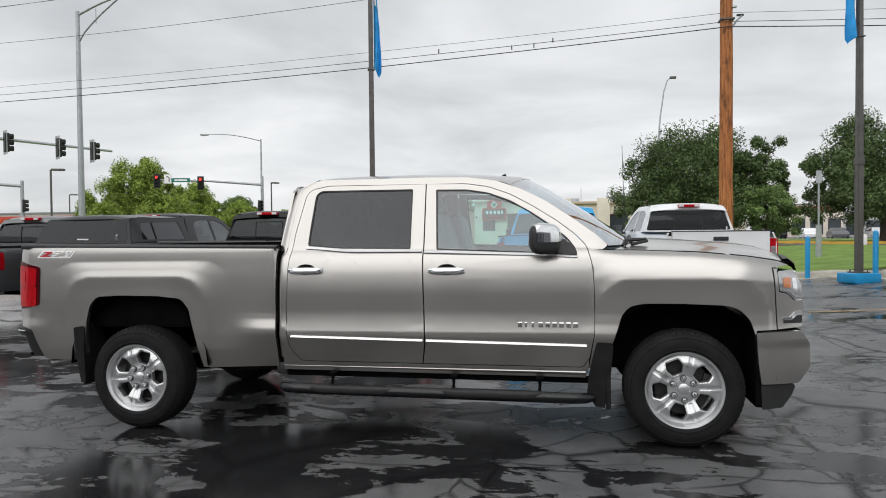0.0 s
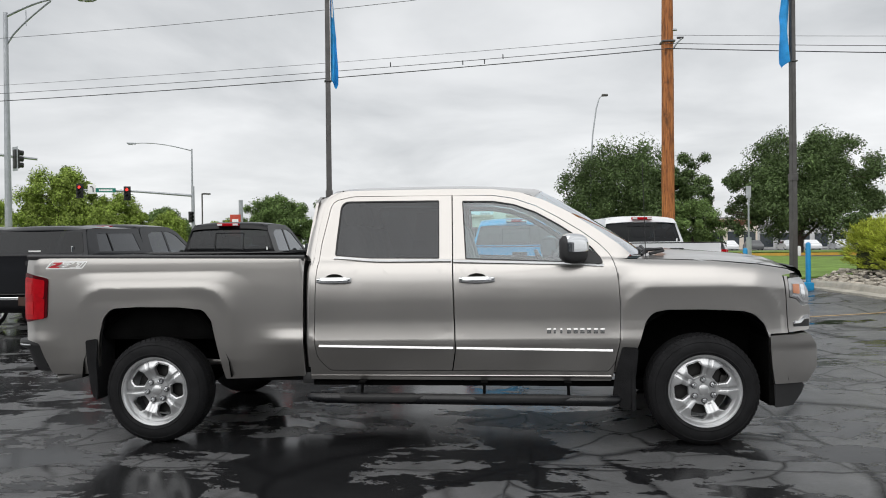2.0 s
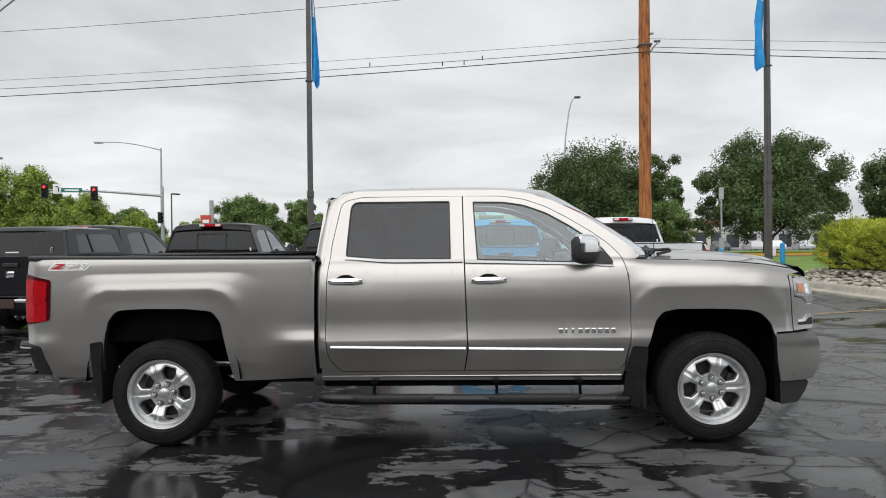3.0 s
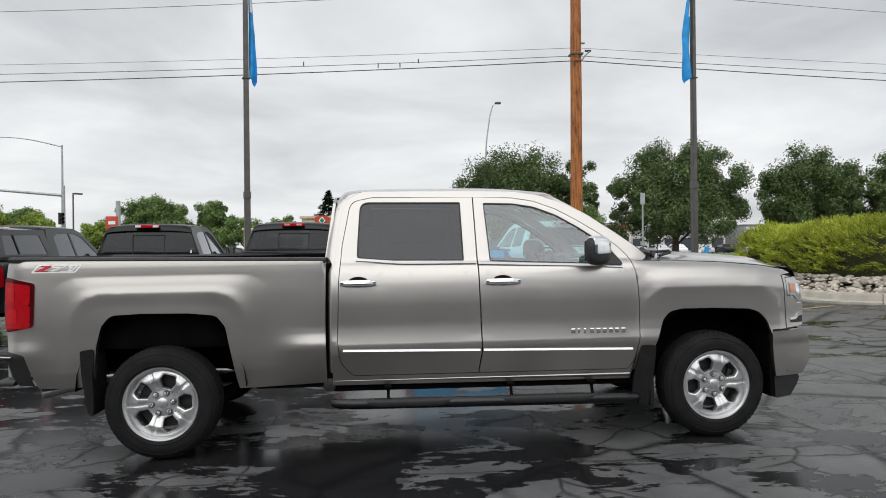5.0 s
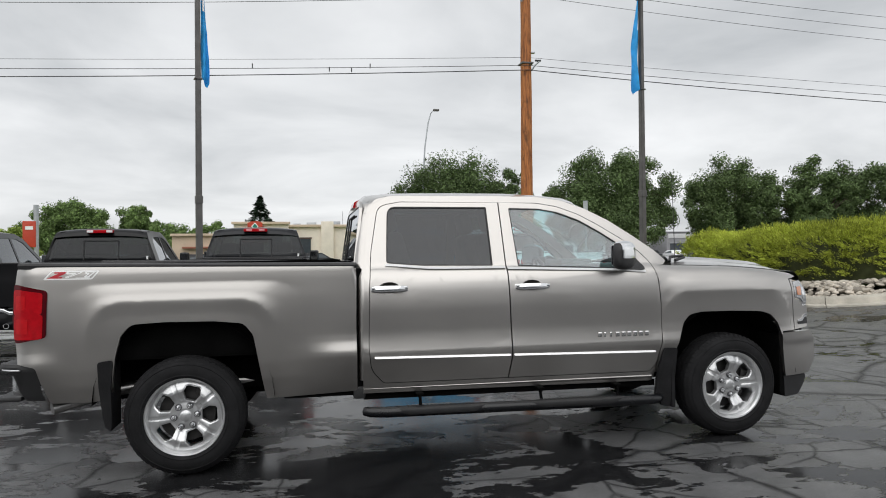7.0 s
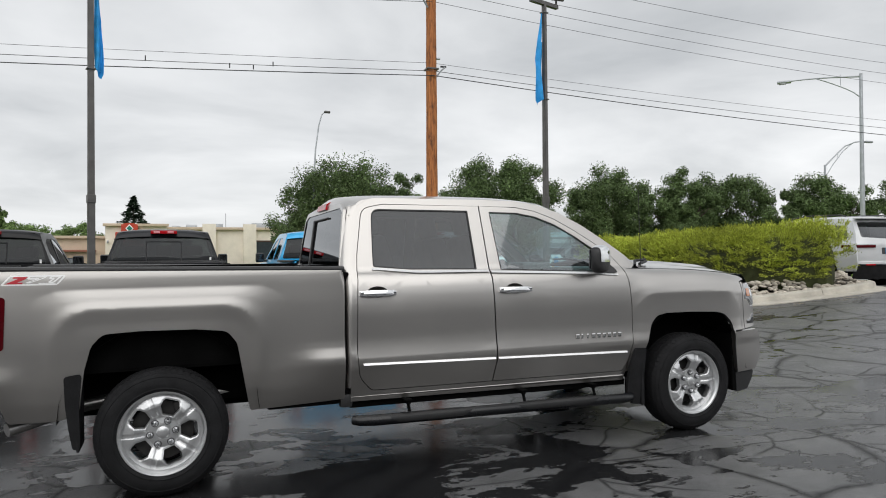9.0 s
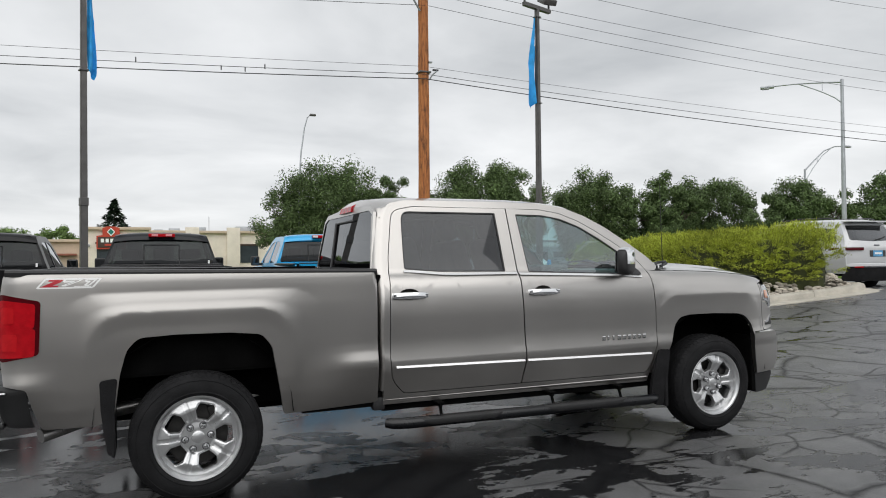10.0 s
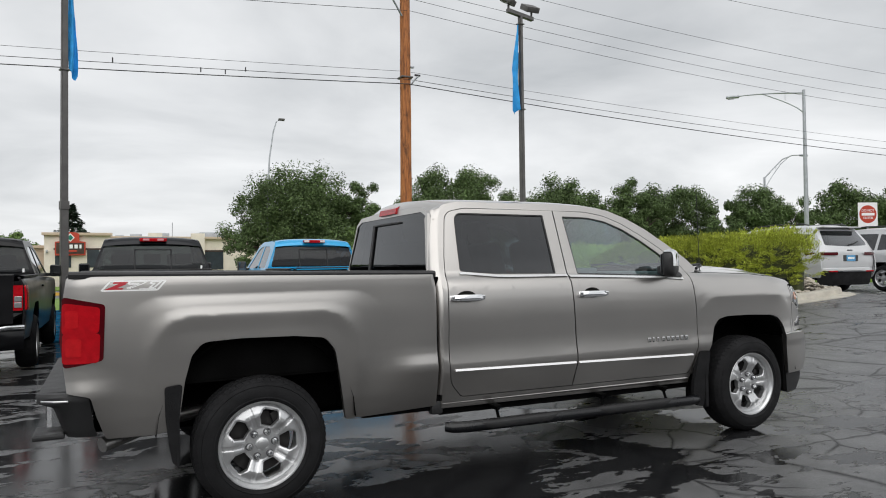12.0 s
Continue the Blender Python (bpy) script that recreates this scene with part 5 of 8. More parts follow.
    g = panel("rear_glass", grow(gls, 0.008), lambda y, z, d: rear(y, z, 0) + Vector((0.006 + d, 0, 0)), REAR_GLASS, rw, step=0.2, thick=0.0, flip=True, label="smoked rear window with a sliding pane")
    g.visible_shadow = False
    bm = bmesh.new()
    box(bm, (0, 0, 0), (0.012, 0.045, 0.36), Matrix.Translation(rear(0.28, 1.53, -0.002)) @ Matrix.Rotation(radians(8), 4, 'Y'), 0.003)
    part("slider_post", bm, BLACK_PLASTIC, rw)
    bm = bmesh.new()
    cyl(bm, rear(-0.26, 1.70, -0.002), rear(0.28, 1.70, -0.002), 0.008, seg=6)
    part("slider_rail", bm, BLACK_PLASTIC, rw)
    bm = bmesh.new()
    rows = []
    for k in range(9):
        y = -0.17 + 0.34 * k / 8
        rows.append([(-2.712 - o, y, 1.768 + a) for a, o in ((0, 0), (0.004, 0.030), (0.046, 0.018), (0.070, -0.03))])
    sheet(bm, rows)
    for r in (rows[0], rows[-1]):
        bm.faces.new([bm.verts.new(p) for p in r])
    bmesh.ops.recalc_face_normals(bm, faces=bm.faces[:])
    part("high_brake_lamp", bm, RED_LENS, rw, "red high-mounted brake lamp")
    for sgn in (-1, 1):
        # near-black strip standing for the shade in the gap between cab and bed
        box_part("cab_gap_shade", (-2.762, sgn * 0.885, 0.88), (0.05, 0.05, 0.86), UNDERSIDE, root, "", 0.01)
        box_part("lower_gap_shield", (-2.765, sgn * 0.885, 0.465), (0.085, 0.07, 0.09), BLACK_PLASTIC, root, "black plastic shield between cab and bed", 0.02)
    # bed: floor, bulkhead, tailgate
    bm = bmesh.new()
    box(bm, (-3.82, 0, 0.80), (2.06, 1.68, 0.03))
    for k in range(14):
        box(bm, (-3.82, -0.78 + 0.12 * k, 0.822), (2.0, 0.06, 0.016))
    part("bed_floor", bm, BLACK_PLASTIC, root)
    bm = bmesh.new()
    box(bm, (-2.80, 0, 1.06), (0.035, 1.80, 0.56), None, 0.01)
    part("bed_bulkhead", bm, BLACK_PLASTIC, root)
    bm = bmesh.new()
    rows = []
    for k in range(9):
        z = 0.74 + 0.60 * k / 8
        bulge = 0.010 * math.sin(math.pi * k / 8)
        rows.append([(-4.862 - bulge - 0.02 * (1 - (y / 0.8) ** 2), y, z) for y in [-0.80 + 0.1 * i for i in range(17)]])
    sheet(bm, rows)
    bmesh.ops.recalc_face_normals(bm, faces=bm.faces[:])
    tg = part("tailgate", bm, PAINT, root, "", True)
    bm = bmesh.new()
    box(bm, (-4.84, 0, 1.352), (0.07, 1.74, 0.030), None, 0.01)
    part("tailgate_cap", bm, BLACK_PLASTIC, tg)
    bm = bmesh.new()
    box(bm, (-4.835, 0, 1.04), (0.03, 1.70, 0.58), None, 0.01)
    part("tailgate_inner", bm, BLACK_PLASTIC, tg)
    bm = bmesh.new()
    box(bm, (-4.892, 0, 1.23), (0.02, 0.30, 0.09), None, 0.012)
    part("tailgate_handle", bm, BLACK_PLASTIC, tg)
    # rear bumper with step corners
    rb = thing_part("rear_bumper", root)
    for sgn in (-1, 1):
        bm = bmesh.new()
        rows = []
        for k in range(9):
            t = k / 8
            a = math.pi / 2 * t
            x = -4.765 - 0.250 * math.sin(a)
            y = 0.925 - 0.13 * (1 - math.cos(a))
            rows.append([(x, sgn * (y - 0.05), 0.755), (x - 0.004, sgn * (y - 0.012), 0.752), (x - 0.006, sgn * y, 0.735), (x, sgn * y, 0.70), (x + 0.075 * t + 0.004, sgn * (y - 0.010), 0.675), (x + 0.10 * t + 0.02, sgn * (y - 0.016), 0.57), (x + 0.115 * t + 0.035, sgn * (y - 0.04), 0.515)])
        sheet(bm, rows)
        bmesh.ops.recalc_face_normals(bm, faces=bm.faces[:])
        part("bumper_end", bm, BLACK_PLASTIC, rb, "dark plastic bumper corner", True)
    bm = bmesh.new()
    box(bm, (-4.92, 0, 0.62), (0.12, 1.50, 0.18), None, 0.03)
    part("bumper_bar", bm, CHROME, rb)
    bm = bmesh.new()
    box(bm, (-4.93, 0, 0.742), (0.16, 1.62, 0.022), None, 0.008)
    part("bumper_top", bm, BLACK_PLASTIC, rb)
    for sgn in (-1, 1):
        bm = bmesh.new()
        tube(bm, [(-4.865, sgn * 0.922, 0.716), (-4.93, sgn * 0.900, 0.716), (-4.985, sgn * 0.855, 0.716), (-5.016, sgn * 0.80, 0.716)], 0.006, 6)
        part("bumper_edge", bm, ALLOY, rb, "thin bright edge strip")
        box_part("lower_step", (-4.96, sgn * 0.72, 0.525), (0.15, 0.26, 0.03), BLACK_PLASTIC, rb, "", 0.01)
    # exhaust tail pipe
    bm = bmesh.new()
    tube(bm, [(-3.3, -0.50, 0.52), (-4.2, -0.55, 0.53), (-4.38, -0.62, 0.515), (-4.71, -0.84, 0.455)], 0.040, 14)
    part("tail_pipe", bm, plain("pipe_steel", (0.42, 0.41, 0.40), 0.3, 0.95, 0.2), root, "steel exhaust tail pipe", True)
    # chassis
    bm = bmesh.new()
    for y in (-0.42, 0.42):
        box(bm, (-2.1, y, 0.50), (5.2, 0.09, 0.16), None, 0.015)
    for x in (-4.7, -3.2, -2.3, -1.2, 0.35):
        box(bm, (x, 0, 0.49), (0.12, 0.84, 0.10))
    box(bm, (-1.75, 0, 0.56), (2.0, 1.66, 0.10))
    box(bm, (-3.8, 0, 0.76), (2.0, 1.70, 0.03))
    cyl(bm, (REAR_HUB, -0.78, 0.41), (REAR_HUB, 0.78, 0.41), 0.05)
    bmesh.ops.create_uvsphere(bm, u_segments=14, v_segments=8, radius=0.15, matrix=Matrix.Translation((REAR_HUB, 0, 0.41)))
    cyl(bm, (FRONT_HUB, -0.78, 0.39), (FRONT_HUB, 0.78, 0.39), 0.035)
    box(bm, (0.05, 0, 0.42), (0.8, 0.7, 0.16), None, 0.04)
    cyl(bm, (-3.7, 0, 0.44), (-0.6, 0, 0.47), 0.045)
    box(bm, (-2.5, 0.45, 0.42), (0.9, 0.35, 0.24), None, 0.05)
    part("chassis", bm, UNDERSIDE, root, "black frame, axles and driveline, coloured as dark as their shade")
    bm = bmesh.new()
    lathe(bm, [(0.20, -0.10), (0.36, -0.11), (0.38, 0), (0.36, 0.11), (0.20, 0.10)], 'z', 32, (-4.42, 0.05, 0.58))
    part("spare_tyre", bm, RUBBER, root)
    # badge on the front door: nine raised chrome bars
    bx = [-1.060 + 0.0455 * k for k in range(9)]
    for k, x in enumerate(bx):
        bm = bmesh.new()
        w, h = (0.029, 0.034)
        z = 0.792 - 0.007 * x
        y = -(side_h(x + w / 2, z) + 0.001)
        if k in (1, 2):
            w = 0.015
        prof = [(0.000, -h / 2), (-0.007, -h / 2), (-0.009, -h / 2 + 0.007), (-0.009, h / 2 - 0.007), (-0.006, h / 2), (0.000, h / 2)]
        extrude_poly(bm, prof, lambda u, v: (x, y + u, z + v), lambda u, v: (x + w, y + u, z + v))
        part("badge_bar", bm, BADGE_METAL, bpy.data.objects["front_door"], "raised chrome badge bar")
    # red and white decal on the bed side: plain slanted shapes
    def on_bed(x, z, o):
        return (x, -(side_h(x, z) + o), z)
    def slab(nm, quad, mt, o):
        (ax, az), (bx_, bz), (cx, cz), (dx, dz) = [L(-4.706 + (u + 4.712) * 0.85, 1.249 + (v - 1.243) * 0.78) for u, v in quad]
        rows = []
        for i in range(5):
            t = i / 4
            lo, hi = (ax + (bx_ - ax) * t, az + (bz - az) * t), (dx + (cx - dx) * t, dz + (cz - dz) * t)
            rows.append([on_bed(lo[0] + (hi[0] - lo[0]) * j / 3, lo[1] + (hi[1] - lo[1]) * j / 3, o) for j in range(4)])
        bm = bmesh.new()
        sheet(bm, rows)
        part(nm, bm, mt, bpy.data.objects["bed_side"], "white outlined side decal with a red shape")
    z0, z1 = 1.243, 1.306
    sl = 0.045
    def stroke(p, q, mt, o, w=0.0100):
        """A band of the decal from p to q, drawn as a slanted bar."""
        (px_, pz), (qx, qz) = p, q
        if abs(pz - qz) < 0.004:
            slab("decal_shape", [(px_, pz - w / 2), (qx, qz - w / 2), (qx, qz + w / 2), (px_, pz + w / 2)], mt, o)
        else:
            slab("decal_shape", [(px_ - w * 0.7, pz), (px_ + w * 0.7, pz), (qx + w * 0.7, qz), (qx - w * 0.7, qz)], mt, o)

    def outline(pts, o):
        for p, q in zip(pts, pts[1:] + pts[:1]):
            stroke(p, q, WHITE_MARK, o)
    zm = z1 - 0.020
    outline([(-4.712, z0), (-4.392, z0), (-4.343, z1), (-4.663, z1)], 0.0012)
    # a red slanted stroke shape, then two open ones
    slab("decal_shape", [(-4.650, zm + 0.003), (-4.575, zm + 0.003), (-4.560, z1 - 0.005), (-4.642, z1 - 0.005)], RED_MARK, 0.0022)
    slab("decal_shape", [(-4.696, z0 + 0.006), (-4.646, z0 + 0.006), (-4.565, zm + 0.003), (-4.615, zm + 0.003)], RED_MARK, 0.0024)
    slab("decal_shape", [(-4.646, z0 + 0.006), (-4.596, z0 + 0.006), (-4.588, z0 + 0.017), (-4.634, z0 + 0.017)], RED_MARK, 0.0026)
    outline([(-4.560, zm), (-4.498, zm), (-4.570, z0 + 0.016), (-4.545, z0 + 0.016), (-4.470, zm + 0.004), (-4.452, z1 - 0.004), (-4.552, z1 - 0.004)], 0.0022)
    outline([(-4.440, z0 + 0.016), (-4.412, z0 + 0.016), (-4.370, z1 - 0.006), (-4.425, z1 - 0.006), (-4.432, zm), (-4.408, zm)], 0.0024)
    stroke((-4.500, z0 + 0.009), (-4.400, z0 + 0.009), WHITE_MARK, 0.0022, 0.006)
    # cabin interior
    cabin = thing_part("cabin", root)
    bm = bmesh.new()
    box(bm, (-1.7, 0, 0.66), (2.0, 1.70, 0.06))
    part("cabin_floor", bm, INTERIOR, cabin)
    bm = bmesh.new()
    box(bm, (-1.93, 0, 1.80), (1.34, 1.26, 0.02), None, 0.005)
    part("headliner", bm, plain("headliner_cloth", (0.33, 0.32, 0.30), 0.9, 0, 0.1), cabin)
    bm = bmesh.new()
    box(bm, (-0.62, 0, 1.10), (0.42, 1.62, 0.30), None, 0.06, 3)
    box(bm, (-0.72, -0.40, 1.27), (0.34, 0.55, 0.06), None, 0.025, 3)
    box(bm, (-0.74, 0.40, 1.29), (0.30, 0.42, 0.08), None, 0.03, 3)
    part("dashboard", bm, INTERIOR, cabin, "", True)
    bm = bmesh.new()
    m = pose(-0.98, 0.40, 1.17, 0, 66, 0)
    n = 26
    tube(bm, [m @ Vector((0.185 * math.cos(2 * math.pi * k / n), 0.185 * math.sin(2 * math.pi * k / n), 0)) for k in range(n + 1)], 0.016, 8)
    for a in (0.0, math.pi, -math.pi / 2):
        tube(bm, [m @ Vector((0, 0, -0.02)), m @ Vector((0.18 * math.sin(a), 0.18 * math.cos(a), 0))], 0.014, 6)
    box(bm, (0, 0, -0.02), (0.12, 0.13, 0.04), m, 0.015)
    part("steering_wheel", bm, BLACK_PLASTIC, cabin, "black steering wheel", True)
    for x, ys in ((-1.45, (-0.42, 0.42)), (-2.24, (-0.50, 0.0, 0.50))):
        for y in ys:
            st = thing_part("seat", cabin)
            w = 0.52 if x > -2 else 0.48
            bm = bmesh.new()
            box(bm, (x + 0.14, y, 0.94), (0.52, w, 0.18), None, 0.06, 3)
            part("seat_cushion", bm, SEAT, st, "", True)
            bm = bmesh.new()
            box(bm, (0, 0, 0.29), (0.15, w, 0.62), pose(x - 0.10, y, 0.98, 0, -16, 0), 0.06, 3)
            part("backrest", bm, SEAT, st, "", True)
            bm = bmesh.new()
            box(bm, (0, 0, 0.70), (0.10, 0.27, 0.19), pose(x - 0.10, y, 0.98, 0, -14, 0), 0.045, 3)
            for d in (-0.06, 0.06):
                cyl(bm, Vector((x - 0.26, y + d, 1.52)), Vector((x - 0.27, y + d, 1.62)), 0.007, seg=6)
            part("headrest", bm, SEAT, st, "", True)
    bm = bmesh.new()
    box(bm, (-1.40, 0, 0.98), (0.60, 0.28, 0.34), None, 0.04)
    part("centre_console", bm, INTERIOR, cabin)
    # roof antenna and aerial mast on the fender
    bm = bmesh.new()
    lathe(bm, [(0.028, 0.0), (0.024, 0.008), (0.008, 0.016), (0.001, 0.018)], 'z', 12, (-2.02, 0, 1.876))
    part("roof_antenna", bm, BLACK_PLASTIC, root)
    bm = bmesh.new()
    cyl(bm, (-0.34, -0.80, 1.27), (-0.345, -0.80, 1.30), 0.016, 0.012, 10)
    cyl(bm, (-0.345, -0.80, 1.30), (-0.36, -0.80, 1.98), 0.0028, 0.0018, 6)
    part("aerial_mast", bm, BLACK_PLASTIC, root, "thin black aerial mast")


build_truck_middle(truck)

# ---------------------------------------------------------------- other vehicles on the lot
PK_TABLE = smooth_table([(0.3, 0.90), (0.5, 0.945), (0.7, 0.975), (0.95, 0.99), (1.15, 0.985), (1.25, 0.968), (1.30, 0.935), (1.34, 0.915), (1.86, 0.735), (1.95, 0.70)], 0.2, 2.1, 0.015)
SUV_TABLE = smooth_table([(0.3, 0.88), (0.5, 0.95), (0.75, 0.975), (1.0, 0.965), (1.10, 0.945), (1.16, 0.90), (1.65, 0.72), (1.80, 0.66)], 0.2, 2.1, 0.015)


def flank(table, sgn, out=0.0, nose=3.2, tail=-1.8, k=0.16):
    def f(y, z, d):
        h = table_at(table, z) - k * max(0, y - nose) ** 2 - k * 2 * max(0, tail - y) ** 2
        return Vector((sgn * (h + out - d), y, z))
    return f


def turn_wheel(parent, x, y, z, r=1.0):
    w = new("wheel")
    w.parent = parent
    w.matrix_local = pose(x, y, z, 0, random.uniform(0, 70), 90 if x > 0 else -90) @ Matrix.Scale(r, 4)
    for nm in ("tyre", "rim", "spokes", "hub_cap"):
        obj(nm, WHEEL[nm], w)


def parked_pickup(x, y, yaw, paint, label, cover="", lamp_clear=True, drop=0.0):
    """A crew-cab pickup; its own origin on the ground under the back of the cab, nose along +y."""
    root = thing("pickup_truck", pose(x, y, ground_z(x) + drop, 0, 0, yaw), label, "pickup truck", "pickups parked in a row")
    body = fillet([(-1.97, 1.33, 0.02), (-0.03, 1.32, 0.0), (0.0, 1.31, 0.0), (2.30, 1.29, 0.0), (3.3, 1.25, 0.3), (3.75, 1.17, 0.1), (3.86, 1.0, 0.05), (3.86, 0.52, 0.05), (3.42, 0.50), (3.38, 0.80, 0.15), (3.22, 0.96, 0.12), (2.72, 0.96, 0.12), (2.52, 0.82, 0.15), (2.45, 0.48),
                   (-0.10, 0.48), (-0.16, 0.80, 0.15), (-0.34, 0.96, 0.12), (-0.88, 0.96, 0.12), (-1.06, 0.80, 0.15), (-1.12, 0.50), (-1.85, 0.52, 0.03), (-1.98, 0.70, 0.03)], 4)
    upper = fillet([(0.015, 1.31), (0.05, 1.74, 0.1), (0.12, 1.86, 0.08), (0.5, 1.89, 0.2), (1.30, 1.895, 0.2), (1.62, 1.80, 0.3), (2.34, 1.295)], 4)
    w1 = fillet([(0.30, 1.36, 0.03), (0.33, 1.72, 0.05), (0.55, 1.79, 0.08), (0.98, 1.80, 0.02), (1.0, 1.355, 0.02)], 4)
    w2 = fillet([(1.07, 1.355, 0.02), (1.05, 1.80, 0.02), (1.30, 1.79, 0.1), (1.55, 1.72, 0.1), (2.08, 1.36, 0.03)], 4)
    for sgn in (-1, 1):
        fl = sgn < 0
        on = flank(PK_TABLE, sgn)
        panel("body_side", body, on, paint, root, step=0.12, thick=0.03, flip=fl)
        cs = panel("cab_side", upper, on, paint, root, [w1, w2], step=0.12, thick=0.02, flip=fl)
        for w in (w1, w2):
            g = panel("side_window", grow(w, 0.006), flank(PK_TABLE, sgn, -0.008), MID_GLASS, cs, step=0.3, thick=0, flip=fl)
            g.visible_shadow = False
        q = fillet([(-1.975, 1.22, 0.02), (-1.80, 1.22, 0.02), (-1.80, 0.92, 0.02), (-1.98, 0.90, 0.02)], 3)
        tlp = panel("tail_lamp", q, flank(PK_TABLE, sgn, 0.008), RED_LENS, root, step=0.08, thick=0.02, flip=fl, label="red tail lamp")
        xi, xo = sgn * 0.84, sgn * 0.945
        quad_part("lamp_face", [[(xi, -1.995, 0.90), (xi, -1.995, 1.22)], [((xi + xo) / 2, -2.0, 0.90), ((xi + xo) / 2, -2.0, 1.22)], [(xo, -1.985, 0.90), (xo, -1.985, 1.22)]], RED_LENS, tlp)
        for zz in (0.969, 1.047):
            box_part("reverse_lens", (sgn * 0.892, -2.0, zz), (0.086, 0.016, 0.068), CLEAR_LENS, tlp, "ribbed clear reversing lens", 0.006)
        mir = thing_part("door_mirror", root)
        box_part("mirror_shell", (sgn * 1.075, 1.92, 1.40), (0.18, 0.13, 0.21), BLACK_PLASTIC, mir, "black door mirror", 0.04, None, 3)
        box_part("mirror_arm", (sgn * 0.97, 1.96, 1.33), (0.14, 0.07, 0.06), BLACK_PLASTIC, mir)
        box_part("mirror_glass", (sgn * 1.075, 1.852, 1.40), (0.14, 0.006, 0.17), bpy.data.materials["mirror_glass"], mir, "", 0.002)
        quad_part("bed_rail_cap", [[(sgn * 0.955, yy, 1.315), (sgn * 0.958, yy, 1.342), (sgn * 0.90, yy, 1.352), (sgn * 0.845, yy, 1.345), (sgn * 0.84, yy, 1.27)] for yy in (-1.96, -1.0, -0.02)], BLACK_PLASTIC, root)
        for hub in (-0.61, 2.97):
            turn_wheel(root, sgn * 0.87, hub, 0.392, 1.0)
            rows = []
            for k in range(11):
                a = math.pi * k / 10
                rows.append([(sgn * 0.95, hub + 0.52 * math.cos(a), 0.45 + 0.51 * math.sin(a)), (sgn * 0.5, hub + 0.52 * math.cos(a), 0.45 + 0.51 * math.sin(a))])
            quad_part("wheel_housing", rows, UNDERSIDE, root)
        box_part("door_handle", (sgn * 0.995, 0.42, 1.17), (0.03, 0.22, 0.035), paint, root, "", 0.012)
    # roof
    rows = []
    for yy, zc, zr in ((0.03, 1.80, 1.76), (0.06, 1.86, 1.80), (0.12, 1.905, 1.86), (0.25, 1.93, 1.885), (0.7, 1.945, 1.892), (1.2, 1.94, 1.893), (1.45, 1.92, 1.855), (1.62, 1.885, 1.80)):
        h = table_at(PK_TABLE, zr) - 0.003
        rows.append([(s * h, yy - 0.03 * (1 - s * s) * (yy < 0.3) + 0.12 * (1 - s * s) * (yy > 1.4), zc - (zc - zr) * abs(s) ** 3) for s in [-1 + i / 8 for i in range(17)]])
    quad_part("roof", rows, paint, root)
    rows = []
    for t in (0, 0.5, 1):
        yy, zz = 1.62 + 0.72 * t, 1.80 - 0.505 * t
        h = table_at(PK_TABLE, zz) - 0.01
        rows.append([(s * h, yy + 0.14 * (1 - s * s), zz + 0.07 * (1 - s * s)) for s in [-1 + i / 6 for i in range(13)]])
    g = quad_part("windscreen", rows, CLEAR_GLASS, root)
    g.visible_shadow = False
    rows = []
    for yy, z in ((2.28, 1.30), (2.6, 1.325), (3.2, 1.30), (3.6, 1.23), (3.84, 1.10)):
        h = 0.90 - 0.16 * max(0, yy - 3.2) ** 2
        rows.append([(s * h, yy + 0.10 * (1 - s * s), z - 0.045 * s * s * (yy < 3.7)) for s in [-1 + i / 6 for i in range(13)]])
    quad_part("hood", rows, paint, root)
    box_part("front_fascia", (0, 3.80, 0.80), (1.72, 0.10, 0.60), BLACK_PLASTIC, root, "", 0.04)

    # rear wall, glass, brake lamp
    def rear(u, z, d):
        return Vector((u, 0.012 + 0.085 * smooth01(1.35, 1.9, z) + d, z))
    ol = fillet([(-0.90, 1.0, 0), (-0.925, 1.31, 0), (-0.745, 1.82, 0.06), (-0.66, 1.875, 0.05), (0.66, 1.875, 0.05), (0.745, 1.82, 0.06), (0.925, 1.31, 0), (0.90, 1.0, 0)], 4)
    gl = fillet([(-0.845, 1.375, 0.03), (-0.735, 1.775, 0.06), (0.735, 1.775, 0.06), (0.845, 1.375, 0.03)], 4)
    rw = panel("rear_wall", ol, rear, paint, root, [gl], step=0.15, thick=0.02)
    g = panel("rear_window", grow(gl, 0.006), lambda u, z, d: rear(u, z, 0.006), MID_GLASS, rw, step=0.4, thick=0, label="smoked rear window with a sliding pane")
    g.visible_shadow = False
    bm = bmesh.new()
    for u in (-0.28, 0.28):
        cyl(bm, rear(u, 1.38, -0.003), rear(u, 1.71, -0.003), 0.010, seg=6)
    cyl(bm, rear(-0.28, 1.71, -0.003), rear(0.28, 1.71, -0.003), 0.008, seg=6)
    part("slider_frame", bm, BLACK_PLASTIC, rw)
    box_part("sticker", rear(0.76, 1.41, -0.003), (0.03, 0.003, 0.06), WHITE_MARK, rw, "", 0.001)
    hb = box_part("high_brake_lamp", (0, 0.012, 1.872), (0.42, 0.12, 0.058), RED_LENS, rw, "red high brake lamp", 0.012)
    if lamp_clear:
        for u in (-0.155, 0.155):
            box_part("cargo_lamp", (u, -0.046, 1.872), (0.10, 0.018, 0.040), LAMP_WHITE, hb, "clear cargo lamp", 0.006)
    else:
        for u in (-0.11, 0.11):
            box_part("cargo_lamp", (u, -0.046, 1.872), (0.10, 0.018, 0.034), LAMP_PINK, hb, "pale cargo lamp", 0.006)
    # bed and tail
    box_part("bed_floor", (0, -1.0, 0.80), (1.68, 1.92, 0.03), BLACK_PLASTIC, root, "", 0)
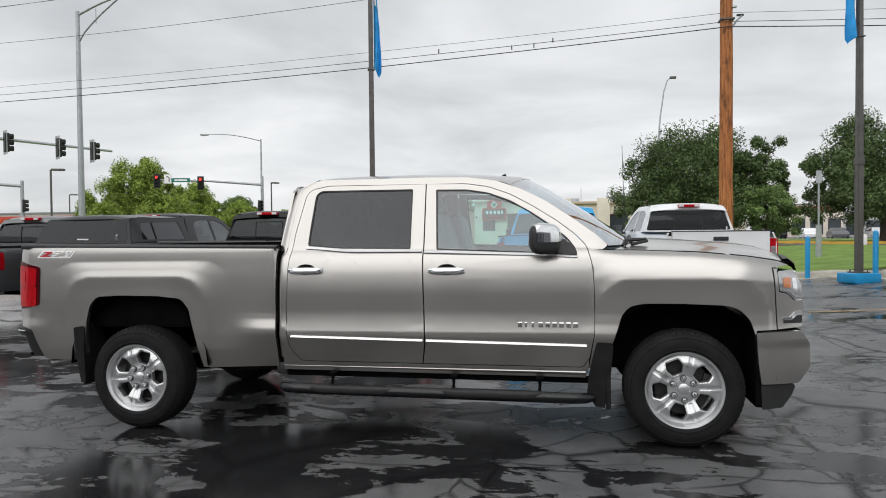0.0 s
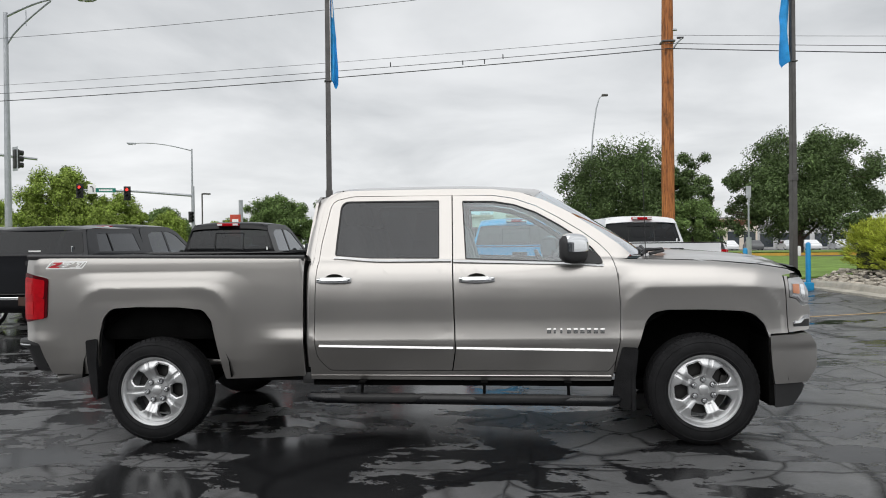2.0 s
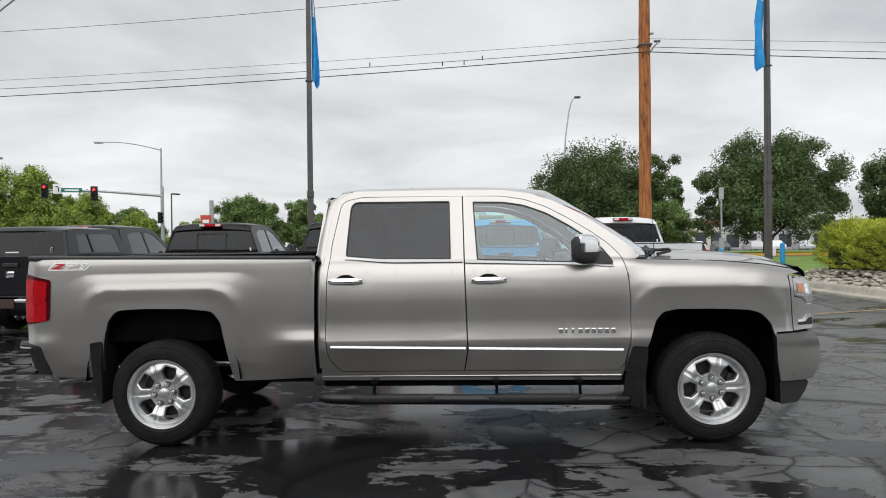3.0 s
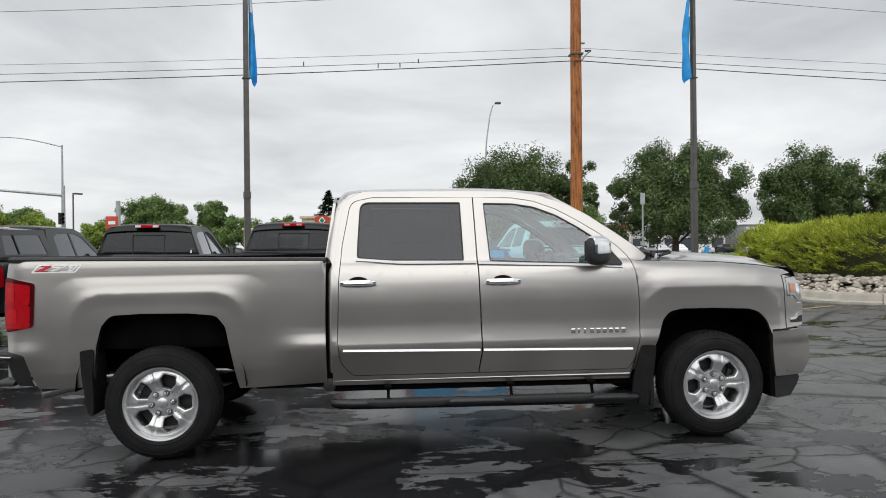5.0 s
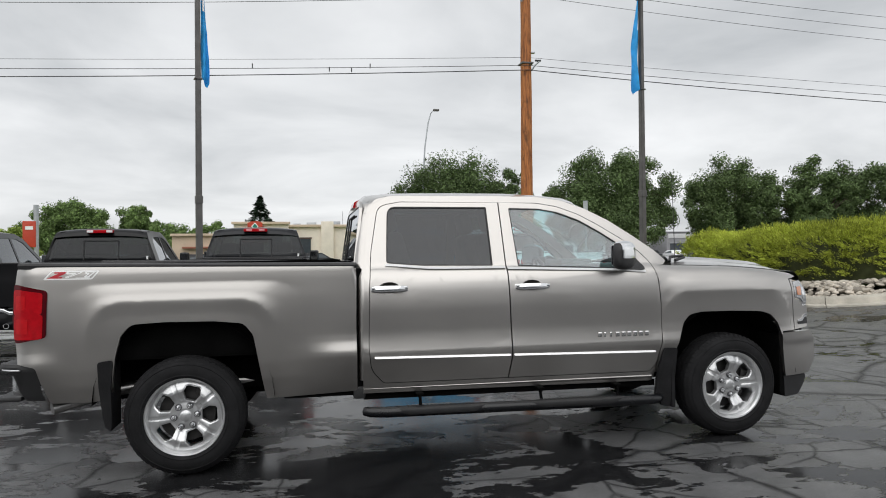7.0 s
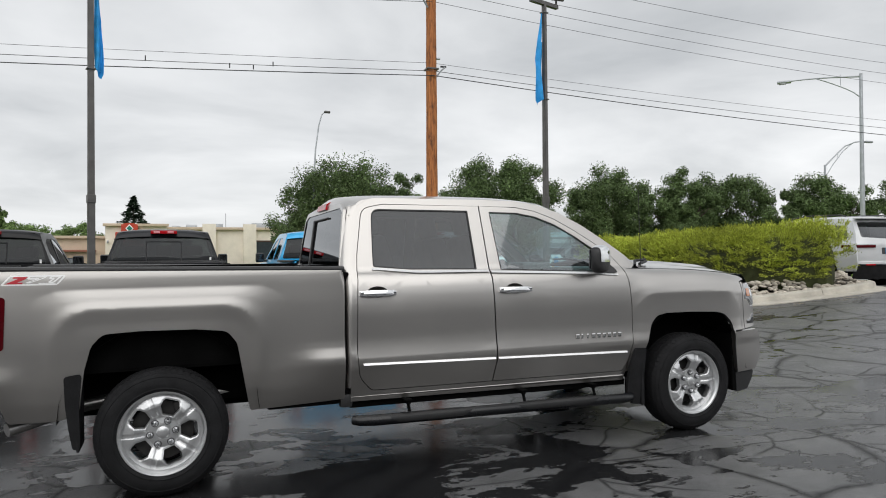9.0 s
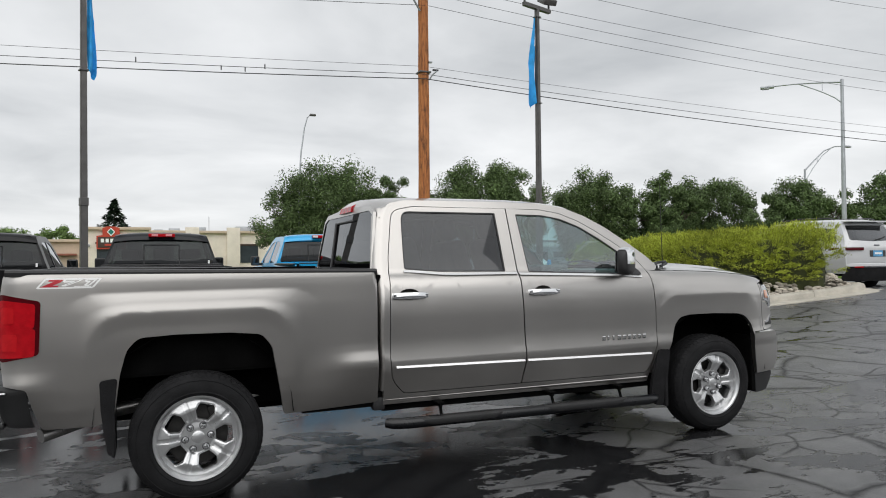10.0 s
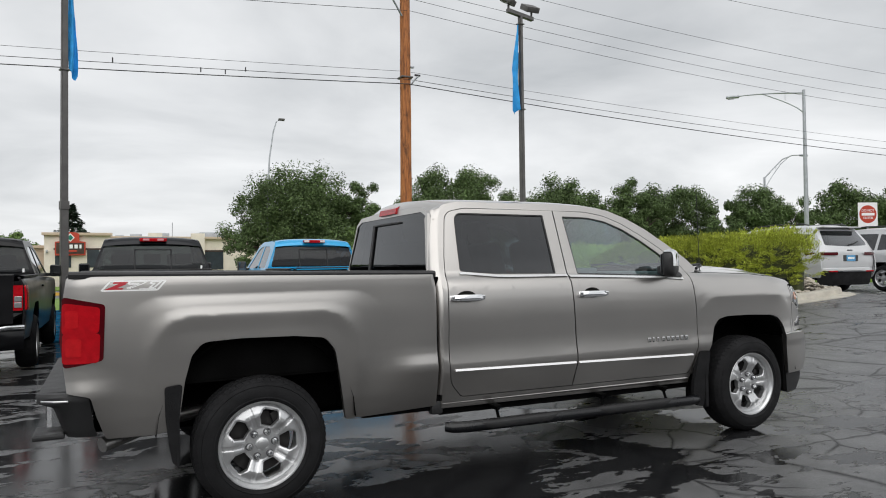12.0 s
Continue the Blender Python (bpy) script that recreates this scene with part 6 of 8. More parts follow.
    box_part("bed_front", (0, -0.035, 1.06), (1.70, 0.03, 0.54), paint, root, "", 0)
    rows = []
    for k in range(7):
        z = 0.73 + 0.62 * k / 6
        rows.append([(u, -1.985 - 0.012 * math.sin(math.pi * k / 6) - 0.015 * (k == 6), z) for u in (-0.835, -0.4, 0, 0.4, 0.835)])
    tg = quad_part("tailgate", rows, paint, root)
    box_part("tailgate_inner", (0, -1.955, 1.04), (1.67, 0.035, 0.60), BLACK_PLASTIC, tg, "", 0.005)
    box_part("tailgate_cap", (0, -1.965, 1.352), (1.68, 0.075, 0.022), BLACK_PLASTIC, tg, "", 0.008)
    box_part("tailgate_handle", (0, -2.012, 1.22), (0.26, 0.02, 0.07), BLACK_PLASTIC, tg, "", 0.012)
    box_part("tailgate_emblem", (0, -2.012, 1.07), (0.14, 0.012, 0.10), CHROME, tg, "plain chrome tailgate emblem", 0.02)
    rb = thing_part("rear_bumper", root)
    rows = []
    for i in range(13):
        s = -1 + i / 6
        yb = -2.16 + 0.16 * abs(s) ** 4
        rows.append([(0.96 * s, yb + 0.03, 0.655), (0.96 * s, yb + 0.006, 0.63), (0.96 * s, yb + 0.002, 0.55), (0.96 * s, yb + 0.012, 0.46), (0.95 * s, yb + 0.06, 0.40)])
    quad_part("bumper_face", rows, BLACK_PAINT, rb, "glossy black lower bumper")
    rows = []
    for i in range(25):
        s = -1 + i / 12
        yb = -2.165 + 0.16 * abs(s) ** 4
        up = 0.045 * smooth01(0.66, 0.78, abs(s))
        rows.append([(0.965 * s, yb + 0.05, 0.675 + up), (0.965 * s, yb + 0.006, 0.668 + up), (0.965 * s, yb, 0.655 + up), (0.965 * s, yb + 0.006, 0.622 + up), (0.965 * s, yb + 0.03, 0.612 + up)])
    quad_part("bumper_trim", rows, CHROME, rb, "chrome strip along the bumper top")
    for u in (-0.66, 0.66):
        bm = bmesh.new()
        tube(bm, [(u, -1.5, 0.47), (u, -2.14, 0.47), (u, -2.185, 0.468)], [0.036, 0.036, 0.040], 14)
        pipe = part("tail_pipe", bm, CHROME, rb, "dark chrome tail pipe", True)
        # near-black disc on the capped end, standing for the dark hollow inside
        bm = bmesh.new()
        cyl(bm, (u, -2.180, 0.468), (u, -2.1875, 0.468), 0.031, seg=14)
        part("pipe_mouth_shade", bm, UNDERSIDE, pipe)
    box_part("bumper_step", (0, -2.07, 0.71), (1.30, 0.14, 0.02), BLACK_PLASTIC, rb)
    box_part("number_plate", (0, -2.165, 0.60), (0.31, 0.01, 0.15), SIGN_DARK, rb)
    box_part("hitch", (0, -2.12, 0.47), (0.10, 0.12, 0.10), UNDERSIDE, root)
    bm = bmesh.new()
    for u in (-0.45, 0.45):
        box(bm, (u, 0.9, 0.50), (0.10, 5.4, 0.16))
    box(bm, (0, 1.2, 0.58), (1.7, 2.6, 0.12))
    cyl(bm, (-0.8, -0.61, 0.40), (0.8, -0.61, 0.40), 0.05)
    cyl(bm, (-0.8, 2.97, 0.40), (0.8, 2.97, 0.40), 0.05)
    box(bm, (0, 2.9, 0.75), (1.0, 1.4, 0.5))
    part("chassis", bm, UNDERSIDE, root)
    bm = bmesh.new()
    for sy, us in ((1.15, (-0.42, 0.42)), (0.35, (-0.5, 0.0, 0.5))):
        for u in us:
            box(bm, (u, sy, 1.12), (0.50, 0.16, 0.68), pose(0, 0, 0), 0.05)
            box(bm, (u, sy - 0.04, 1.56), (0.27, 0.10, 0.18), None, 0.04)
    box(bm, (0, 2.0, 1.15), (1.6, 0.35, 0.26), None, 0.05)
    part("cabin_seats", bm, INTERIOR, root)
    if cover == "tonneau":
        rows = [[(u, yy, 1.358 + 0.016 * (1 - (u / 0.9) ** 2)) for u in (-0.90, -0.45, 0, 0.45, 0.90)] for yy in (-1.95, -1.3, -0.66, -0.64, -0.02)]
        quad_part("tonneau_cover", rows, BLACK_PLASTIC, root, "black folding bed cover")
        for yy in (-1.3, -0.65):
            box_part("cover_hinge", (0, yy, 1.375), (1.7, 0.02, 0.012), BLACK_PLASTIC, root, "", 0.003)
        box_part("cover_lip", (0, -0.10, 1.372), (1.82, 0.16, 0.03), BLACK_PLASTIC, root, "", 0.01)
    if cover == "topper":
        tp = thing_part("bed_topper", root)
        tt = smooth_table([(1.30, 0.955), (1.36, 0.95), (1.78, 0.80), (1.9, 0.76)], 1.2, 2.0, 0.012)
        ol = fillet([(-1.97, 1.345, 0.01), (-1.80, 1.74, 0.05), (-1.72, 1.80, 0.06), (-0.06, 1.835, 0.03), (-0.03, 1.345, 0.0)], 4)
        wn = fillet([(-1.62, 1.41, 0.03), (-1.52, 1.72, 0.04), (-0.30, 1.745, 0.05), (-0.22, 1.41, 0.03)], 4)
        for sgn in (-1, 1):
            fl = sgn < 0
            panel("topper_side", ol, flank(tt, sgn, 0, 9, -9), paint, tp, [wn], step=0.2, thick=0.02, flip=fl)
            g = panel("topper_window", grow(wn, 0.006), flank(tt, sgn, -0.006, 9, -9), TOPPER_GLASS, tp, step=0.4, thick=0, flip=fl)
            bm = bmesh.new()
            for yy in (-1.18,):
                cyl(bm, flank(tt, sgn, 0.002, 9, -9)(yy, 1.42, 0), flank(tt, sgn, 0.002, 9, -9)(yy, 1.73, 0), 0.012, seg=6)
            part("window_bar", bm, BLACK_PLASTIC, tp)
        rows = []
        for yy, zc in ((-1.80, 1.775), (-1.74, 1.83), (-1.5, 1.86), (-0.8, 1.88), (-0.05, 1.87)):
            zr = 1.79 if yy < -1.7 else 1.815
            h = table_at(tt, zr)
            rows.append([(s * h, yy - 0.05 * (1 - s * s) * (yy < -1.6), zc - (zc - zr) * abs(s) ** 3) for s in [-1 + i / 6 for i in range(13)]])
        quad_part("topper_roof", rows, paint, tp)

        def back(u, z, d):
            return Vector((u, -1.985 + 0.40 * (z - 1.345) + d, z))
        ol = fillet([(-0.95, 1.345, 0), (-0.80, 1.775, 0.05), (0.80, 1.775, 0.05), (0.95, 1.345, 0)], 4)
        gw = fillet([(-0.86, 1.39, 0.03), (-0.75, 1.745, 0.04), (0.75, 1.745, 0.04), (0.86, 1.39, 0.03)], 4)
        panel("topper_frame", ol, back, paint, tp, [gw], step=0.3, thick=0.02)
        panel("topper_door_glass", grow(gw, 0.006), lambda u, z, d: back(u, z, -0.004), TOPPER_GLASS, tp, step=0.4, thick=0, label="dark glass lift door")
        box_part("maker_mark", back(0.0, 1.425, -0.010), (0.22, 0.003, 0.022), WHITE_MARK, tp, "", 0.0)
        box_part("door_latch", back(0.66, 1.45, -0.012), (0.035, 0.02, 0.10), CHROME, tp, "chrome latch", 0.008)
    return root


parked_pickup(-11.75, 7.1, 0, GREY_PAINT, "mid grey pickup parked nose-out beside a pickup with a topper")
parked_pickup(-9.15, 7.25, 0, CHARCOAL_PAINT, "charcoal pickup with a dark hard topper over its bed", "topper")
parked_pickup(-6.62, 7.35, 0, BLACK_PAINT, "black pickup with smoked rear glass and a chrome-topped bumper")
parked_pickup(-4.02, 7.50, 0, CHARCOAL_PAINT, "dark grey pickup with a folding bed cover", "tonneau", False)
parked_pickup(-1.02, 8.55, 0, BLUE_PAINT, "bright blue pickup with smoked rear glass")
parked_pickup(1.65, 9.30, 6.5, WHITE_PAINT, "white pickup with smoked rear glass", "", True)


def parked_suv(x, y, yaw, label):
    """A three-row SUV; origin on the ground under the middle of its tail, nose along +y."""
    root = thing("suv", pose(x, y, ground_z(x) + 0.02, 0, 0, yaw), label, "suv", "white suvs behind the hedge")
    low = fillet([(0.06, 1.10, 0.05), (0.02, 0.85, 0.05), (0.0, 0.62, 0.03), (0.10, 0.42, 0.03), (0.62, 0.42), (0.68, 0.70, 0.15), (0.85, 0.83, 0.1), (1.30, 0.83, 0.1), (1.48, 0.70, 0.15), (1.54, 0.40), (3.66, 0.40), (3.72, 0.70, 0.15), (3.9, 0.83, 0.1), (4.35, 0.83, 0.1), (4.5, 0.70, 0.15), (4.55, 0.42),
                  (5.1, 0.45, 0.1), (5.18, 0.80, 0.1), (5.0, 1.0, 0.1), (3.75, 1.12, 0.2), (2.0, 1.125)], 4)
    up = fillet([(0.06, 1.09), (0.16, 1.35, 0.1), (0.38, 1.68, 0.1), (0.60, 1.74, 0.1), (1.8, 1.79, 0.3), (2.6, 1.76, 0.3), (3.0, 1.62, 0.2), (3.78, 1.11)], 4)
    wins = [fillet([(0.34, 1.22, 0.05), (0.52, 1.55, 0.05), (1.28, 1.63, 0.02), (1.30, 1.17, 0.03)], 3), fillet([(1.38, 1.17, 0.03), (1.36, 1.64, 0.02), (2.18, 1.66, 0.02), (2.22, 1.16, 0.03)], 3), fillet([(2.30, 1.16, 0.03), (2.27, 1.66, 0.02), (2.62, 1.63, 0.1), (2.9, 1.52, 0.1), (3.42, 1.17, 0.03)], 3)]
    for sgn in (-1, 1):
        fl = sgn < 0
        on = flank(SUV_TABLE, sgn, 0, 4.2, 0.25, 0.18)
        panel("body_side", low, on, SILVER_PAINT, root, step=0.12, thick=0.03, flip=fl)
        cs = panel("cab_side", up, on, SILVER_PAINT, root, wins, step=0.12, thick=0.02, flip=fl)
        for w in wins:
            panel("side_window", grow(w, 0.006), flank(SUV_TABLE, sgn, -0.008, 4.2, 0.25, 0.18), DARK_GLASS, cs, step=0.3, thick=0, flip=fl)
        for hub in (1.08, 4.12):
            turn_wheel(root, sgn * 0.86, hub, 0.375, 0.96)
            quad_part("wheel_housing", [[(sgn * 0.93, hub + 0.46 * math.cos(math.pi * k / 10), 0.40 + 0.45 * math.sin(math.pi * k / 10)), (sgn * 0.5, hub + 0.46 * math.cos(math.pi * k / 10), 0.40 + 0.45 * math.sin(math.pi * k / 10))] for k in range(11)], UNDERSIDE, root)
        bm = bmesh.new()
        tube(bm, [(sgn * 0.66, 0.62, 1.80), (sgn * 0.665, 0.8, 1.845), (sgn * 0.68, 1.8, 1.87), (sgn * 0.66, 2.4, 1.835), (sgn * 0.65, 2.5, 1.80)], 0.018, 6)
        part("roof_rail", bm, GREY_PLASTIC, root)
        # slim tail lamp running onto the flank
        rows = []
        for xx, yy in ((0.45, -0.052), (0.70, -0.035), (0.86, 0.005), (0.935, 0.08), (0.957, 0.30), (0.962, 0.50)):
            rows.append([(sgn * xx, yy - 0.012, 1.00), (sgn * (xx + 0.006), yy - 0.016, 1.04), (sgn * xx, yy - 0.010, 1.075)])
        quad_part("tail_lamp", rows, DARK_LENS, root, "slim dark red tail lamp")
        box_part("reflector", (sgn * 0.62, -0.075, 0.585), (0.28, 0.02, 0.035), RED_LENS, root, "", 0.008)
        box_part("door_mirror", (sgn * 1.02, 3.28, 1.20), (0.22, 0.12, 0.17), SILVER_PAINT, root, "", 0.04)
    rows = []
    for yy, zc, zr in ((0.36, 1.705, 1.665), (0.60, 1.80, 1.735), (1.2, 1.83, 1.765), (1.9, 1.84, 1.785), (2.5, 1.80, 1.755), (2.75, 1.75, 1.70)):
        h = table_at(SUV_TABLE, zr)
        rows.append([(s * h, yy - 0.06 * (1 - s * s) * (yy < 0.7), zc - (zc - zr) * abs(s) ** 3) for s in [-1 + i / 6 for i in range(13)]])
    quad_part("roof", rows, SILVER_PAINT, root)
    box_part("roof_spoiler", (0, 0.30, 1.735), (1.30, 0.26, 0.035), SILVER_PAINT, root, "", 0.012)
    g = quad_part("windscreen", [[(s * (table_at(SUV_TABLE, z) - 0.01), yy + 0.15 * (1 - s * s), z + 0.05 * (1 - s * s)) for s in [-1 + i / 6 for i in range(13)]] for yy, z in ((2.75, 1.70), (3.25, 1.42), (3.78, 1.11))], CLEAR_GLASS, root)
    quad_part("hood", [[(s * (0.90 - 0.15 * max(0, yy - 4.2) ** 2), yy + 0.1 * (1 - s * s), z - 0.04 * s * s) for s in [-1 + i / 6 for i in range(13)]] for yy, z in ((3.70, 1.14), (4.2, 1.12), (4.8, 1.05), (5.12, 0.88))], SILVER_PAINT, root)
    box_part("front_fascia", (0, 5.06, 0.66), (1.66, 0.12, 0.46), BLACK_PLASTIC, root, "", 0.04)
    # tail: lift gate, glass, plate, bumper

    def gate(u, z, d):
        y = float(np.interp(z, [0.55, 0.80, 1.08, 1.35, 1.70], [-0.01, -0.045, -0.035, 0.10, 0.36]))
        return Vector((u, y + 0.12 * (u / 0.95) ** 4 + d, z))
    ol = fillet([(-0.90, 0.66, 0.05), (-0.93, 1.05, 0.1), (-0.80, 1.40, 0.1), (-0.68, 1.70, 0.05), (0.68, 1.70, 0.05), (0.80, 1.40, 0.1), (0.93, 1.05, 0.1), (0.90, 0.66, 0.05)], 4)
    gw = fillet([(-0.74, 1.26, 0.06), (-0.62, 1.64, 0.05), (0.62, 1.64, 0.05), (0.74, 1.26, 0.06), (0.0, 1.225, 0.3)], 4)
    lg = panel("lift_gate", ol, gate, SILVER_PAINT, root, [gw], step=0.08, thick=0.02)
    panel("rear_window", grow(gw, 0.006), lambda u, z, d: gate(u, z, 0.006), DARK_GLASS, lg, step=0.2, thick=0, label="dark rear window")
    bm = bmesh.new()
    tube(bm, [gate(0.05, 1.27, -0.015), gate(0.25, 1.31, -0.02), gate(0.42, 1.36, -0.015)], 0.012, 6)
    part("wiper", bm, BLACK_PLASTIC, lg)
    box_part("plate_recess", gate(0, 0.92, -0.004), (0.50, 0.012, 0.16), GREY_PLASTIC, lg, "", 0.01)
    pl = box_part("number_plate", gate(0, 0.92, -0.014), (0.30, 0.008, 0.15), PLATE_BLUE, lg, "pale blue number plate with plain bars", 0.002)
    box_part("plate_bar", gate(0, 0.925, -0.020), (0.22, 0.003, 0.05), WHITE_MARK, pl, "", 0)
    box_part("gate_emblem", gate(0, 1.13, -0.012), (0.18, 0.008, 0.035), CHROME, lg, "", 0.005)
    rows = []
    for i in range(13):
        s = -1 + i / 6
        yb = -0.09 + 0.20 * abs(s) ** 4
        rows.append([(0.95 * s, yb + 0.04, 0.68), (0.95 * s, yb, 0.655), (0.95 * s, yb - 0.004, 0.60)])
    bp = quad_part("bumper_cover", rows, SILVER_PAINT, root)
    rows = [[(p[0], p[1] + 0.006, p[2] - 0.02 + 0.0) for p in ((0.93 * s, -0.075 + 0.20 * abs(s) ** 4, 0.625), (0.93 * s, -0.07 + 0.20 * abs(s) ** 4, 0.43), (0.93 * s, 0.0 + 0.20 * abs(s) ** 4, 0.25))] for s in [-1 + i / 6 for i in range(13)]]
    quad_part("lower_bumper", rows, RUBBER, root, "matt black lower bumper")
    rows = [[(0.60 * s, -0.098 + 0.20 * abs(0.63 * s) ** 4, 0.575), (0.60 * s, -0.098 + 0.20 * abs(0.63 * s) ** 4, 0.605)] for s in [-1 + i / 5 for i in range(11)]]
    quad_part("bumper_strip", rows, CHROME, root, "thin chrome bumper strip")
    box_part("underbody", (0, 2.5, 0.45), (1.5, 4.6, 0.2), UNDERSIDE, root, "", 0)
    box_part("cabin_seats", (0, 2.0, 0.95), (1.3, 2.4, 0.5), INTERIOR, root, "", 0.1)
    return root


parked_suv(12.60, 6.75, -6, "pearl white suv parked tail-out beyond the hedge")
parked_suv(15.80, 6.20, -6, "pearl white suv parked beside a matching suv")

# ---------------------------------------------------------------- poles, wires, signals
def flood_pole(x, y, label, flag_side, yaw, flag_w=1.0):
    """Square steel lot lamp pole on a blue base, with two floodlights on a T arm and a furled banner."""
    z0 = ground_z(x)
    root = thing("lot_lamp_pole", pose(x, y, z0, 0, 0, yaw), label, "lamp pole", "blue-based lot lamp poles")
    box_part("concrete_base", (0, 0, 0.10), (0.62, 0.62, 0.22), BLUE_STEEL, root, "blue painted base", 0.03)
    box_part("base_plate", (0, 0, 0.225), (0.32, 0.32, 0.03), POLE_STEEL, root, "", 0.005)
    for a in (-0.12, 0.12):
        for b in (-0.12, 0.12):
            bm = bmesh.new()
            cyl(bm, (a, b, 0.23), (a, b, 0.29), 0.016, seg=6)
            part("anchor_bolt", bm, POLE_STEEL, root)
    bm = bmesh.new()
    sec = []
    for z, w in ((0.23, 0.069), (2.65, 0.069), (2.66, 0.064), (8.05, 0.052)):
        sec.append([bm.verts.new((sx * w, sy * w, z)) for sx, sy in ((-1, -1), (1, -1), (1, 1), (-1, 1))])
    for a, b in zip(sec, sec[1:]):
        for i in range(4):
            bm.faces.new((a[i], a[(i + 1) % 4], b[(i + 1) % 4], b[i]))
    bm.faces.new(sec[-1])
    bmesh.ops.bevel(bm, geom=[e for e in bm.edges if abs(e.verts[0].co.z - e.verts[1].co.z) > 0.1], offset=0.010, segments=2, affect='EDGES')
    bmesh.ops.recalc_face_normals(bm, faces=bm.faces[:])
    part("pole", bm, POLE_STEEL, root, "dark bronze square steel pole")
    box_part("pole_joint", (0, 0, 2.70), (0.160, 0.160, 0.17), POLE_STEEL, root, "", 0.008)
    box_part("service_box", (0.10, -0.02, 0.95), (0.09, 0.14, 0.24), WHITE_MARK, root, "small white service box", 0.03)
    box_part("cross_arm", (0, 0, 8.08), (1.06, 0.11, 0.11), POLE_STEEL, root, "", 0.012)
    for s in (-1, 1):
        fl = thing_part("floodlight", root)
        bm = bmesh.new()
        cyl(bm, (s * 0.49, 0, 8.10), (s * 0.49, 0, 8.30), 0.03, seg=8)
        part("lamp_yoke", bm, POLE_STEEL, fl)
        box_part("lamp_body", (0, 0, 0), (0.40, 0.46, 0.16), POLE_STEEL, fl, "", 0.03, pose(s * 0.50, 0.06, 8.40, 30, 0, s * -20))
    # furled banner on its two stubs
    bm = bmesh.new()
    rows = []
    for k in range(25):
        t = k / 24
        z = 7.78 - 2.34 * t
        w = flag_w * (0.03 + 0.24 * min(1.0, t / 0.5) ** 1.3 + 0.03 * math.sin(9 * t))
        if k == 24:
            w *= 0.75
        rows.append([(flag_side * (0.075 + w * u), 0.06 * math.sin(u * 7 + 3 * t) * (0.5 + 0.5 * t) + 0.02 * math.sin(11 * t + u * 3), z - 0.16 * u * t + 0.02 * math.sin(5 * u)) for u in [i / 8 for i in range(9)]])
    sheet(bm, rows)
    part("banner", bm, FLAG_BLUE, root, "limp blue banner with white marks", True)
    bm = bmesh.new()
    rows2 = []
    for k in range(3, 9):
        r = rows[k]
        rows2.append([(p[0], p[1] - 0.012, p[2]) for p in r[2:6]])
    sheet(bm, rows2)
    part("banner_mark", bm, WHITE_MARK, root)
    for z in (7.82, 5.45):
        box_part("banner_clamp", (0, 0, z), (0.17, 0.17, 0.03), POLE_STEEL, root, "", 0.005)
    return root


flood_pole(5.60, 11.35, "dark steel lot lamp pole with a limp blue banner", -1, 18)
flood_pole(-5.50, 10.95, "dark steel lot lamp pole with a furled blue banner", 1, 18, 0.6)


def bollard(x, y, h):
    root = thing("bollard", pose(x, y, ground_z(x)), "blue painted steel bollard beside a lamp pole", "bollard", "blue bollards")
    bm = bmesh.new()
    lathe(bm, [(0.0, 0.0), (0.058, 0.0), (0.058, h - 0.05), (0.05, h - 0.02), (0.03, h), (0.0, h + 0.006)], 'z', 16)
    part("post", bm, BLUE_STEEL, root, "", True)


def ribbed_guard(x, y):
    """A square blue guard of stacked ribs round a pole foot."""
    root = thing("pole_guard", pose(x, y, ground_z(x), 0, 0, 10), "blue ribbed plastic guard round a lamp pole foot", "pole guard")
    for k in range(11):
        for c, sz in (((0, -0.34), (0.72, 0.03)), ((0, 0.34), (0.72, 0.03)), ((-0.345, 0), (0.03, 0.65)), ((0.345, 0), (0.03, 0.65))):
            box_part("rib", (c[0], c[1], 0.035 + 0.052 * k), (sz[0], sz[1], 0.044), BLUE_STEEL, root, "", 0.008)


ribbed_guard(-5.50, 10.95)
bollard(6.02, 11.55, 1.12)
bollard(5.05, 13.0, 1.05)
bollard(-5.05, 10.75, 0.95)
bollard(-6.0, 11.2, 1.0)


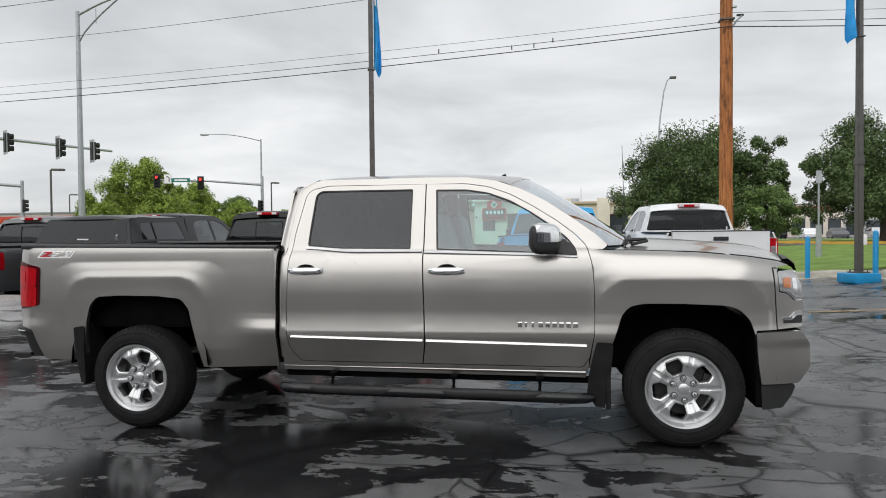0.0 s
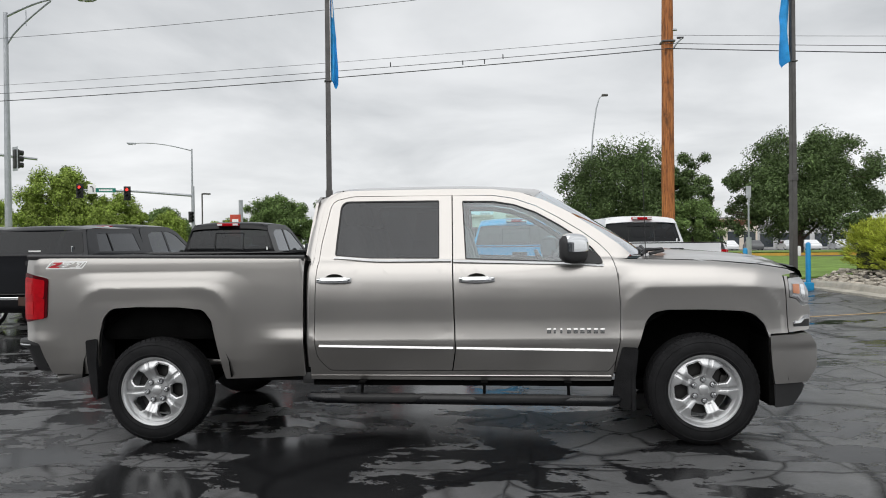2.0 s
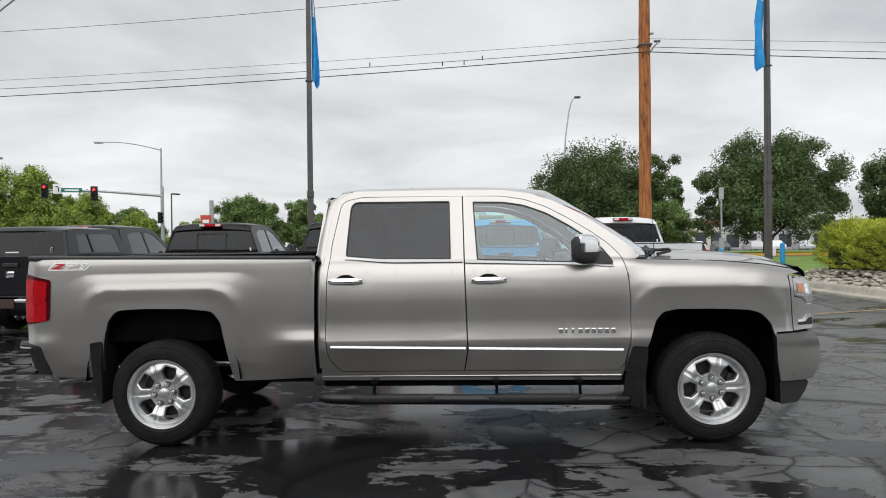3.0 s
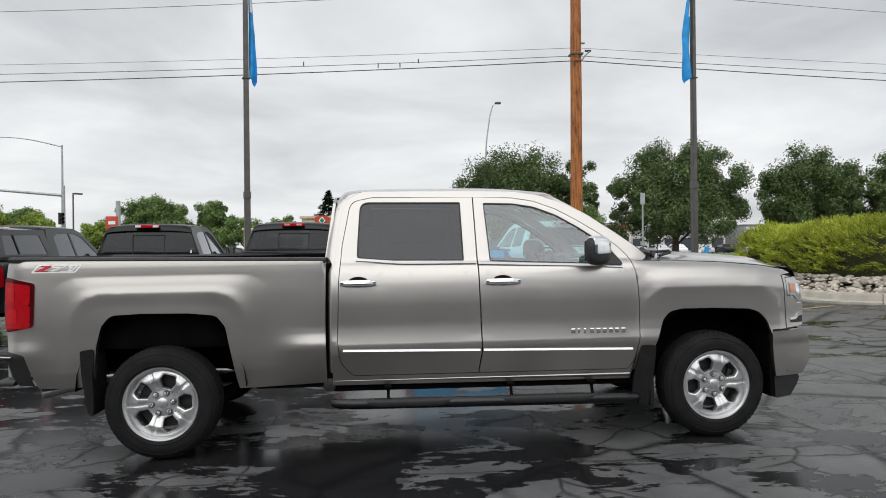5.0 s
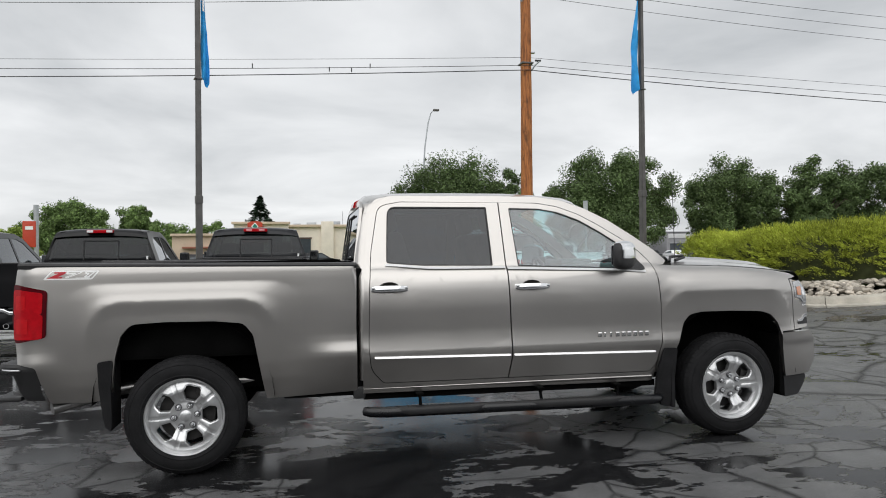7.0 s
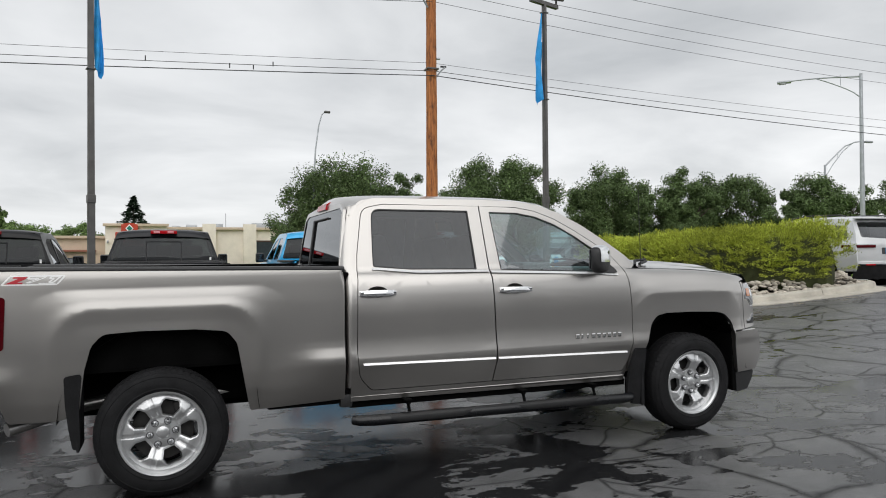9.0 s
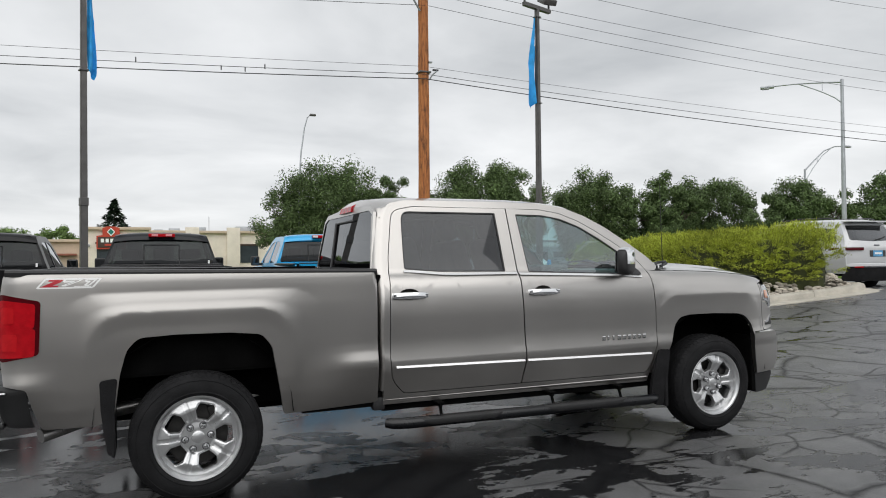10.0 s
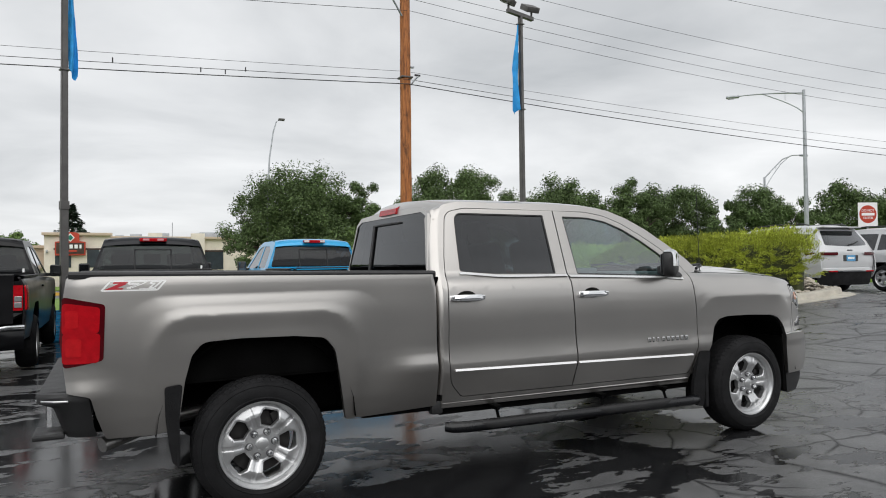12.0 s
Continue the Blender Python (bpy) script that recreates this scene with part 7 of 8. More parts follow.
def utility_pole(x, y, z0, lean=0.0):
    root = thing("utility_pole", pose(x, y, z0, 0, lean, 0), "tall brown creosoted wooden utility pole", "utility pole", "wooden utility poles")
    bm = bmesh.new()
    prof = []
    for k in range(41):
        z = -0.2 + 12.4 * k / 40
        prof.append((0.190 - 0.0042 * z, z))
    lathe(bm, prof + [(0.0, 12.2)], 'z', 24)
    for v in bm.verts:
        n_ = 0.012 * noise.noise((v.co.x * 6, v.co.y * 6, v.co.z * 0.8))
        v.co.x += v.co.x / 0.18 * n_
        v.co.y += v.co.y / 0.18 * n_
    bmesh.ops.recalc_face_normals(bm, faces=bm.faces[:])
    part("pole", bm, POLE_WOOD, root, "weathered wooden pole", True)
    box_part("cross_arm", (0, -0.20, 10.9), (2.6, 0.10, 0.12), POLE_WOOD, root, "", 0.01)
    bm = bmesh.new()
    tube(bm, [(-0.15, -0.12, 8.75), (-0.38, -0.22, 9.02), (-0.52, -0.28, 9.16)], 0.028, 8)
    part("brace", bm, GALV, root)
    for u in (-1.15, 0.35, 1.15):
        bm = bmesh.new()
        lathe(bm, [(0.02, 10.96), (0.06, 11.0), (0.045, 11.04), (0.065, 11.08), (0.02, 11.14)], 'z', 10, (u, -0.20, 0))
        part("insulator", bm, GREY_PLASTIC, root)
    box_part("wire_clamp", (0.18, -0.10, 7.22), (0.12, 0.10, 0.05), GALV, root)
    box_part("band", (0, 0, 6.90), (0.37, 0.37, 0.05), POLE_STEEL, root, "", 0.01)
    bm = bmesh.new()
    tube(bm, [(0.12, -0.16, 6.66), (0.22, -0.22, 6.82), (0.34, -0.26, 6.93)], 0.024, 8)
    part("guard_arm", bm, GALV, root)
    box_part("splice_box", (0.30, -0.24, 6.95), (0.18, 0.06, 0.05), CABLE, root)
    return root


UP = (3.45, 14.55)
utility_pole(UP[0], UP[1], ground_z(3.45) + 0.1, 0.15)
utility_pole(-45.0, 21.5, 0.0)
utility_pole(48.0, 15.2, 0.5)


def wire(a, b, sag, r, label):
    bm = bmesh.new()
    n = 26
    pts = []
    for k in range(n + 1):
        t = k / n
        p = Vector(a).lerp(Vector(b), t)
        p.z -= 4 * sag * t * (1 - t)
        pts.append(p)
    tube(bm, pts, r, 5)
    w = part("overhead_wire", bm, CABLE, None)
    tagged(w, label, "wire", "overhead wires")


LW, RW = (-45.0, 21.5), (48.0, 15.2)
for z, zl, zr, r, off, sag in ((7.28, 7.9, 7.0, 0.006, -0.05, 0.35), (7.00, 7.65, 6.7, 0.009, -0.2, 0.40), (6.86, 7.35, 6.35, 0.014, -0.2, 0.45)):
    wire((UP[0], UP[1] + off, z), (*LW, zl), sag, r, "thin black communication cable between wooden poles")
    wire((UP[0], UP[1] + off, z), (*RW, zr), sag, r, "thin black communication cable between wooden poles")
for u, z, zl, zr, sag in ((-1.15, 11.1, 11.2, 11.3, 1.0), (0.35, 11.1, 11.6, 11.6, 0.9), (1.15, 11.1, 12.0, 12.2, 0.8), (0.0, 9.1, 10.3, 9.2, 0.8)):
    wire((UP[0] + u * 0.3, UP[1] - 0.2 + u * 0.8, z), (LW[0], LW[1] + u, zl), sag, 0.008, "thin grey power line between wooden poles")
for u, z, zr in ((0.0, 9.1, 9.1), (0.2, 9.5, 9.6), (0.3, 9.85, 10.2), (0.4, 10.55, 11.0), (0.2, 11.8, 13.7)):
    wire((UP[0] + 0.12, UP[1] - 0.2 + u * 0.3, z), (RW[0], RW[1] + u, zr), 0.8, 0.007, "thin grey power line between wooden poles")
# small wire tags hanging on the cables
for k, (t, dz) in enumerate(((-1.2, 0.06), (-1.75, -0.07), (-2.4, -0.08), (-4.6, -0.05))):
    bm = bmesh.new()
    cyl(bm, (t, 14.95 + 0.14 * (3.45 - t) * 0.2, 6.98 + dz), (t, 14.95 + 0.14 * (3.45 - t) * 0.2, 6.85 + dz), 0.016, seg=6)
    w = part("cable_tag", bm, CABLE, None)
    tagged(w, "small dark clip hanging on an overhead cable", "cable clip", "cable clips")


def street_lamp(x, y, h, arm, yaw, label, z0=0.0, drop=0.35, truss=False, r=0.09, back=0.0):
    """Galvanised davit lamp: tapered pole, curved arm along local -x and a cobra head."""
    root = thing("street_lamp", pose(x, y, z0, 0, 0, yaw), label, "street lamp", "galvanised street lamps")
    bm = bmesh.new()
    lathe(bm, [(r * 1.5, 0), (r * 1.5, 0.2), (r, 0.22), (r * 0.55, h), (0.0, h + 0.01)], 'z', 12)
    part("pole", bm, GALV, root, "tapered grey steel pole", True)
    bm = bmesh.new()
    pts = [(-arm * t, 0, h - 0.15 + drop * 1.2 * math.sin(math.pi * 0.62 * t)) for t in [i / 10 for i in range(11)]]
    tube(bm, pts, [0.045 - 0.015 * i / 10 for i in range(11)], 8)
    if truss:
        pts2 = [(-arm * 0.62 * t, 0, h - 1.2 + (1.05 + drop * 1.0) * t ** 0.75) for t in [i / 6 for i in range(7)]]
        tube(bm, pts2, 0.03, 6)
        cyl(bm, (-arm * 0.28, 0, h - 0.50), (-arm * 0.28, 0, h + 0.05), 0.015, seg=6)
    part("arm", bm, GALV, root, "", True)
    ze = pts[-1][2]
    hd = thing_part("lamp_head", root)
    box_part("head_shell", (-arm - 0.28, 0, ze - 0.02), (0.66, 0.26, 0.13), GALV, hd, "", 0.05, None, 3)
    box_part("head_lens", (-arm - 0.36, 0, ze - 0.10), (0.34, 0.20, 0.05), CLEAR_LENS, hd, "", 0.02)
    return root


def traffic_signal(parent_m, lit, group="traffic signals", plate=True):
    root = thing("traffic_signal", parent_m @ Matrix.Scale(0.84, 4), "black three-lamp traffic signal" + (" showing red" if lit else " seen from its back"), "traffic signal", group)
    box_part("housing", (0, 0, 0), (0.34, 0.22, 1.06), SIGNAL_YELLOW, root, "", 0.03)
    if plate:
        box_part("backplate", (0, 0.06, 0), (0.62, 0.012, 1.34), SIGNAL_YELLOW if lit else GALV, root, "", 0.004)
    for k in range(3):
        bm = bmesh.new()
        lathe(bm, [(0.0, -0.115), (0.13, -0.115), (0.13, -0.112)], 'y', 14, (0, 0, 0.34 - 0.34 * k))
        part("lens", bm, LAMP_RED if lit and k == 0 else BLACK_PLASTIC, root, "glowing red lens" if lit and k == 0 else "")
        bm = bmesh.new()
        cyl(bm, (0, -0.10, 0.36 - 0.34 * k), (0, -0.34, 0.36 - 0.34 * k), 0.15, 0.15, 12, False)
        part("visor", bm, SIGNAL_YELLOW, root)
    return root


street_lamp(-18.9, 17.9, 9.85, 2.75, 180, "tall grey street lamp with a trussed arm", 0.0, 0.5, True, 0.13)
street_lamp(-26.3, 49.5, 9.4, 4.3, 18, "grey street lamp with a curved arm at the crossing", 0.0, 0.45, False, 0.11)
street_lamp(27.6, 19.2, 9.8, 3.1, -48, "tall grey street lamp with a double arm", 0.4, 0.12, True, 0.13)
root = thing("street_lamp", pose(44.4, 35.6, 0.4), "far grey street lamp with a rising trussed arm", "street lamp", "galvanised street lamps")
bm = bmesh.new()
cyl(bm, (0, 0, 0), (0, 0, 8.0), 0.13, 0.08, 12)
part("pole", bm, GALV, root, "tapered grey steel pole", True)
bm = bmesh.new()
tube(bm, [(0, 0, 7.9), (1.0, 0, 8.7), (2.2, 0, 9.6), (3.4, 0, 10.0), (4.5, 0, 10.1)], [0.06, 0.055, 0.05, 0.045, 0.04], 8)
tube(bm, [(0, 0, 7.0), (0.9, 0, 8.1), (2.0, 0, 9.2), (3.0, 0, 9.85)], 0.035, 6)
cyl(bm, (1.4, 0, 8.65), (1.4, 0, 9.05), 0.02, seg=6)
part("arm", bm, GALV, root, "", True)
box_part("lamp_head", (4.85, 0, 10.08), (0.80, 0.30, 0.16), GALV, root, "", 0.06, None, 3)
root = thing("street_lamp", pose(4.95, 42.5, 0.1), "far grey street lamp leaning out above the trees", "street lamp", "galvanised street lamps")
bm = bmesh.new()
tube(bm, [(0, 0, 0), (0, 0, 4.6), (0.02, 0, 6.6), (0.16, 0, 8.7), (0.40, 0, 10.4), (0.60, 0, 11.1), (0.84, 0, 11.35)], [0.09, 0.075, 0.065, 0.05, 0.045, 0.04, 0.04], 8)
part("pole", bm, GALV, root, "curved grey steel pole", True)
box_part("lamp_head", (0.98, 0, 11.33), (0.42, 0.24, 0.15), POLE_STEEL, root, "", 0.05, None, 3)


def signal_mast(a, b, zpole, arm_z0, arm_z1, label, spots, lit, face):
    root = thing("signal_mast", pose(a[0], a[1], 0), label, "signal mast")
    bm = bmesh.new()
    cyl(bm, (0, 0, 0), (0, 0, zpole), 0.15, 0.11, 14)
    part("pole", bm, GALV, root, "", True)
    bm = bmesh.new()
    tube(bm, [(0, 0, arm_z0), ((b[0] - a[0]) * 0.5, (b[1] - a[1]) * 0.5, (arm_z0 + arm_z1) / 2 + 0.1), (b[0] - a[0], b[1] - a[1], arm_z1)], [0.11, 0.09, 0.06], 10)
    part("mast_arm", bm, GALV, root, "", True)
    for t in spots:
        x, y, z = a[0] + (b[0] - a[0]) * t, a[1] + (b[1] - a[1]) * t, arm_z0 + (arm_z1 - arm_z0) * t
        traffic_signal(pose(x, y - 0.2, z - 0.1, 0, 0, face), lit)
    return root


signal_mast((-36.0, 15.4), (-23.3, 25.9), 6.6, 6.7, 5.65, "galvanised signal mast over the crossing", (0.735, 0.865, 0.955), False, 150)
signal_mast((-26.1, 49.2), (-34.4, 47.0), 6.3, 5.55, 6.0, "galvanised signal mast at the far corner", (0.575, 0.985), True, 20)
traffic_signal(pose(-26.2, 48.9, 3.8, 0, 0, 60), False, plate=False)
root = thing("street_name_sign", pose(-32.4, 47.3, 5.95, 0, 0, 15), "green street name sign with a plain white bar", "street sign")
box_part("sign_plate", (0, 0, 0), (1.5, 0.02, 0.34), SIGN_GREEN, root, "", 0.01)
box_part("name_bar", (0, -0.016, 0), (1.0, 0.006, 0.13), WHITE_MARK, root, "", 0)
root = thing("turn_sign", pose(-33.4, 47.05, 6.05, 0, 0, 15), "white turn arrow sign on the mast arm", "road sign")
box_part("sign_plate", (0, 0, 0), (0.60, 0.02, 0.75), WHITE_MARK, root, "", 0.02)
bm = bmesh.new()
tube(bm, [(0.10, -0.02, -0.22), (0.10, -0.02, 0.08), (0.02, -0.02, 0.18), (-0.12, -0.02, 0.18)], 0.035, 6)
part("arrow", bm, SIGNAL_YELLOW, root)
signal_mast((-39.1, 37.9), (-46.0, 32.0), 5.4, 5.0, 5.4, "galvanised signal mast across the street", (0.9,), False, 150)
traffic_signal(pose(-38.85, 37.75, 3.6, 0, 0, 140), False, plate=False)


def area_light(x, y, h, yaw):
    root = thing("area_light", pose(x, y, 0, 0, 0, yaw), "dark slim parking light with a flat head", "parking light", "slim parking lights")
    bm = bmesh.new()
    cyl(bm, (0, 0, 0), (0, 0, h), 0.07, 0.06, 8)
    part("pole", bm, POLE_STEEL, root)
    box_part("lamp_head", (0.42, 0, h), (0.70, 0.34, 0.12), POLE_STEEL, root, "", 0.02)


area_light(-31.3, 31.3, 5.4, 20)
area_light(-50.5, 57.0, 5.6, 20)
area_light(-27.0, 53.0, 6.0, 60)
area_light(31.5, 48.0, 7.0, 200)


def post_sign(x, y, h, label, w=0.42, hh=0.5):
    z0 = ground_z(x) + 0.1
    root = thing("post_sign", pose(x, y, z0, 0, 0, -18), label, "sign")
    bm = bmesh.new()
    cyl(bm, (0, 0, 0), (0, 0, h), 0.03, 0.03, 8)
    cyl(bm, (0, 0.02, 0), (0, 0.02, h * 0.38), 0.10, 0.09, 10)
    part("post", bm, GALV, root)
    box_part("sign_plate", (0, -0.04, h - hh / 2), (w, 0.012, hh), GALV, root, "back of a small metal sign", 0.01)


post_sign(7.4, 19.5, 2.9, "small metal sign on a pale post in the lawn", 0.17, 0.42)
# red no-entry sign
root = thing("no_entry_sign", pose(21.0, 11.7, ground_z(21.0), 0, 0, -22), "red and white no-entry sign on a post", "road sign")
bm = bmesh.new()
cyl(bm, (0, 0.03, 0), (0, 0.03, 3.04), 0.03, seg=8)
part("post", bm, GALV, root)
box_part("sign_plate", (0, 0, 2.62), (0.76, 0.012, 0.92), WHITE_MARK, root, "", 0.004)
bm = bmesh.new()
lathe(bm, [(0.0, -0.012), (0.335, -0.012), (0.335, -0.006)], 'y', 36, (0, 0, 2.64))
part("red_disc", bm, SIGN_RED, root)
box_part("white_bar", (0, -0.016, 2.64), (0.50, 0.006, 0.10), WHITE_MARK, root, "", 0)
for txt, z in (("DO NOT", 2.74), ("ENTER", 2.46)):
    cu = bpy.data.curves.new("lettering", 'FONT')
    cu.body, cu.size, cu.align_x, cu.extrude = txt, 0.125, 'CENTER', 0.002
    cu.materials.append(WHITE_MARK)
    t_ = new("lettering", cu)
    t_.parent = root
    t_.matrix_local = pose(0, -0.016, z, 90, 0, 0)

# ---------------------------------------------------------------- trees, hedge, stones
def tree(x, y, h, blobs, leaf, n, size, label, seed, z0=0.0, trunk_r=0.22):
    """blobs: rows of (dx, dy, z, rx, rz): lumps that make up the crown."""
    rnd = random.Random(seed)
    root = thing("tree", pose(x, y, z0), label, "tree", "broadleaf trees across the road")
    bm = bmesh.new()
    top = h * 0.55
    tube(bm, [(0, 0, -0.3), (0.05, 0.02, top * 0.35), (-0.05, 0.04, top * 0.7), (0.03, 0, top)], [trunk_r * 1.15, trunk_r, trunk_r * 0.75, trunk_r * 0.4], 9)
    for dx, dy, z, rx, rz in blobs:
        s = rnd.uniform(0.25, 0.6) * top
        mid = (dx * 0.45, dy * 0.45, (s + z) * 0.5 + 0.3)
        tube(bm, [(0, 0, s), mid, (dx * 0.85, dy * 0.85, z - 0.1 * rz), (dx * 0.95 + rnd.uniform(-.3, .3), dy, z + rz * 0.3)], [trunk_r * 0.4, trunk_r * 0.26, trunk_r * 0.12, 0.015], 6)
        for _ in range(5):
            a = rnd.uniform(0, 6.28)
            e = (dx + rx * 0.6 * math.cos(a), dy + rx * 0.6 * math.sin(a), z + rnd.uniform(-0.4, 0.4) * rz)
            tube(bm, [(dx * 0.6, dy * 0.6, (s + z) * 0.5 + 0.4), ((dx + e[0]) / 2, (dy + e[1]) / 2, (z + e[2]) / 2), e], [trunk_r * 0.2, trunk_r * 0.12, 0.015], 5)
    part("trunk", bm, BARK, root, "brown branching trunk", True)
    # crown: twigs of a few leaves each, thicker towards the lumps' rims
    vol = [b[3] ** 2 * b[4] for b in blobs]
    tot = sum(vol)
    verts, faces = [], []
    for b, v in zip(blobs, vol):
        dx, dy, z, rx, rz = b
        sub = []
        for _ in range(max(8, int(64 * v / tot * len(blobs) / 2))):
            d = Vector((rnd.gauss(0, 1), rnd.gauss(0, 1), rnd.gauss(0, 1))).normalized()
            q = rnd.uniform(0.40, 0.97)
            sub.append((Vector((dx + d.x * rx * q, dy + d.y * rx * q, z + d.z * rz * q)), rnd.uniform(0.16, 0.34) * rx))
        for _ in range(int(8.0 * n * v / tot)):
            c, r = rnd.choice(sub)
            d = Vector((rnd.gauss(0, 1), rnd.gauss(0, 1), rnd.gauss(0, 0.8)))
            d = d.normalized() * r * rnd.uniform(0.3, 1.08)
            p = c + d
            if p.z < h * 0.12:
                continue
            s = 0.50 * size * rnd.uniform(0.6, 1.3)
            nrm = (d.normalized() + Vector((rnd.gauss(0, .6), rnd.gauss(0, .6), rnd.gauss(0, .6) + 0.35))).normalized()
            u = nrm.orthogonal().normalized()
            u.rotate(Matrix.Rotation(rnd.uniform(0, 6.28), 3, nrm))
            w = nrm.cross(u)
            k = len(verts)
            verts += [p - u * s, p - w * s * 0.5 + nrm * s * 0.12, p + u * s, p + w * s * 0.5 + nrm * s * 0.12]
            faces.append((k, k + 1, k + 2, k + 3))
    obj("crown", mesh_from("crown", verts, faces, leaf), root, "uneven leafy crown")
    return root


BIG = "large dark green broadleaf tree across the road"
tree(7.3, 42.8, 8.7, [(0, 0, 5.6, 3.6, 2.9), (-2.6, 0.4, 4.4, 2.6, 2.2), (-3.6, 0, 2.6, 1.7, 1.6), (2.2, 0.3, 4.6, 2.3, 2.3), (3.1, -0.2, 5.0, 1.8, 2.0), (4.1, -0.3, 5.7, 1.9, 2.3), (4.9, 0, 4.2, 1.4, 1.4), (0.5, -0.8, 3.0, 3.4, 1.8)], LEAF_DARK, 12500, 0.17, BIG, 3)
tree(11.2, 40.5, 4.2, [(0, 0, 2.5, 1.7, 1.5), (0.9, 0, 2.0, 1.2, 1.2)], LEAF_MID, 3000, 0.15, "small bushy green tree beside a larger one", 4, 0, 0.1)
tree(17.6, 40.0, 9.2, [(0, 0, 5.6, 3.4, 3.0), (-2.6, 0, 4.6, 2.3, 2.4), (-3.6, 0.2, 3.0, 1.5, 1.5), (2.6, 0, 5.6, 2.5, 2.6), (3.9, 0.3, 3.9, 1.8, 2.0), (0, -0.5, 3.2, 3.6, 1.8)], LEAF_DARK, 12500, 0.17, BIG, 5)
tree(29.2, 42.6, 9.0, [(0, 0, 5.8, 3.4, 2.9), (-2.8, 0, 4.4, 2.2, 2.2), (2.4, -1.6, 4.4, 2.4, 2.4), (0, 0, 3.0, 3.4, 1.7)], LEAF_DARK, 9500, 0.19, BIG, 6)
tree(33.6, 39.8, 8.4, [(0, 0, 5.6, 2.1, 2.5), (1.9, -0.5, 5.2, 1.5, 1.9), (0.4, 0, 3.2, 2.3, 1.4)], LEAF_DARK, 5500, 0.18, BIG, 7)
tree(40.6, 42.2, 8.9, [(0, 0, 5.6, 3.2, 2.9), (-2.4, 1.8, 4.4, 2.3, 2.1), (2.3, -1.8, 4.3, 2.3, 2.2), (0, 0, 2.8, 3.4, 1.6)], LEAF_DARK, 8500, 0.20, BIG, 8)
tree(40.2, 32.0, 7.8, [(0, 0, 5.2, 2.3, 2.3), (-1.4, 1.4, 4.2, 1.9, 1.9), (1.5, -1.6, 4.6, 1.8, 1.8), (0, 0, 2.6, 2.2, 1.4)], LEAF_DARK, 6500, 0.18, BIG, 9)
tree(47.0, 29.8, 7.6, [(0, 0, 4.8, 3.2, 2.5), (2.0, -2.6, 4.8, 2.6, 2.4), (-1.5, 2.0, 3.6, 2.0, 1.9), (3.5, -5.0, 4.0, 2.8, 2.2)], LEAF_DARK, 8500, 0.20, BIG, 10)
tree(54.0, 18.0, 8.5, [(0, 0, 5.0, 3.6, 3.0), (2.0, -3.6, 4.8, 3.0, 2.6)], LEAF_DARK, 6000, 0.22, BIG, 11)
LIGHT = "light green spreading tree by the crossing"
tree(-38.8, 50.9, 8.7, [(0.0, 0.0, 5.7, 2.98, 2.48), (-2.36, -1.49, 4.09, 2.23, 1.86), (1.98, 1.24, 5.21, 2.11, 2.11), (0.0, 0.0, 2.98, 3.22, 1.61)], LEAF_LIGHT, 7500, 0.22, LIGHT, 12)
tree(-33.8, 51.5, 6.7, [(0.0, 0.0, 4.08, 2.28, 1.92), (1.68, 0.96, 3.36, 1.92, 1.56), (-1.44, -0.96, 3.12, 1.92, 1.56)], LEAF_LIGHT, 4200, 0.19, LIGHT, 13)
tree(-30.3, 52.6, 4.9, [(0.0, 0.0, 2.78, 1.86, 1.51), (1.51, 0.7, 2.09, 1.51, 1.28)], LEAF_LIGHT, 2600, 0.18, LIGHT, 14, 0, 0.12)
FAR = "far green broadleaf tree behind the parked pickups"
tree(-30.8, 85.0, 9.0, [(0, 0, 5.6, 3.4, 3.0), (-3.0, 0, 4.8, 2.6, 2.4), (2.8, 0, 4.6, 2.6, 2.4), (0, 0, 2.6, 3.8, 1.9), (4.2, 0, 2.8, 2.2, 1.8)], LEAF_MID, 6500, 0.28, FAR, 15)
tree(-24.2, 86.6, 8.4, [(0, 0, 5.4, 2.4, 2.5), (1.5, 0, 4.2, 2.3, 2.1), (-1.4, 0, 3.6, 2.2, 2.0), (0.6, 0, 2.4, 2.8, 1.7)], LEAF_MID, 4200, 0.28, FAR, 16)
tree(-18.0, 78.0, 5.6, [(0, 0, 3.4, 2.2, 1.9), (-2.0, 0, 3.0, 1.9, 1.7), (2.0, 0, 2.8, 1.9, 1.7), (3.6, 0, 2.2, 1.6, 1.5)], LEAF_MID, 2600, 0.26, FAR, 17)
tree(-29.6, 64.4, 4.4, [(0, 0, 2.8, 1.7, 1.4), (1.5, 0, 2.0, 1.3, 1.1)], LEAF_LIGHT, 2000, 0.22, FAR, 18, 0, 0.12)
tree(-14.6, 84.5, 6.2, [(0, 0, 3.8, 2.2, 2.0), (-2.6, 0, 3.0, 2.0, 1.8), (2.4, 0, 2.6, 2.0, 1.5)], LEAF_MID, 2800, 0.28, FAR, 19)
tree(-40.0, 72.0, 6.0, [(0, 0, 3.8, 2.4, 2.0), (2.6, 0, 3.0, 2.0, 1.8)], LEAF_MID, 2600, 0.28, FAR, 20)


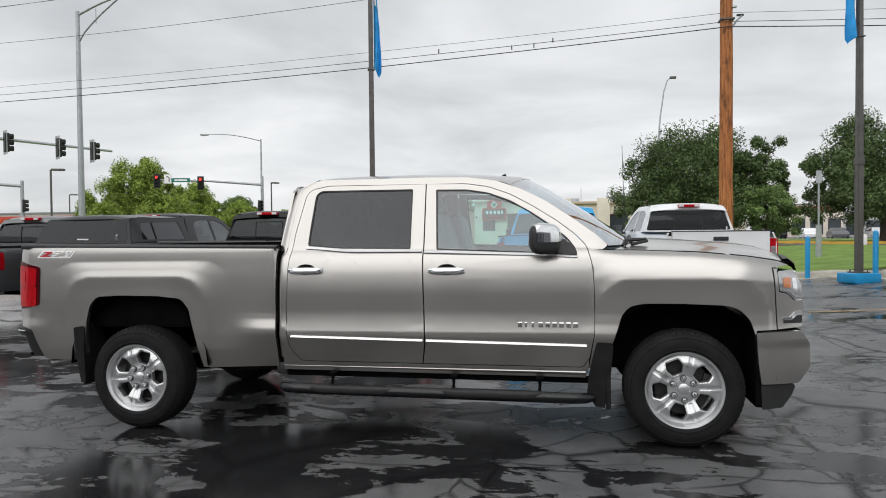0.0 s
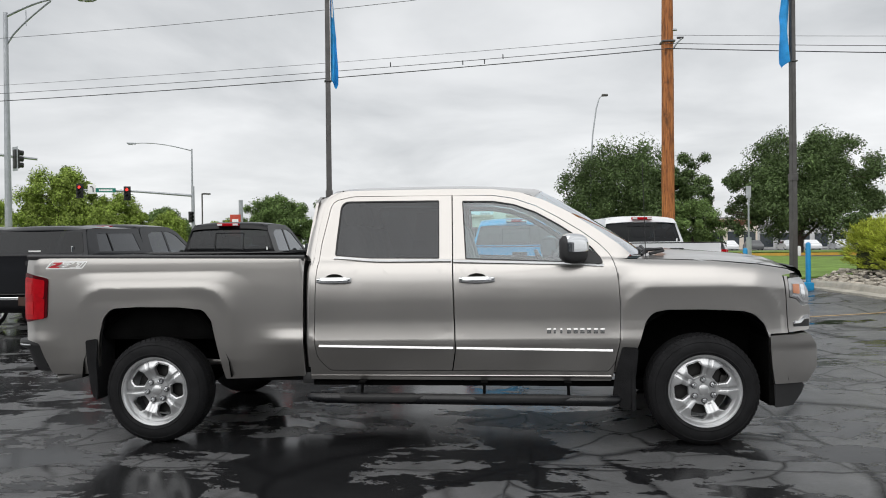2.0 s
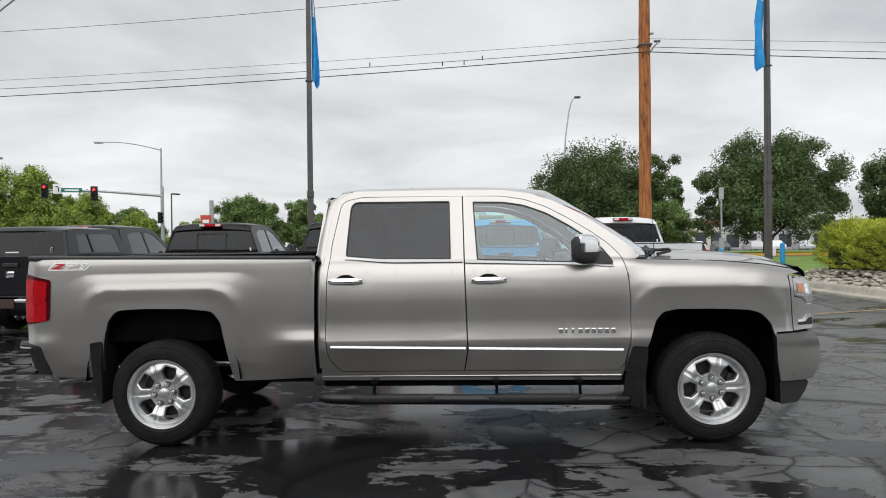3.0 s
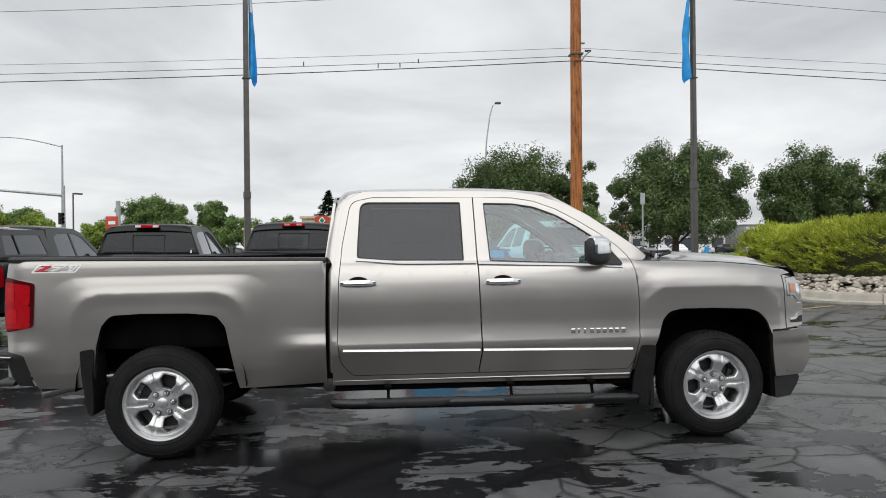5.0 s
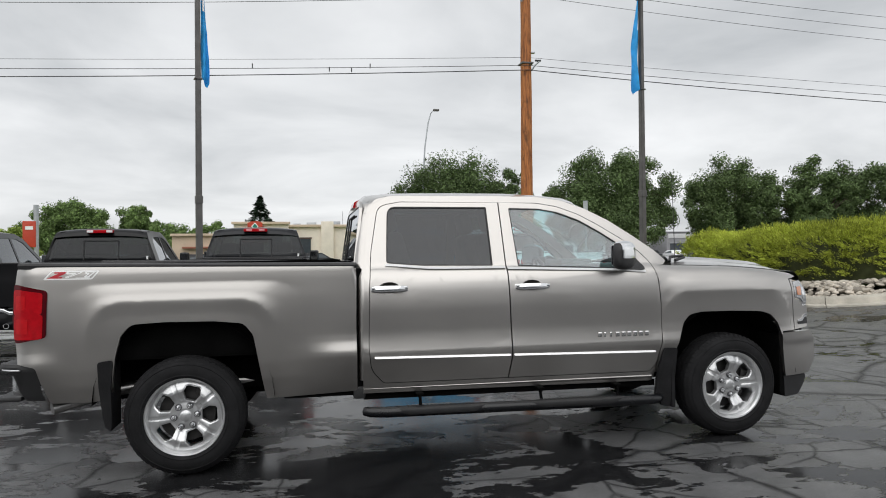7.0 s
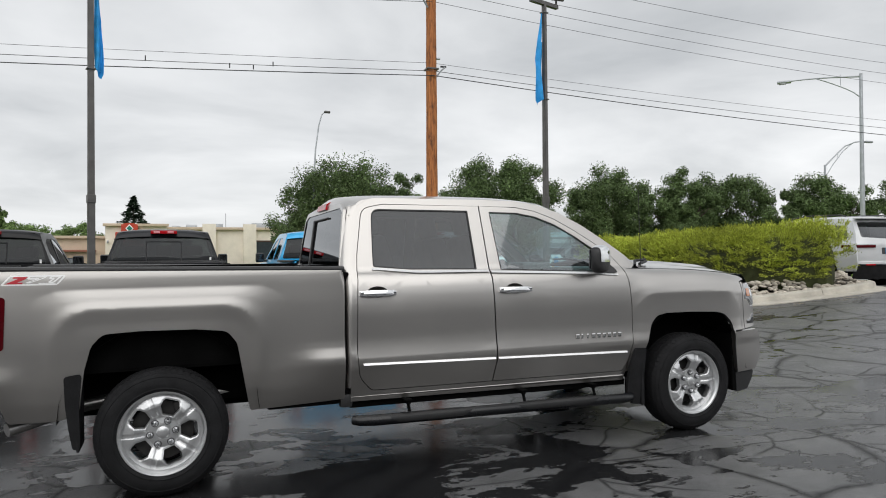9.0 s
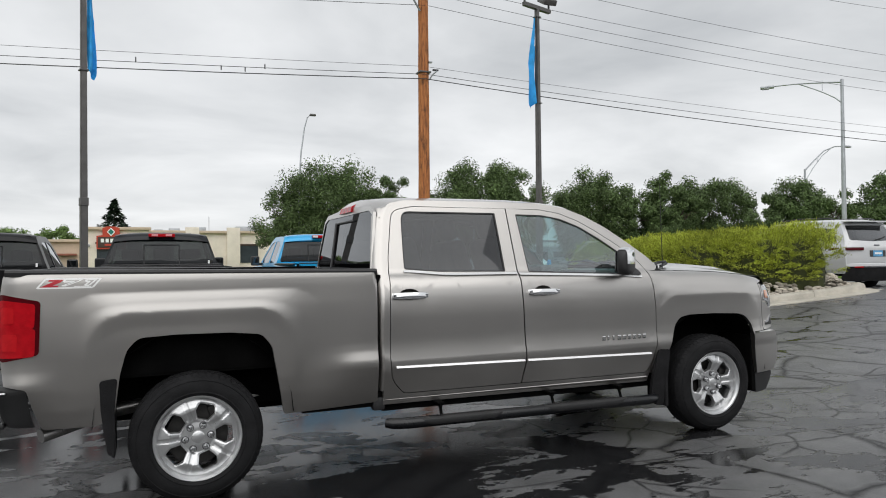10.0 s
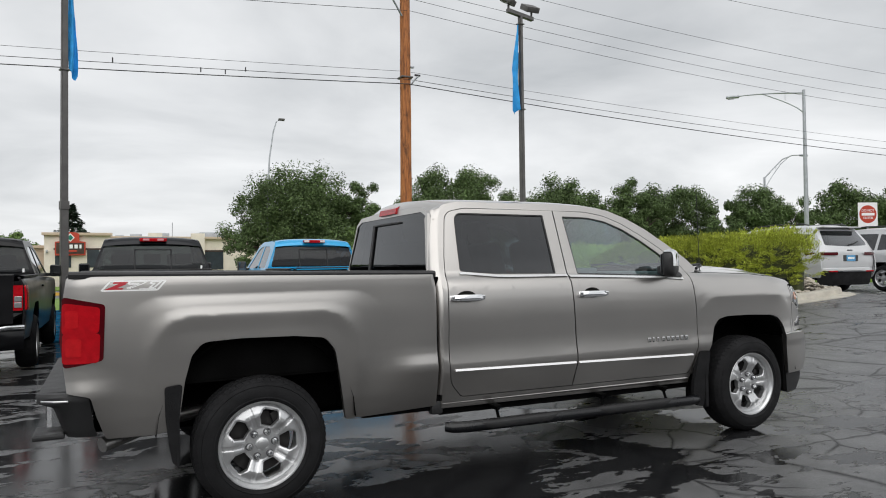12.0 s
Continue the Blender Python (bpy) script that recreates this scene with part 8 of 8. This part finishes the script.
def fir(x, y, h):
    rnd = random.Random(31)
    root = thing("fir_tree", pose(x, y, 0), "dark pointed fir tree behind the tan building", "fir tree")
    bm = bmesh.new()
    cyl(bm, (0, 0, 0), (0, 0, h), 0.2, 0.02, 8)
    part("trunk", bm, BARK, root)
    verts, faces = [], []
    for k in range(9000):
        t = rnd.random() ** 0.7
        z = h * (1.01 - t)
        r = 0.54 * h * t * 1.15 * (0.75 + 0.25 * math.sin(z * 7.5 + rnd.gauss(0, .5))) + 0.05
        a = rnd.uniform(0, 6.28)
        q = rnd.uniform(0.35, 1.0)
        p = Vector((r * q * math.cos(a), r * q * math.sin(a), z - 0.2 * q * r))
        d = Vector((math.cos(a), math.sin(a), -0.15 + rnd.gauss(0, .2))).normalized()
        w = d.cross(Vector((0, 0, 1))).normalized() + Vector((0, 0, rnd.gauss(0, .4)))
        s = rnd.uniform(0.16, 0.34)
        n0 = len(verts)
        verts += [p - w * s * 0.35, p + d * s, p + w * s * 0.35, p - d * s * 0.3]
        faces.append((n0, n0 + 1, n0 + 2, n0 + 3))
    obj("needles", mesh_from("needles", verts, faces, LEAF_FIR), root)


fir(-7.9, 71.0, 7.6)

HEDGE = [(7.75, 12.3), (7.95, 10.6), (8.1, 9.2), (8.3, 7.9), (8.85, 7.0), (10.2, 6.24)]


def build_hedge():
    """Loose juniper hedge: a twiggy core coloured dark for inner shade, under many upswept sprays."""
    rnd = random.Random(77)
    pts = [Vector((x, y, 0)) for x, y in HEDGE]
    root = thing("hedge", pose(0, 0, 0), "loose yellow-green juniper hedge on the stone-edged island", "hedge")

    def on_line(s):
        f = s * (len(pts) - 1)
        i = min(int(f), len(pts) - 2)
        return pts[i].lerp(pts[i + 1], f - i)

    def at(s):
        """Point and smoothed heading of the hedge's middle line."""
        a, b = max(0.0, s - 0.09), min(1.0, s + 0.09)
        return (on_line(max(0.0, s - 0.04)) + on_line(s) + on_line(min(1.0, s + 0.04))) / 3, (on_line(b) - on_line(a)).normalized()

    def radius(s, a):
        w = 0.95 * (1 + 0.14 * noise.noise((s * 9, a * 1.5, 0.3)))
        endcap = min(1.0, math.sqrt(max(0.0, min(s, 1 - s) / 0.07 + 0.15)))
        return w * endcap
    # core whose dark colour gives the shaded gaps and lower half
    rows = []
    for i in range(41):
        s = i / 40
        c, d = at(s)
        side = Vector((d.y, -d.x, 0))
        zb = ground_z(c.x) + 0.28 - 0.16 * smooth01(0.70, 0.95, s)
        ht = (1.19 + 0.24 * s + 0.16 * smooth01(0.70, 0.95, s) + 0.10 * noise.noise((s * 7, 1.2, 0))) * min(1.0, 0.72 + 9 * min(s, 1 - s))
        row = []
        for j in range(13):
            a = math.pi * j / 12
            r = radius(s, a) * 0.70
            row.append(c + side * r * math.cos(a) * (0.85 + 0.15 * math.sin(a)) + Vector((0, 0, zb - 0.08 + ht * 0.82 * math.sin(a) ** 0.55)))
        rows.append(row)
    bm = bmesh.new()
    sheet(bm, rows)
    for r in (rows[0], rows[-1]):
        bm.faces.new([bm.verts.new(p) for p in r])
    bmesh.ops.recalc_face_normals(bm, faces=bm.faces[:])
    part("twig_shade_core", bm, HEDGE_CORE, root, "inner twig core with the hedge shade in its colour")
    verts, faces = [], []

    def blade(q, dr, ln, wd):
        w = dr.cross(Vector((rnd.gauss(0, 1), rnd.gauss(0, 1), rnd.gauss(0, 1)))).normalized() * wd
        k = len(verts)
        verts.extend([q - w, q + dr * ln * 0.55 - w * 0.8, q + dr * ln, q + dr * ln * 0.5 + w * 0.9, q + w])
        faces.append((k, k + 1, k + 2, k + 3, k + 4))
    # boughs: flat fans that sweep outwards and up, in loose tiers with dark gaps between them
    for _ in range(1450):
        s = rnd.random()
        a = math.pi * rnd.uniform(0.02, 0.98)
        if rnd.random() < 0.36:
            a = math.asin(rnd.uniform(0.10, 1.0) ** 2)
            if rnd.random() < 0.5:
                a = math.pi - a
        c, d = at(s)
        side = Vector((d.y, -d.x, 0))
        zb = ground_z(c.x) + 0.26 - 0.16 * smooth01(0.70, 0.95, s)
        ht = (1.17 + 0.24 * s + 0.16 * smooth01(0.70, 0.95, s) + 0.12 * noise.noise((s * 7, 1.2, 0))) * min(1.0, 0.76 + 9 * min(s, 1 - s))
        r = radius(s, a) * rnd.uniform(0.72, 0.92)
        end = 0.0
        if s < 0.03 or s > 0.97:
            end = rnd.uniform(0, 0.42) * (1 if s > 0.5 else -1)
        p = c + d * end + side * r * math.cos(a) * (0.9 + 0.1 * math.sin(a)) + Vector((0, 0, zb + ht * rnd.uniform(0.80, 0.95) * math.sin(a) ** 0.5))
        low = smooth01(0.75, 0.15, math.sin(a))
        axis = (side * math.cos(a) * 0.9 + d * (rnd.gauss(0, .45) + (0.8 * end)) + Vector((0, 0, 0.62 + 0.5 * math.sin(a) - 0.35 * low))).normalized()
        flat = axis.cross(Vector((0, 0, 1))).normalized() if abs(axis.z) < 0.95 else d
        ln = rnd.uniform(0.16, 0.30)
        for _k in range(85):
            t = rnd.random() ** 0.8
            spread = ln * 0.42 * (1 - 0.55 * t)
            q = p + axis * ln * (t - 0.35) + flat * rnd.gauss(0, spread) + Vector((0, 0, rnd.gauss(0, 0.022)))
            dr = (axis + flat * rnd.gauss(0, .45) + Vector((rnd.gauss(0, .2), rnd.gauss(0, .2), rnd.gauss(0.05, .22)))).normalized()
            sz = rnd.uniform(0.030, 0.075)
            blade(q, dr, sz, sz * 0.10)
    # thin wisps standing out of the top
    for _ in range(2600):
        s = rnd.random()
        c, d = at(s)
        side = Vector((d.y, -d.x, 0))
        a = math.pi * rnd.uniform(0.18, 0.82)
        ht = (1.17 + 0.24 * s + 0.16 * smooth01(0.70, 0.95, s) + 0.12 * noise.noise((s * 7, 1.2, 0))) * min(1.0, 0.76 + 9 * min(s, 1 - s))
        p = c + side * radius(s, a) * 0.9 * math.cos(a) + Vector((0, 0, ground_z(c.x) + 0.26 - 0.16 * smooth01(0.70, 0.95, s) + ht * 0.93 * math.sin(a) ** 0.5))
        dr = (side * math.cos(a) * 0.5 + Vector((rnd.gauss(0, .3), rnd.gauss(0, .3), 1.0))).normalized()
        ln = rnd.uniform(0.07, 0.20)
        for _k in range(5):
            q = p + dr * ln * rnd.random()
            blade(q, (dr + Vector((rnd.gauss(0, .3), rnd.gauss(0, .3), rnd.gauss(0, .2)))).normalized(), rnd.uniform(0.04, 0.08), 0.005)
    obj("sprays", mesh_from("sprays", verts, faces, LEAF_HEDGE), root, "feathery yellow-green sprays")


build_hedge()


def build_stones():
    rnd = random.Random(5)
    shapes = []
    for k in range(6):
        bm = bmesh.new()
        bmesh.ops.create_icosphere(bm, subdivisions=2, radius=1.0)
        sx, sy, sz = rnd.uniform(0.95, 1.4), rnd.uniform(0.7, 1.0), rnd.uniform(0.38, 0.60)
        for v in bm.verts:
            q = 1 + 0.28 * noise.noise(v.co * 1.1 + Vector((k * 7.1, 0, 0)))
            v.co = Vector((v.co.x * sx * q, v.co.y * sy * q, v.co.z * sz * q))
        me = bpy.data.meshes.new("stone")
        for f in bm.faces:
            f.smooth = True
        bm.to_mesh(me)
        bm.free()
        me.materials.append(STONE)
        shapes.append(me)
    bed = new("stone_border")
    tagged(bed, "loose border of rounded pale river stones along the kerb", "stones", kind="structure")
    path = [Vector((x, y, 0)) for x, y in ISLAND[1:11]]
    cum = [0]
    for a, b in zip(path, path[1:]):
        cum.append(cum[-1] + (b - a).length)
    def spot(lo, hi):
        s = rnd.uniform(0, cum[-1])
        i = max(j for j in range(len(cum) - 1) if cum[j] <= s)
        p = path[i].lerp(path[i + 1], (s - cum[i]) / (cum[i + 1] - cum[i]))
        d = (path[i + 1] - path[i]).normalized()
        q = rnd.uniform(lo, hi)
        return p + Vector((-d.y, d.x, 0)) * q, 0.22 * smooth01(0.15, 0.75, q)
    for k in range(300):
        p, up = spot(0.12, 0.90)
        r = rnd.choice((0.045, 0.055, 0.06, 0.065, 0.075, 0.09))
        st = obj("stone", shapes[k % 6], bed)
        st.matrix_local = pose(p.x, p.y, ground_z(p.x) + 0.12 + up + r * 0.2, rnd.uniform(-15, 15), rnd.uniform(-15, 15), rnd.uniform(0, 360)) @ Matrix.Scale(r, 4)
    verts, faces = [], []
    for k in range(950):
        p, up = spot(0.10, 1.0)
        r = rnd.uniform(0.035, 0.075)
        m = pose(p.x, p.y, ground_z(p.x) + 0.10 + up + rnd.uniform(-0.02, 0.03), rnd.uniform(-20, 20), rnd.uniform(-20, 20), rnd.uniform(0, 360)) @ Matrix.Scale(r, 4)
        me = shapes[k % 6]
        n0 = len(verts)
        verts += [m @ v.co for v in me.vertices]
        faces += [tuple(n0 + i for i in f.vertices) for f in me.polygons]
    small = obj("small_stones", mesh_from("small_stones", verts, faces, STONE, True), bed)
    small["kind"] = "stuff"


build_stones()

# ---------------------------------------------------------------- buildings and cars across the road
def far_building():
    root = thing("restaurant", pose(0, 0, 0), "low tan stucco restaurant with a cream tower and a red sign", "building")
    z = 0.0
    y = 57.0

    def blk(nm, x0, x1, y0, y1, z1, mat, label="", bevel=0.02):
        return box_part(nm, ((x0 + x1) / 2, (y0 + y1) / 2, (z1 + z) / 2), (x1 - x0, y1 - y0, z1 - z), mat, root, label, bevel)
    blk("wing_wall", -14.5, -9.2, y + 1, y + 14, 3.1, STUCCO, "tan wing wall")
    blk("tower_wall", -9.2, -4.6, y - 0.6, y + 4, 4.05, STUCCO_LIGHT, "cream entrance tower")
    blk("main_wall", -4.6, 14, y + 0.6, y + 16, 3.85, STUCCO_LIGHT)
    for x0, x1, yy, zt in ((-9.35, -4.45, y - 0.75, 4.05), (-4.6, 14.1, y + 0.45, 3.85), (-14.6, -9.3, y + 0.85, 3.1)):
        box_part("cornice", ((x0 + x1) / 2, yy, zt + 0.06), (x1 - x0, 0.35, 0.22), STUCCO, root, "", 0.03)
    for x in (1.55, 6.5, -1.8):
        blk("pilaster", x, x + 1.1, y + 0.25, y + 0.6, 4.3, STUCCO_LIGHT)
    for x in (-8.4, -6.2):
        w = thing_part("window", root)
        box_part("pane", (x + 0.5, y - 0.62, 2.2), (1.1, 0.06, 1.4), WINDOW_FAR, w)
        box_part("window_frame", (x + 0.5, y - 0.66, 2.95), (1.3, 0.06, 0.12), SIGN_DARK, w)
    for x in (-3.5, 3.4, 8.6):
        w = thing_part("window", root)
        box_part("pane", (x, y + 0.57, 2.0), (1.6, 0.06, 1.5), WINDOW_FAR, w)
        box_part("window_frame", (x, y + 0.54, 2.82), (1.8, 0.08, 0.14), SIGN_DARK, w)
    for x, w, h in ((-2.6, 0.9, 0.5), (-0.6, 1.3, 0.6), (3.4, 1.6, 0.7), (4.9, 1.1, 0.55), (-3.9, 0.7, 0.4)):
        box_part("roof_unit", (x, y + 4, 3.85 + h / 2), (w, 1.4, h), GALV, root, "grey roof machine", 0.03)
    bm = bmesh.new()
    cyl(bm, (0.2, y + 2, 3.8), (0.2, y + 2, 5.3), 0.03, seg=6)
    part("roof_mast", bm, GALV, root)
    sg = thing_part("wall_sign", root)

    def board(nm, pts, depth, mat, label=""):
        bm = bmesh.new()
        extrude_poly(bm, pts, lambda u, v: (-7.4 + u, y - 0.95 - depth, 3.2 + v), lambda u, v: (-7.4 + u, y - 0.7, 3.2 + v))
        bmesh.ops.recalc_face_normals(bm, faces=bm.faces[:])
        part(nm, bm, mat, sg, label)
    board("sign_shape", [(-1.05, -0.75), (1.05, -0.75), (1.05, 0.30), (0.62, 0.36), (0.62, 0.92), (0.30, 1.05), (-0.30, 1.05), (-0.62, 0.92), (-0.62, 0.36), (-1.05, 0.30)], 0.0, SIGN_RED, "red stepped sign board")
    board("sign_band", [(-0.95, -0.62), (0.95, -0.62), (0.95, 0.22), (-0.95, 0.22)], 0.05, SIGN_DARK, "dark lower band")
    board("sign_diamond", [(0.0, 0.28), (0.30, 0.62), (0.0, 0.96), (-0.30, 0.62)], 0.05, WHITE_MARK)
    board("sign_inset", [(0.0, 0.38), (0.21, 0.62), (0.0, 0.86), (-0.21, 0.62)], 0.08, SIGN_GREEN)
    for u, w in ((-0.62, 0.28), (-0.28, 0.28), (0.06, 0.28), (0.40, 0.28), (0.70, 0.18)):
        board("sign_bar", [(u - w * 0.4, -0.22), (u + w * 0.4, -0.22), (u + w * 0.4, 0.08), (u - w * 0.4, 0.08)], 0.08, WHITE_MARK)
    board("sign_bar", [(-0.45, -0.48), (0.45, -0.48), (0.45, -0.34), (-0.45, -0.34)], 0.08, SIGN_RED)
    for x in (-9.0, -5.3, -4.9):
        lp = box_part("wall_lamp", (x, y - 0.72, 2.75), (0.16, 0.2, 0.26), CLEAR_LENS, root, "small wall lantern", 0.04)
    box_part("awning", (-11.8, y + 0.75, 2.05), (3.6, 0.5, 0.16), BRICK_RED, root, "dark red awning band", 0.03)


far_building()


def shop(x, y, w, d, h, wall, band, label, cat="building", n=4):
    root = thing("shop_building", pose(x, y, 0), label, cat)
    box_part("wall", (0, d / 2, h / 2), (w, d, h), wall, root, "", 0.03)
    box_part("fascia_band", (0, -0.06, h - 0.55), (w * 0.98, 0.12, 0.7), band, root, "", 0.02)
    box_part("roof_edge", (0, d / 2, h + 0.08), (w + 0.3, d + 0.3, 0.16), GREY_WALL, root, "", 0.02)
    for k in range(n):
        u = -w / 2 + w * (k + 0.5) / n
        wd = thing_part("window", root)
        box_part("pane", (u, -0.04, h * 0.36), (w / n * 0.72, 0.06, h * 0.46), WINDOW_FAR, wd)
        box_part("window_frame", (u, -0.07, h * 0.61), (w / n * 0.78, 0.05, 0.1), GALV, wd)


shop(-52.0, 54.0, 14.0, 12.0, 3.6, WHITE_WALL, SIGN_RED, "low white shop with a red fascia band")
shop(31.5, 95.0, 6.6, 8.0, 4.6, STUCCO_LIGHT, BRICK_RED, "small red-banded shop across the road", n=3)
shop(43.0, 97.0, 15.0, 9.0, 4.0, WHITE_WALL, GREY_WALL, "long pale low building across the road", n=6)
shop(66.0, 97.0, 25.0, 10.0, 4.3, GREY_WALL, WHITE_WALL, "long grey low building behind the trees", n=6)
root = thing("pylon_sign", pose(-22.5, 50.2, 0, 0, 0, 10), "red roadside sign board on a grey post", "roadside sign")
bm = bmesh.new()
cyl(bm, (0, 0, 0), (0, 0, 5.2), 0.17, seg=10)
part("post", bm, GALV, root)
box_part("sign_board", (-0.42, -0.10, 3.05), (0.85, 0.25, 1.9), SIGN_RED, root, "", 0.03)
box_part("sign_bar", (-0.42, -0.24, 3.5), (0.5, 0.03, 0.25), WHITE_MARK, root, "", 0)


def far_car(x, y, yaw, paint, label):
    root = thing("parked_car", pose(x, y, 0.05, 0, 0, yaw), label, "car", "cars parked across the road")
    prof = [(-2.2, 0.35, 0.1), (-2.25, 0.75, 0.15), (-1.9, 0.95, 0.15), (-1.35, 1.0, 0.1), (-0.75, 1.42, 0.15), (0.6, 1.45, 0.2), (1.25, 1.02, 0.1), (2.05, 0.88, 0.2), (2.2, 0.6, 0.1), (2.2, 0.32, 0.05)]
    ol = fillet(prof, 4)
    bm = bmesh.new()
    extrude_poly(bm, ol, lambda u, v: (u, -0.88 + 0.22 * smooth01(0.9, 1.45, v), v), lambda u, v: (u, 0.88 - 0.22 * smooth01(0.9, 1.45, v), v))
    part("body", bm, paint, root)
    for sgn in (-1, 1):
        gl = fillet([(-1.15, 1.02, 0.03), (-0.68, 1.36, 0.08), (0.55, 1.38, 0.1), (1.05, 1.04, 0.03)], 3)
        bm = bmesh.new()
        extrude_poly(bm, gl, lambda u, v: (u, sgn * (0.885 - 0.22 * smooth01(0.9, 1.45, v)), v), lambda u, v: (u, sgn * (0.86 - 0.22 * smooth01(0.9, 1.45, v)), v))
        part("side_window", bm, WINDOW_FAR, root)
        for hx in (-1.38, 1.38):
            w = new("wheel")
            w.parent = root
            w.matrix_local = pose(hx, sgn * 0.78, 0.30, 0, 0, 0 if sgn < 0 else 180) @ Matrix.Scale(0.80, 4)
            for nm in ("tyre", "rim", "spokes"):
                obj(nm, WHEEL[nm], w)


rnd = random.Random(12)
paints = [WHITE_PAINT, SILVER_PAINT, CHARCOAL_PAINT, WHITE_PAINT, GREY_PAINT, SILVER_PAINT]
names = {WHITE_PAINT: "white", SILVER_PAINT: "silver", CHARCOAL_PAINT: "dark grey", GREY_PAINT: "mid grey"}
for k in range(16):
    p = paints[k % 6]
    far_car(17.0 + 3.3 * k + rnd.uniform(-.4, .4), 84.0 + rnd.uniform(-0.5, 0.5) - 0.25 * k, 82 + rnd.uniform(-4, 4), p, f"{names[p]} car in a far parking row across the road")
for k, (x, y) in enumerate(((-14.5, 53.0), (-11.6, 53.4), (-2.6, 52.6), (-17.5, 53.2))):
    p = (CHARCOAL_PAINT, CHARCOAL_PAINT, CHARCOAL_PAINT, WHITE_PAINT)[k]
    far_car(x, y, 8 * k, p, f"{names[p]} car parked before the tan restaurant")

# ---------------------------------------------------------------- unseen wall added behind the camera to darken low reflections
def unseen_wall():
    # blocks the low sky from the truck's flank and wet ground; its windows are invented
    root = thing("unseen_wall", pose(-2.0, -25.0, 0), "plain grey wall with tall windows, added out of view to darken reflections", "building")
    box_part("wall", (0, -4, 2.5), (110, 8, 5.0), GREY_WALL, root, "", 0.03)
    for k in range(14):
        w = thing_part("window", root)
        box_part("pane", (-36 + 5.6 * k, 0.03, 1.9), (4.2, 0.08, 2.8), WINDOW_FAR, w)
        box_part("window_frame", (-36 + 5.6 * k, 0.06, 3.38), (4.4, 0.10, 0.14), GALV, w)


unseen_wall()
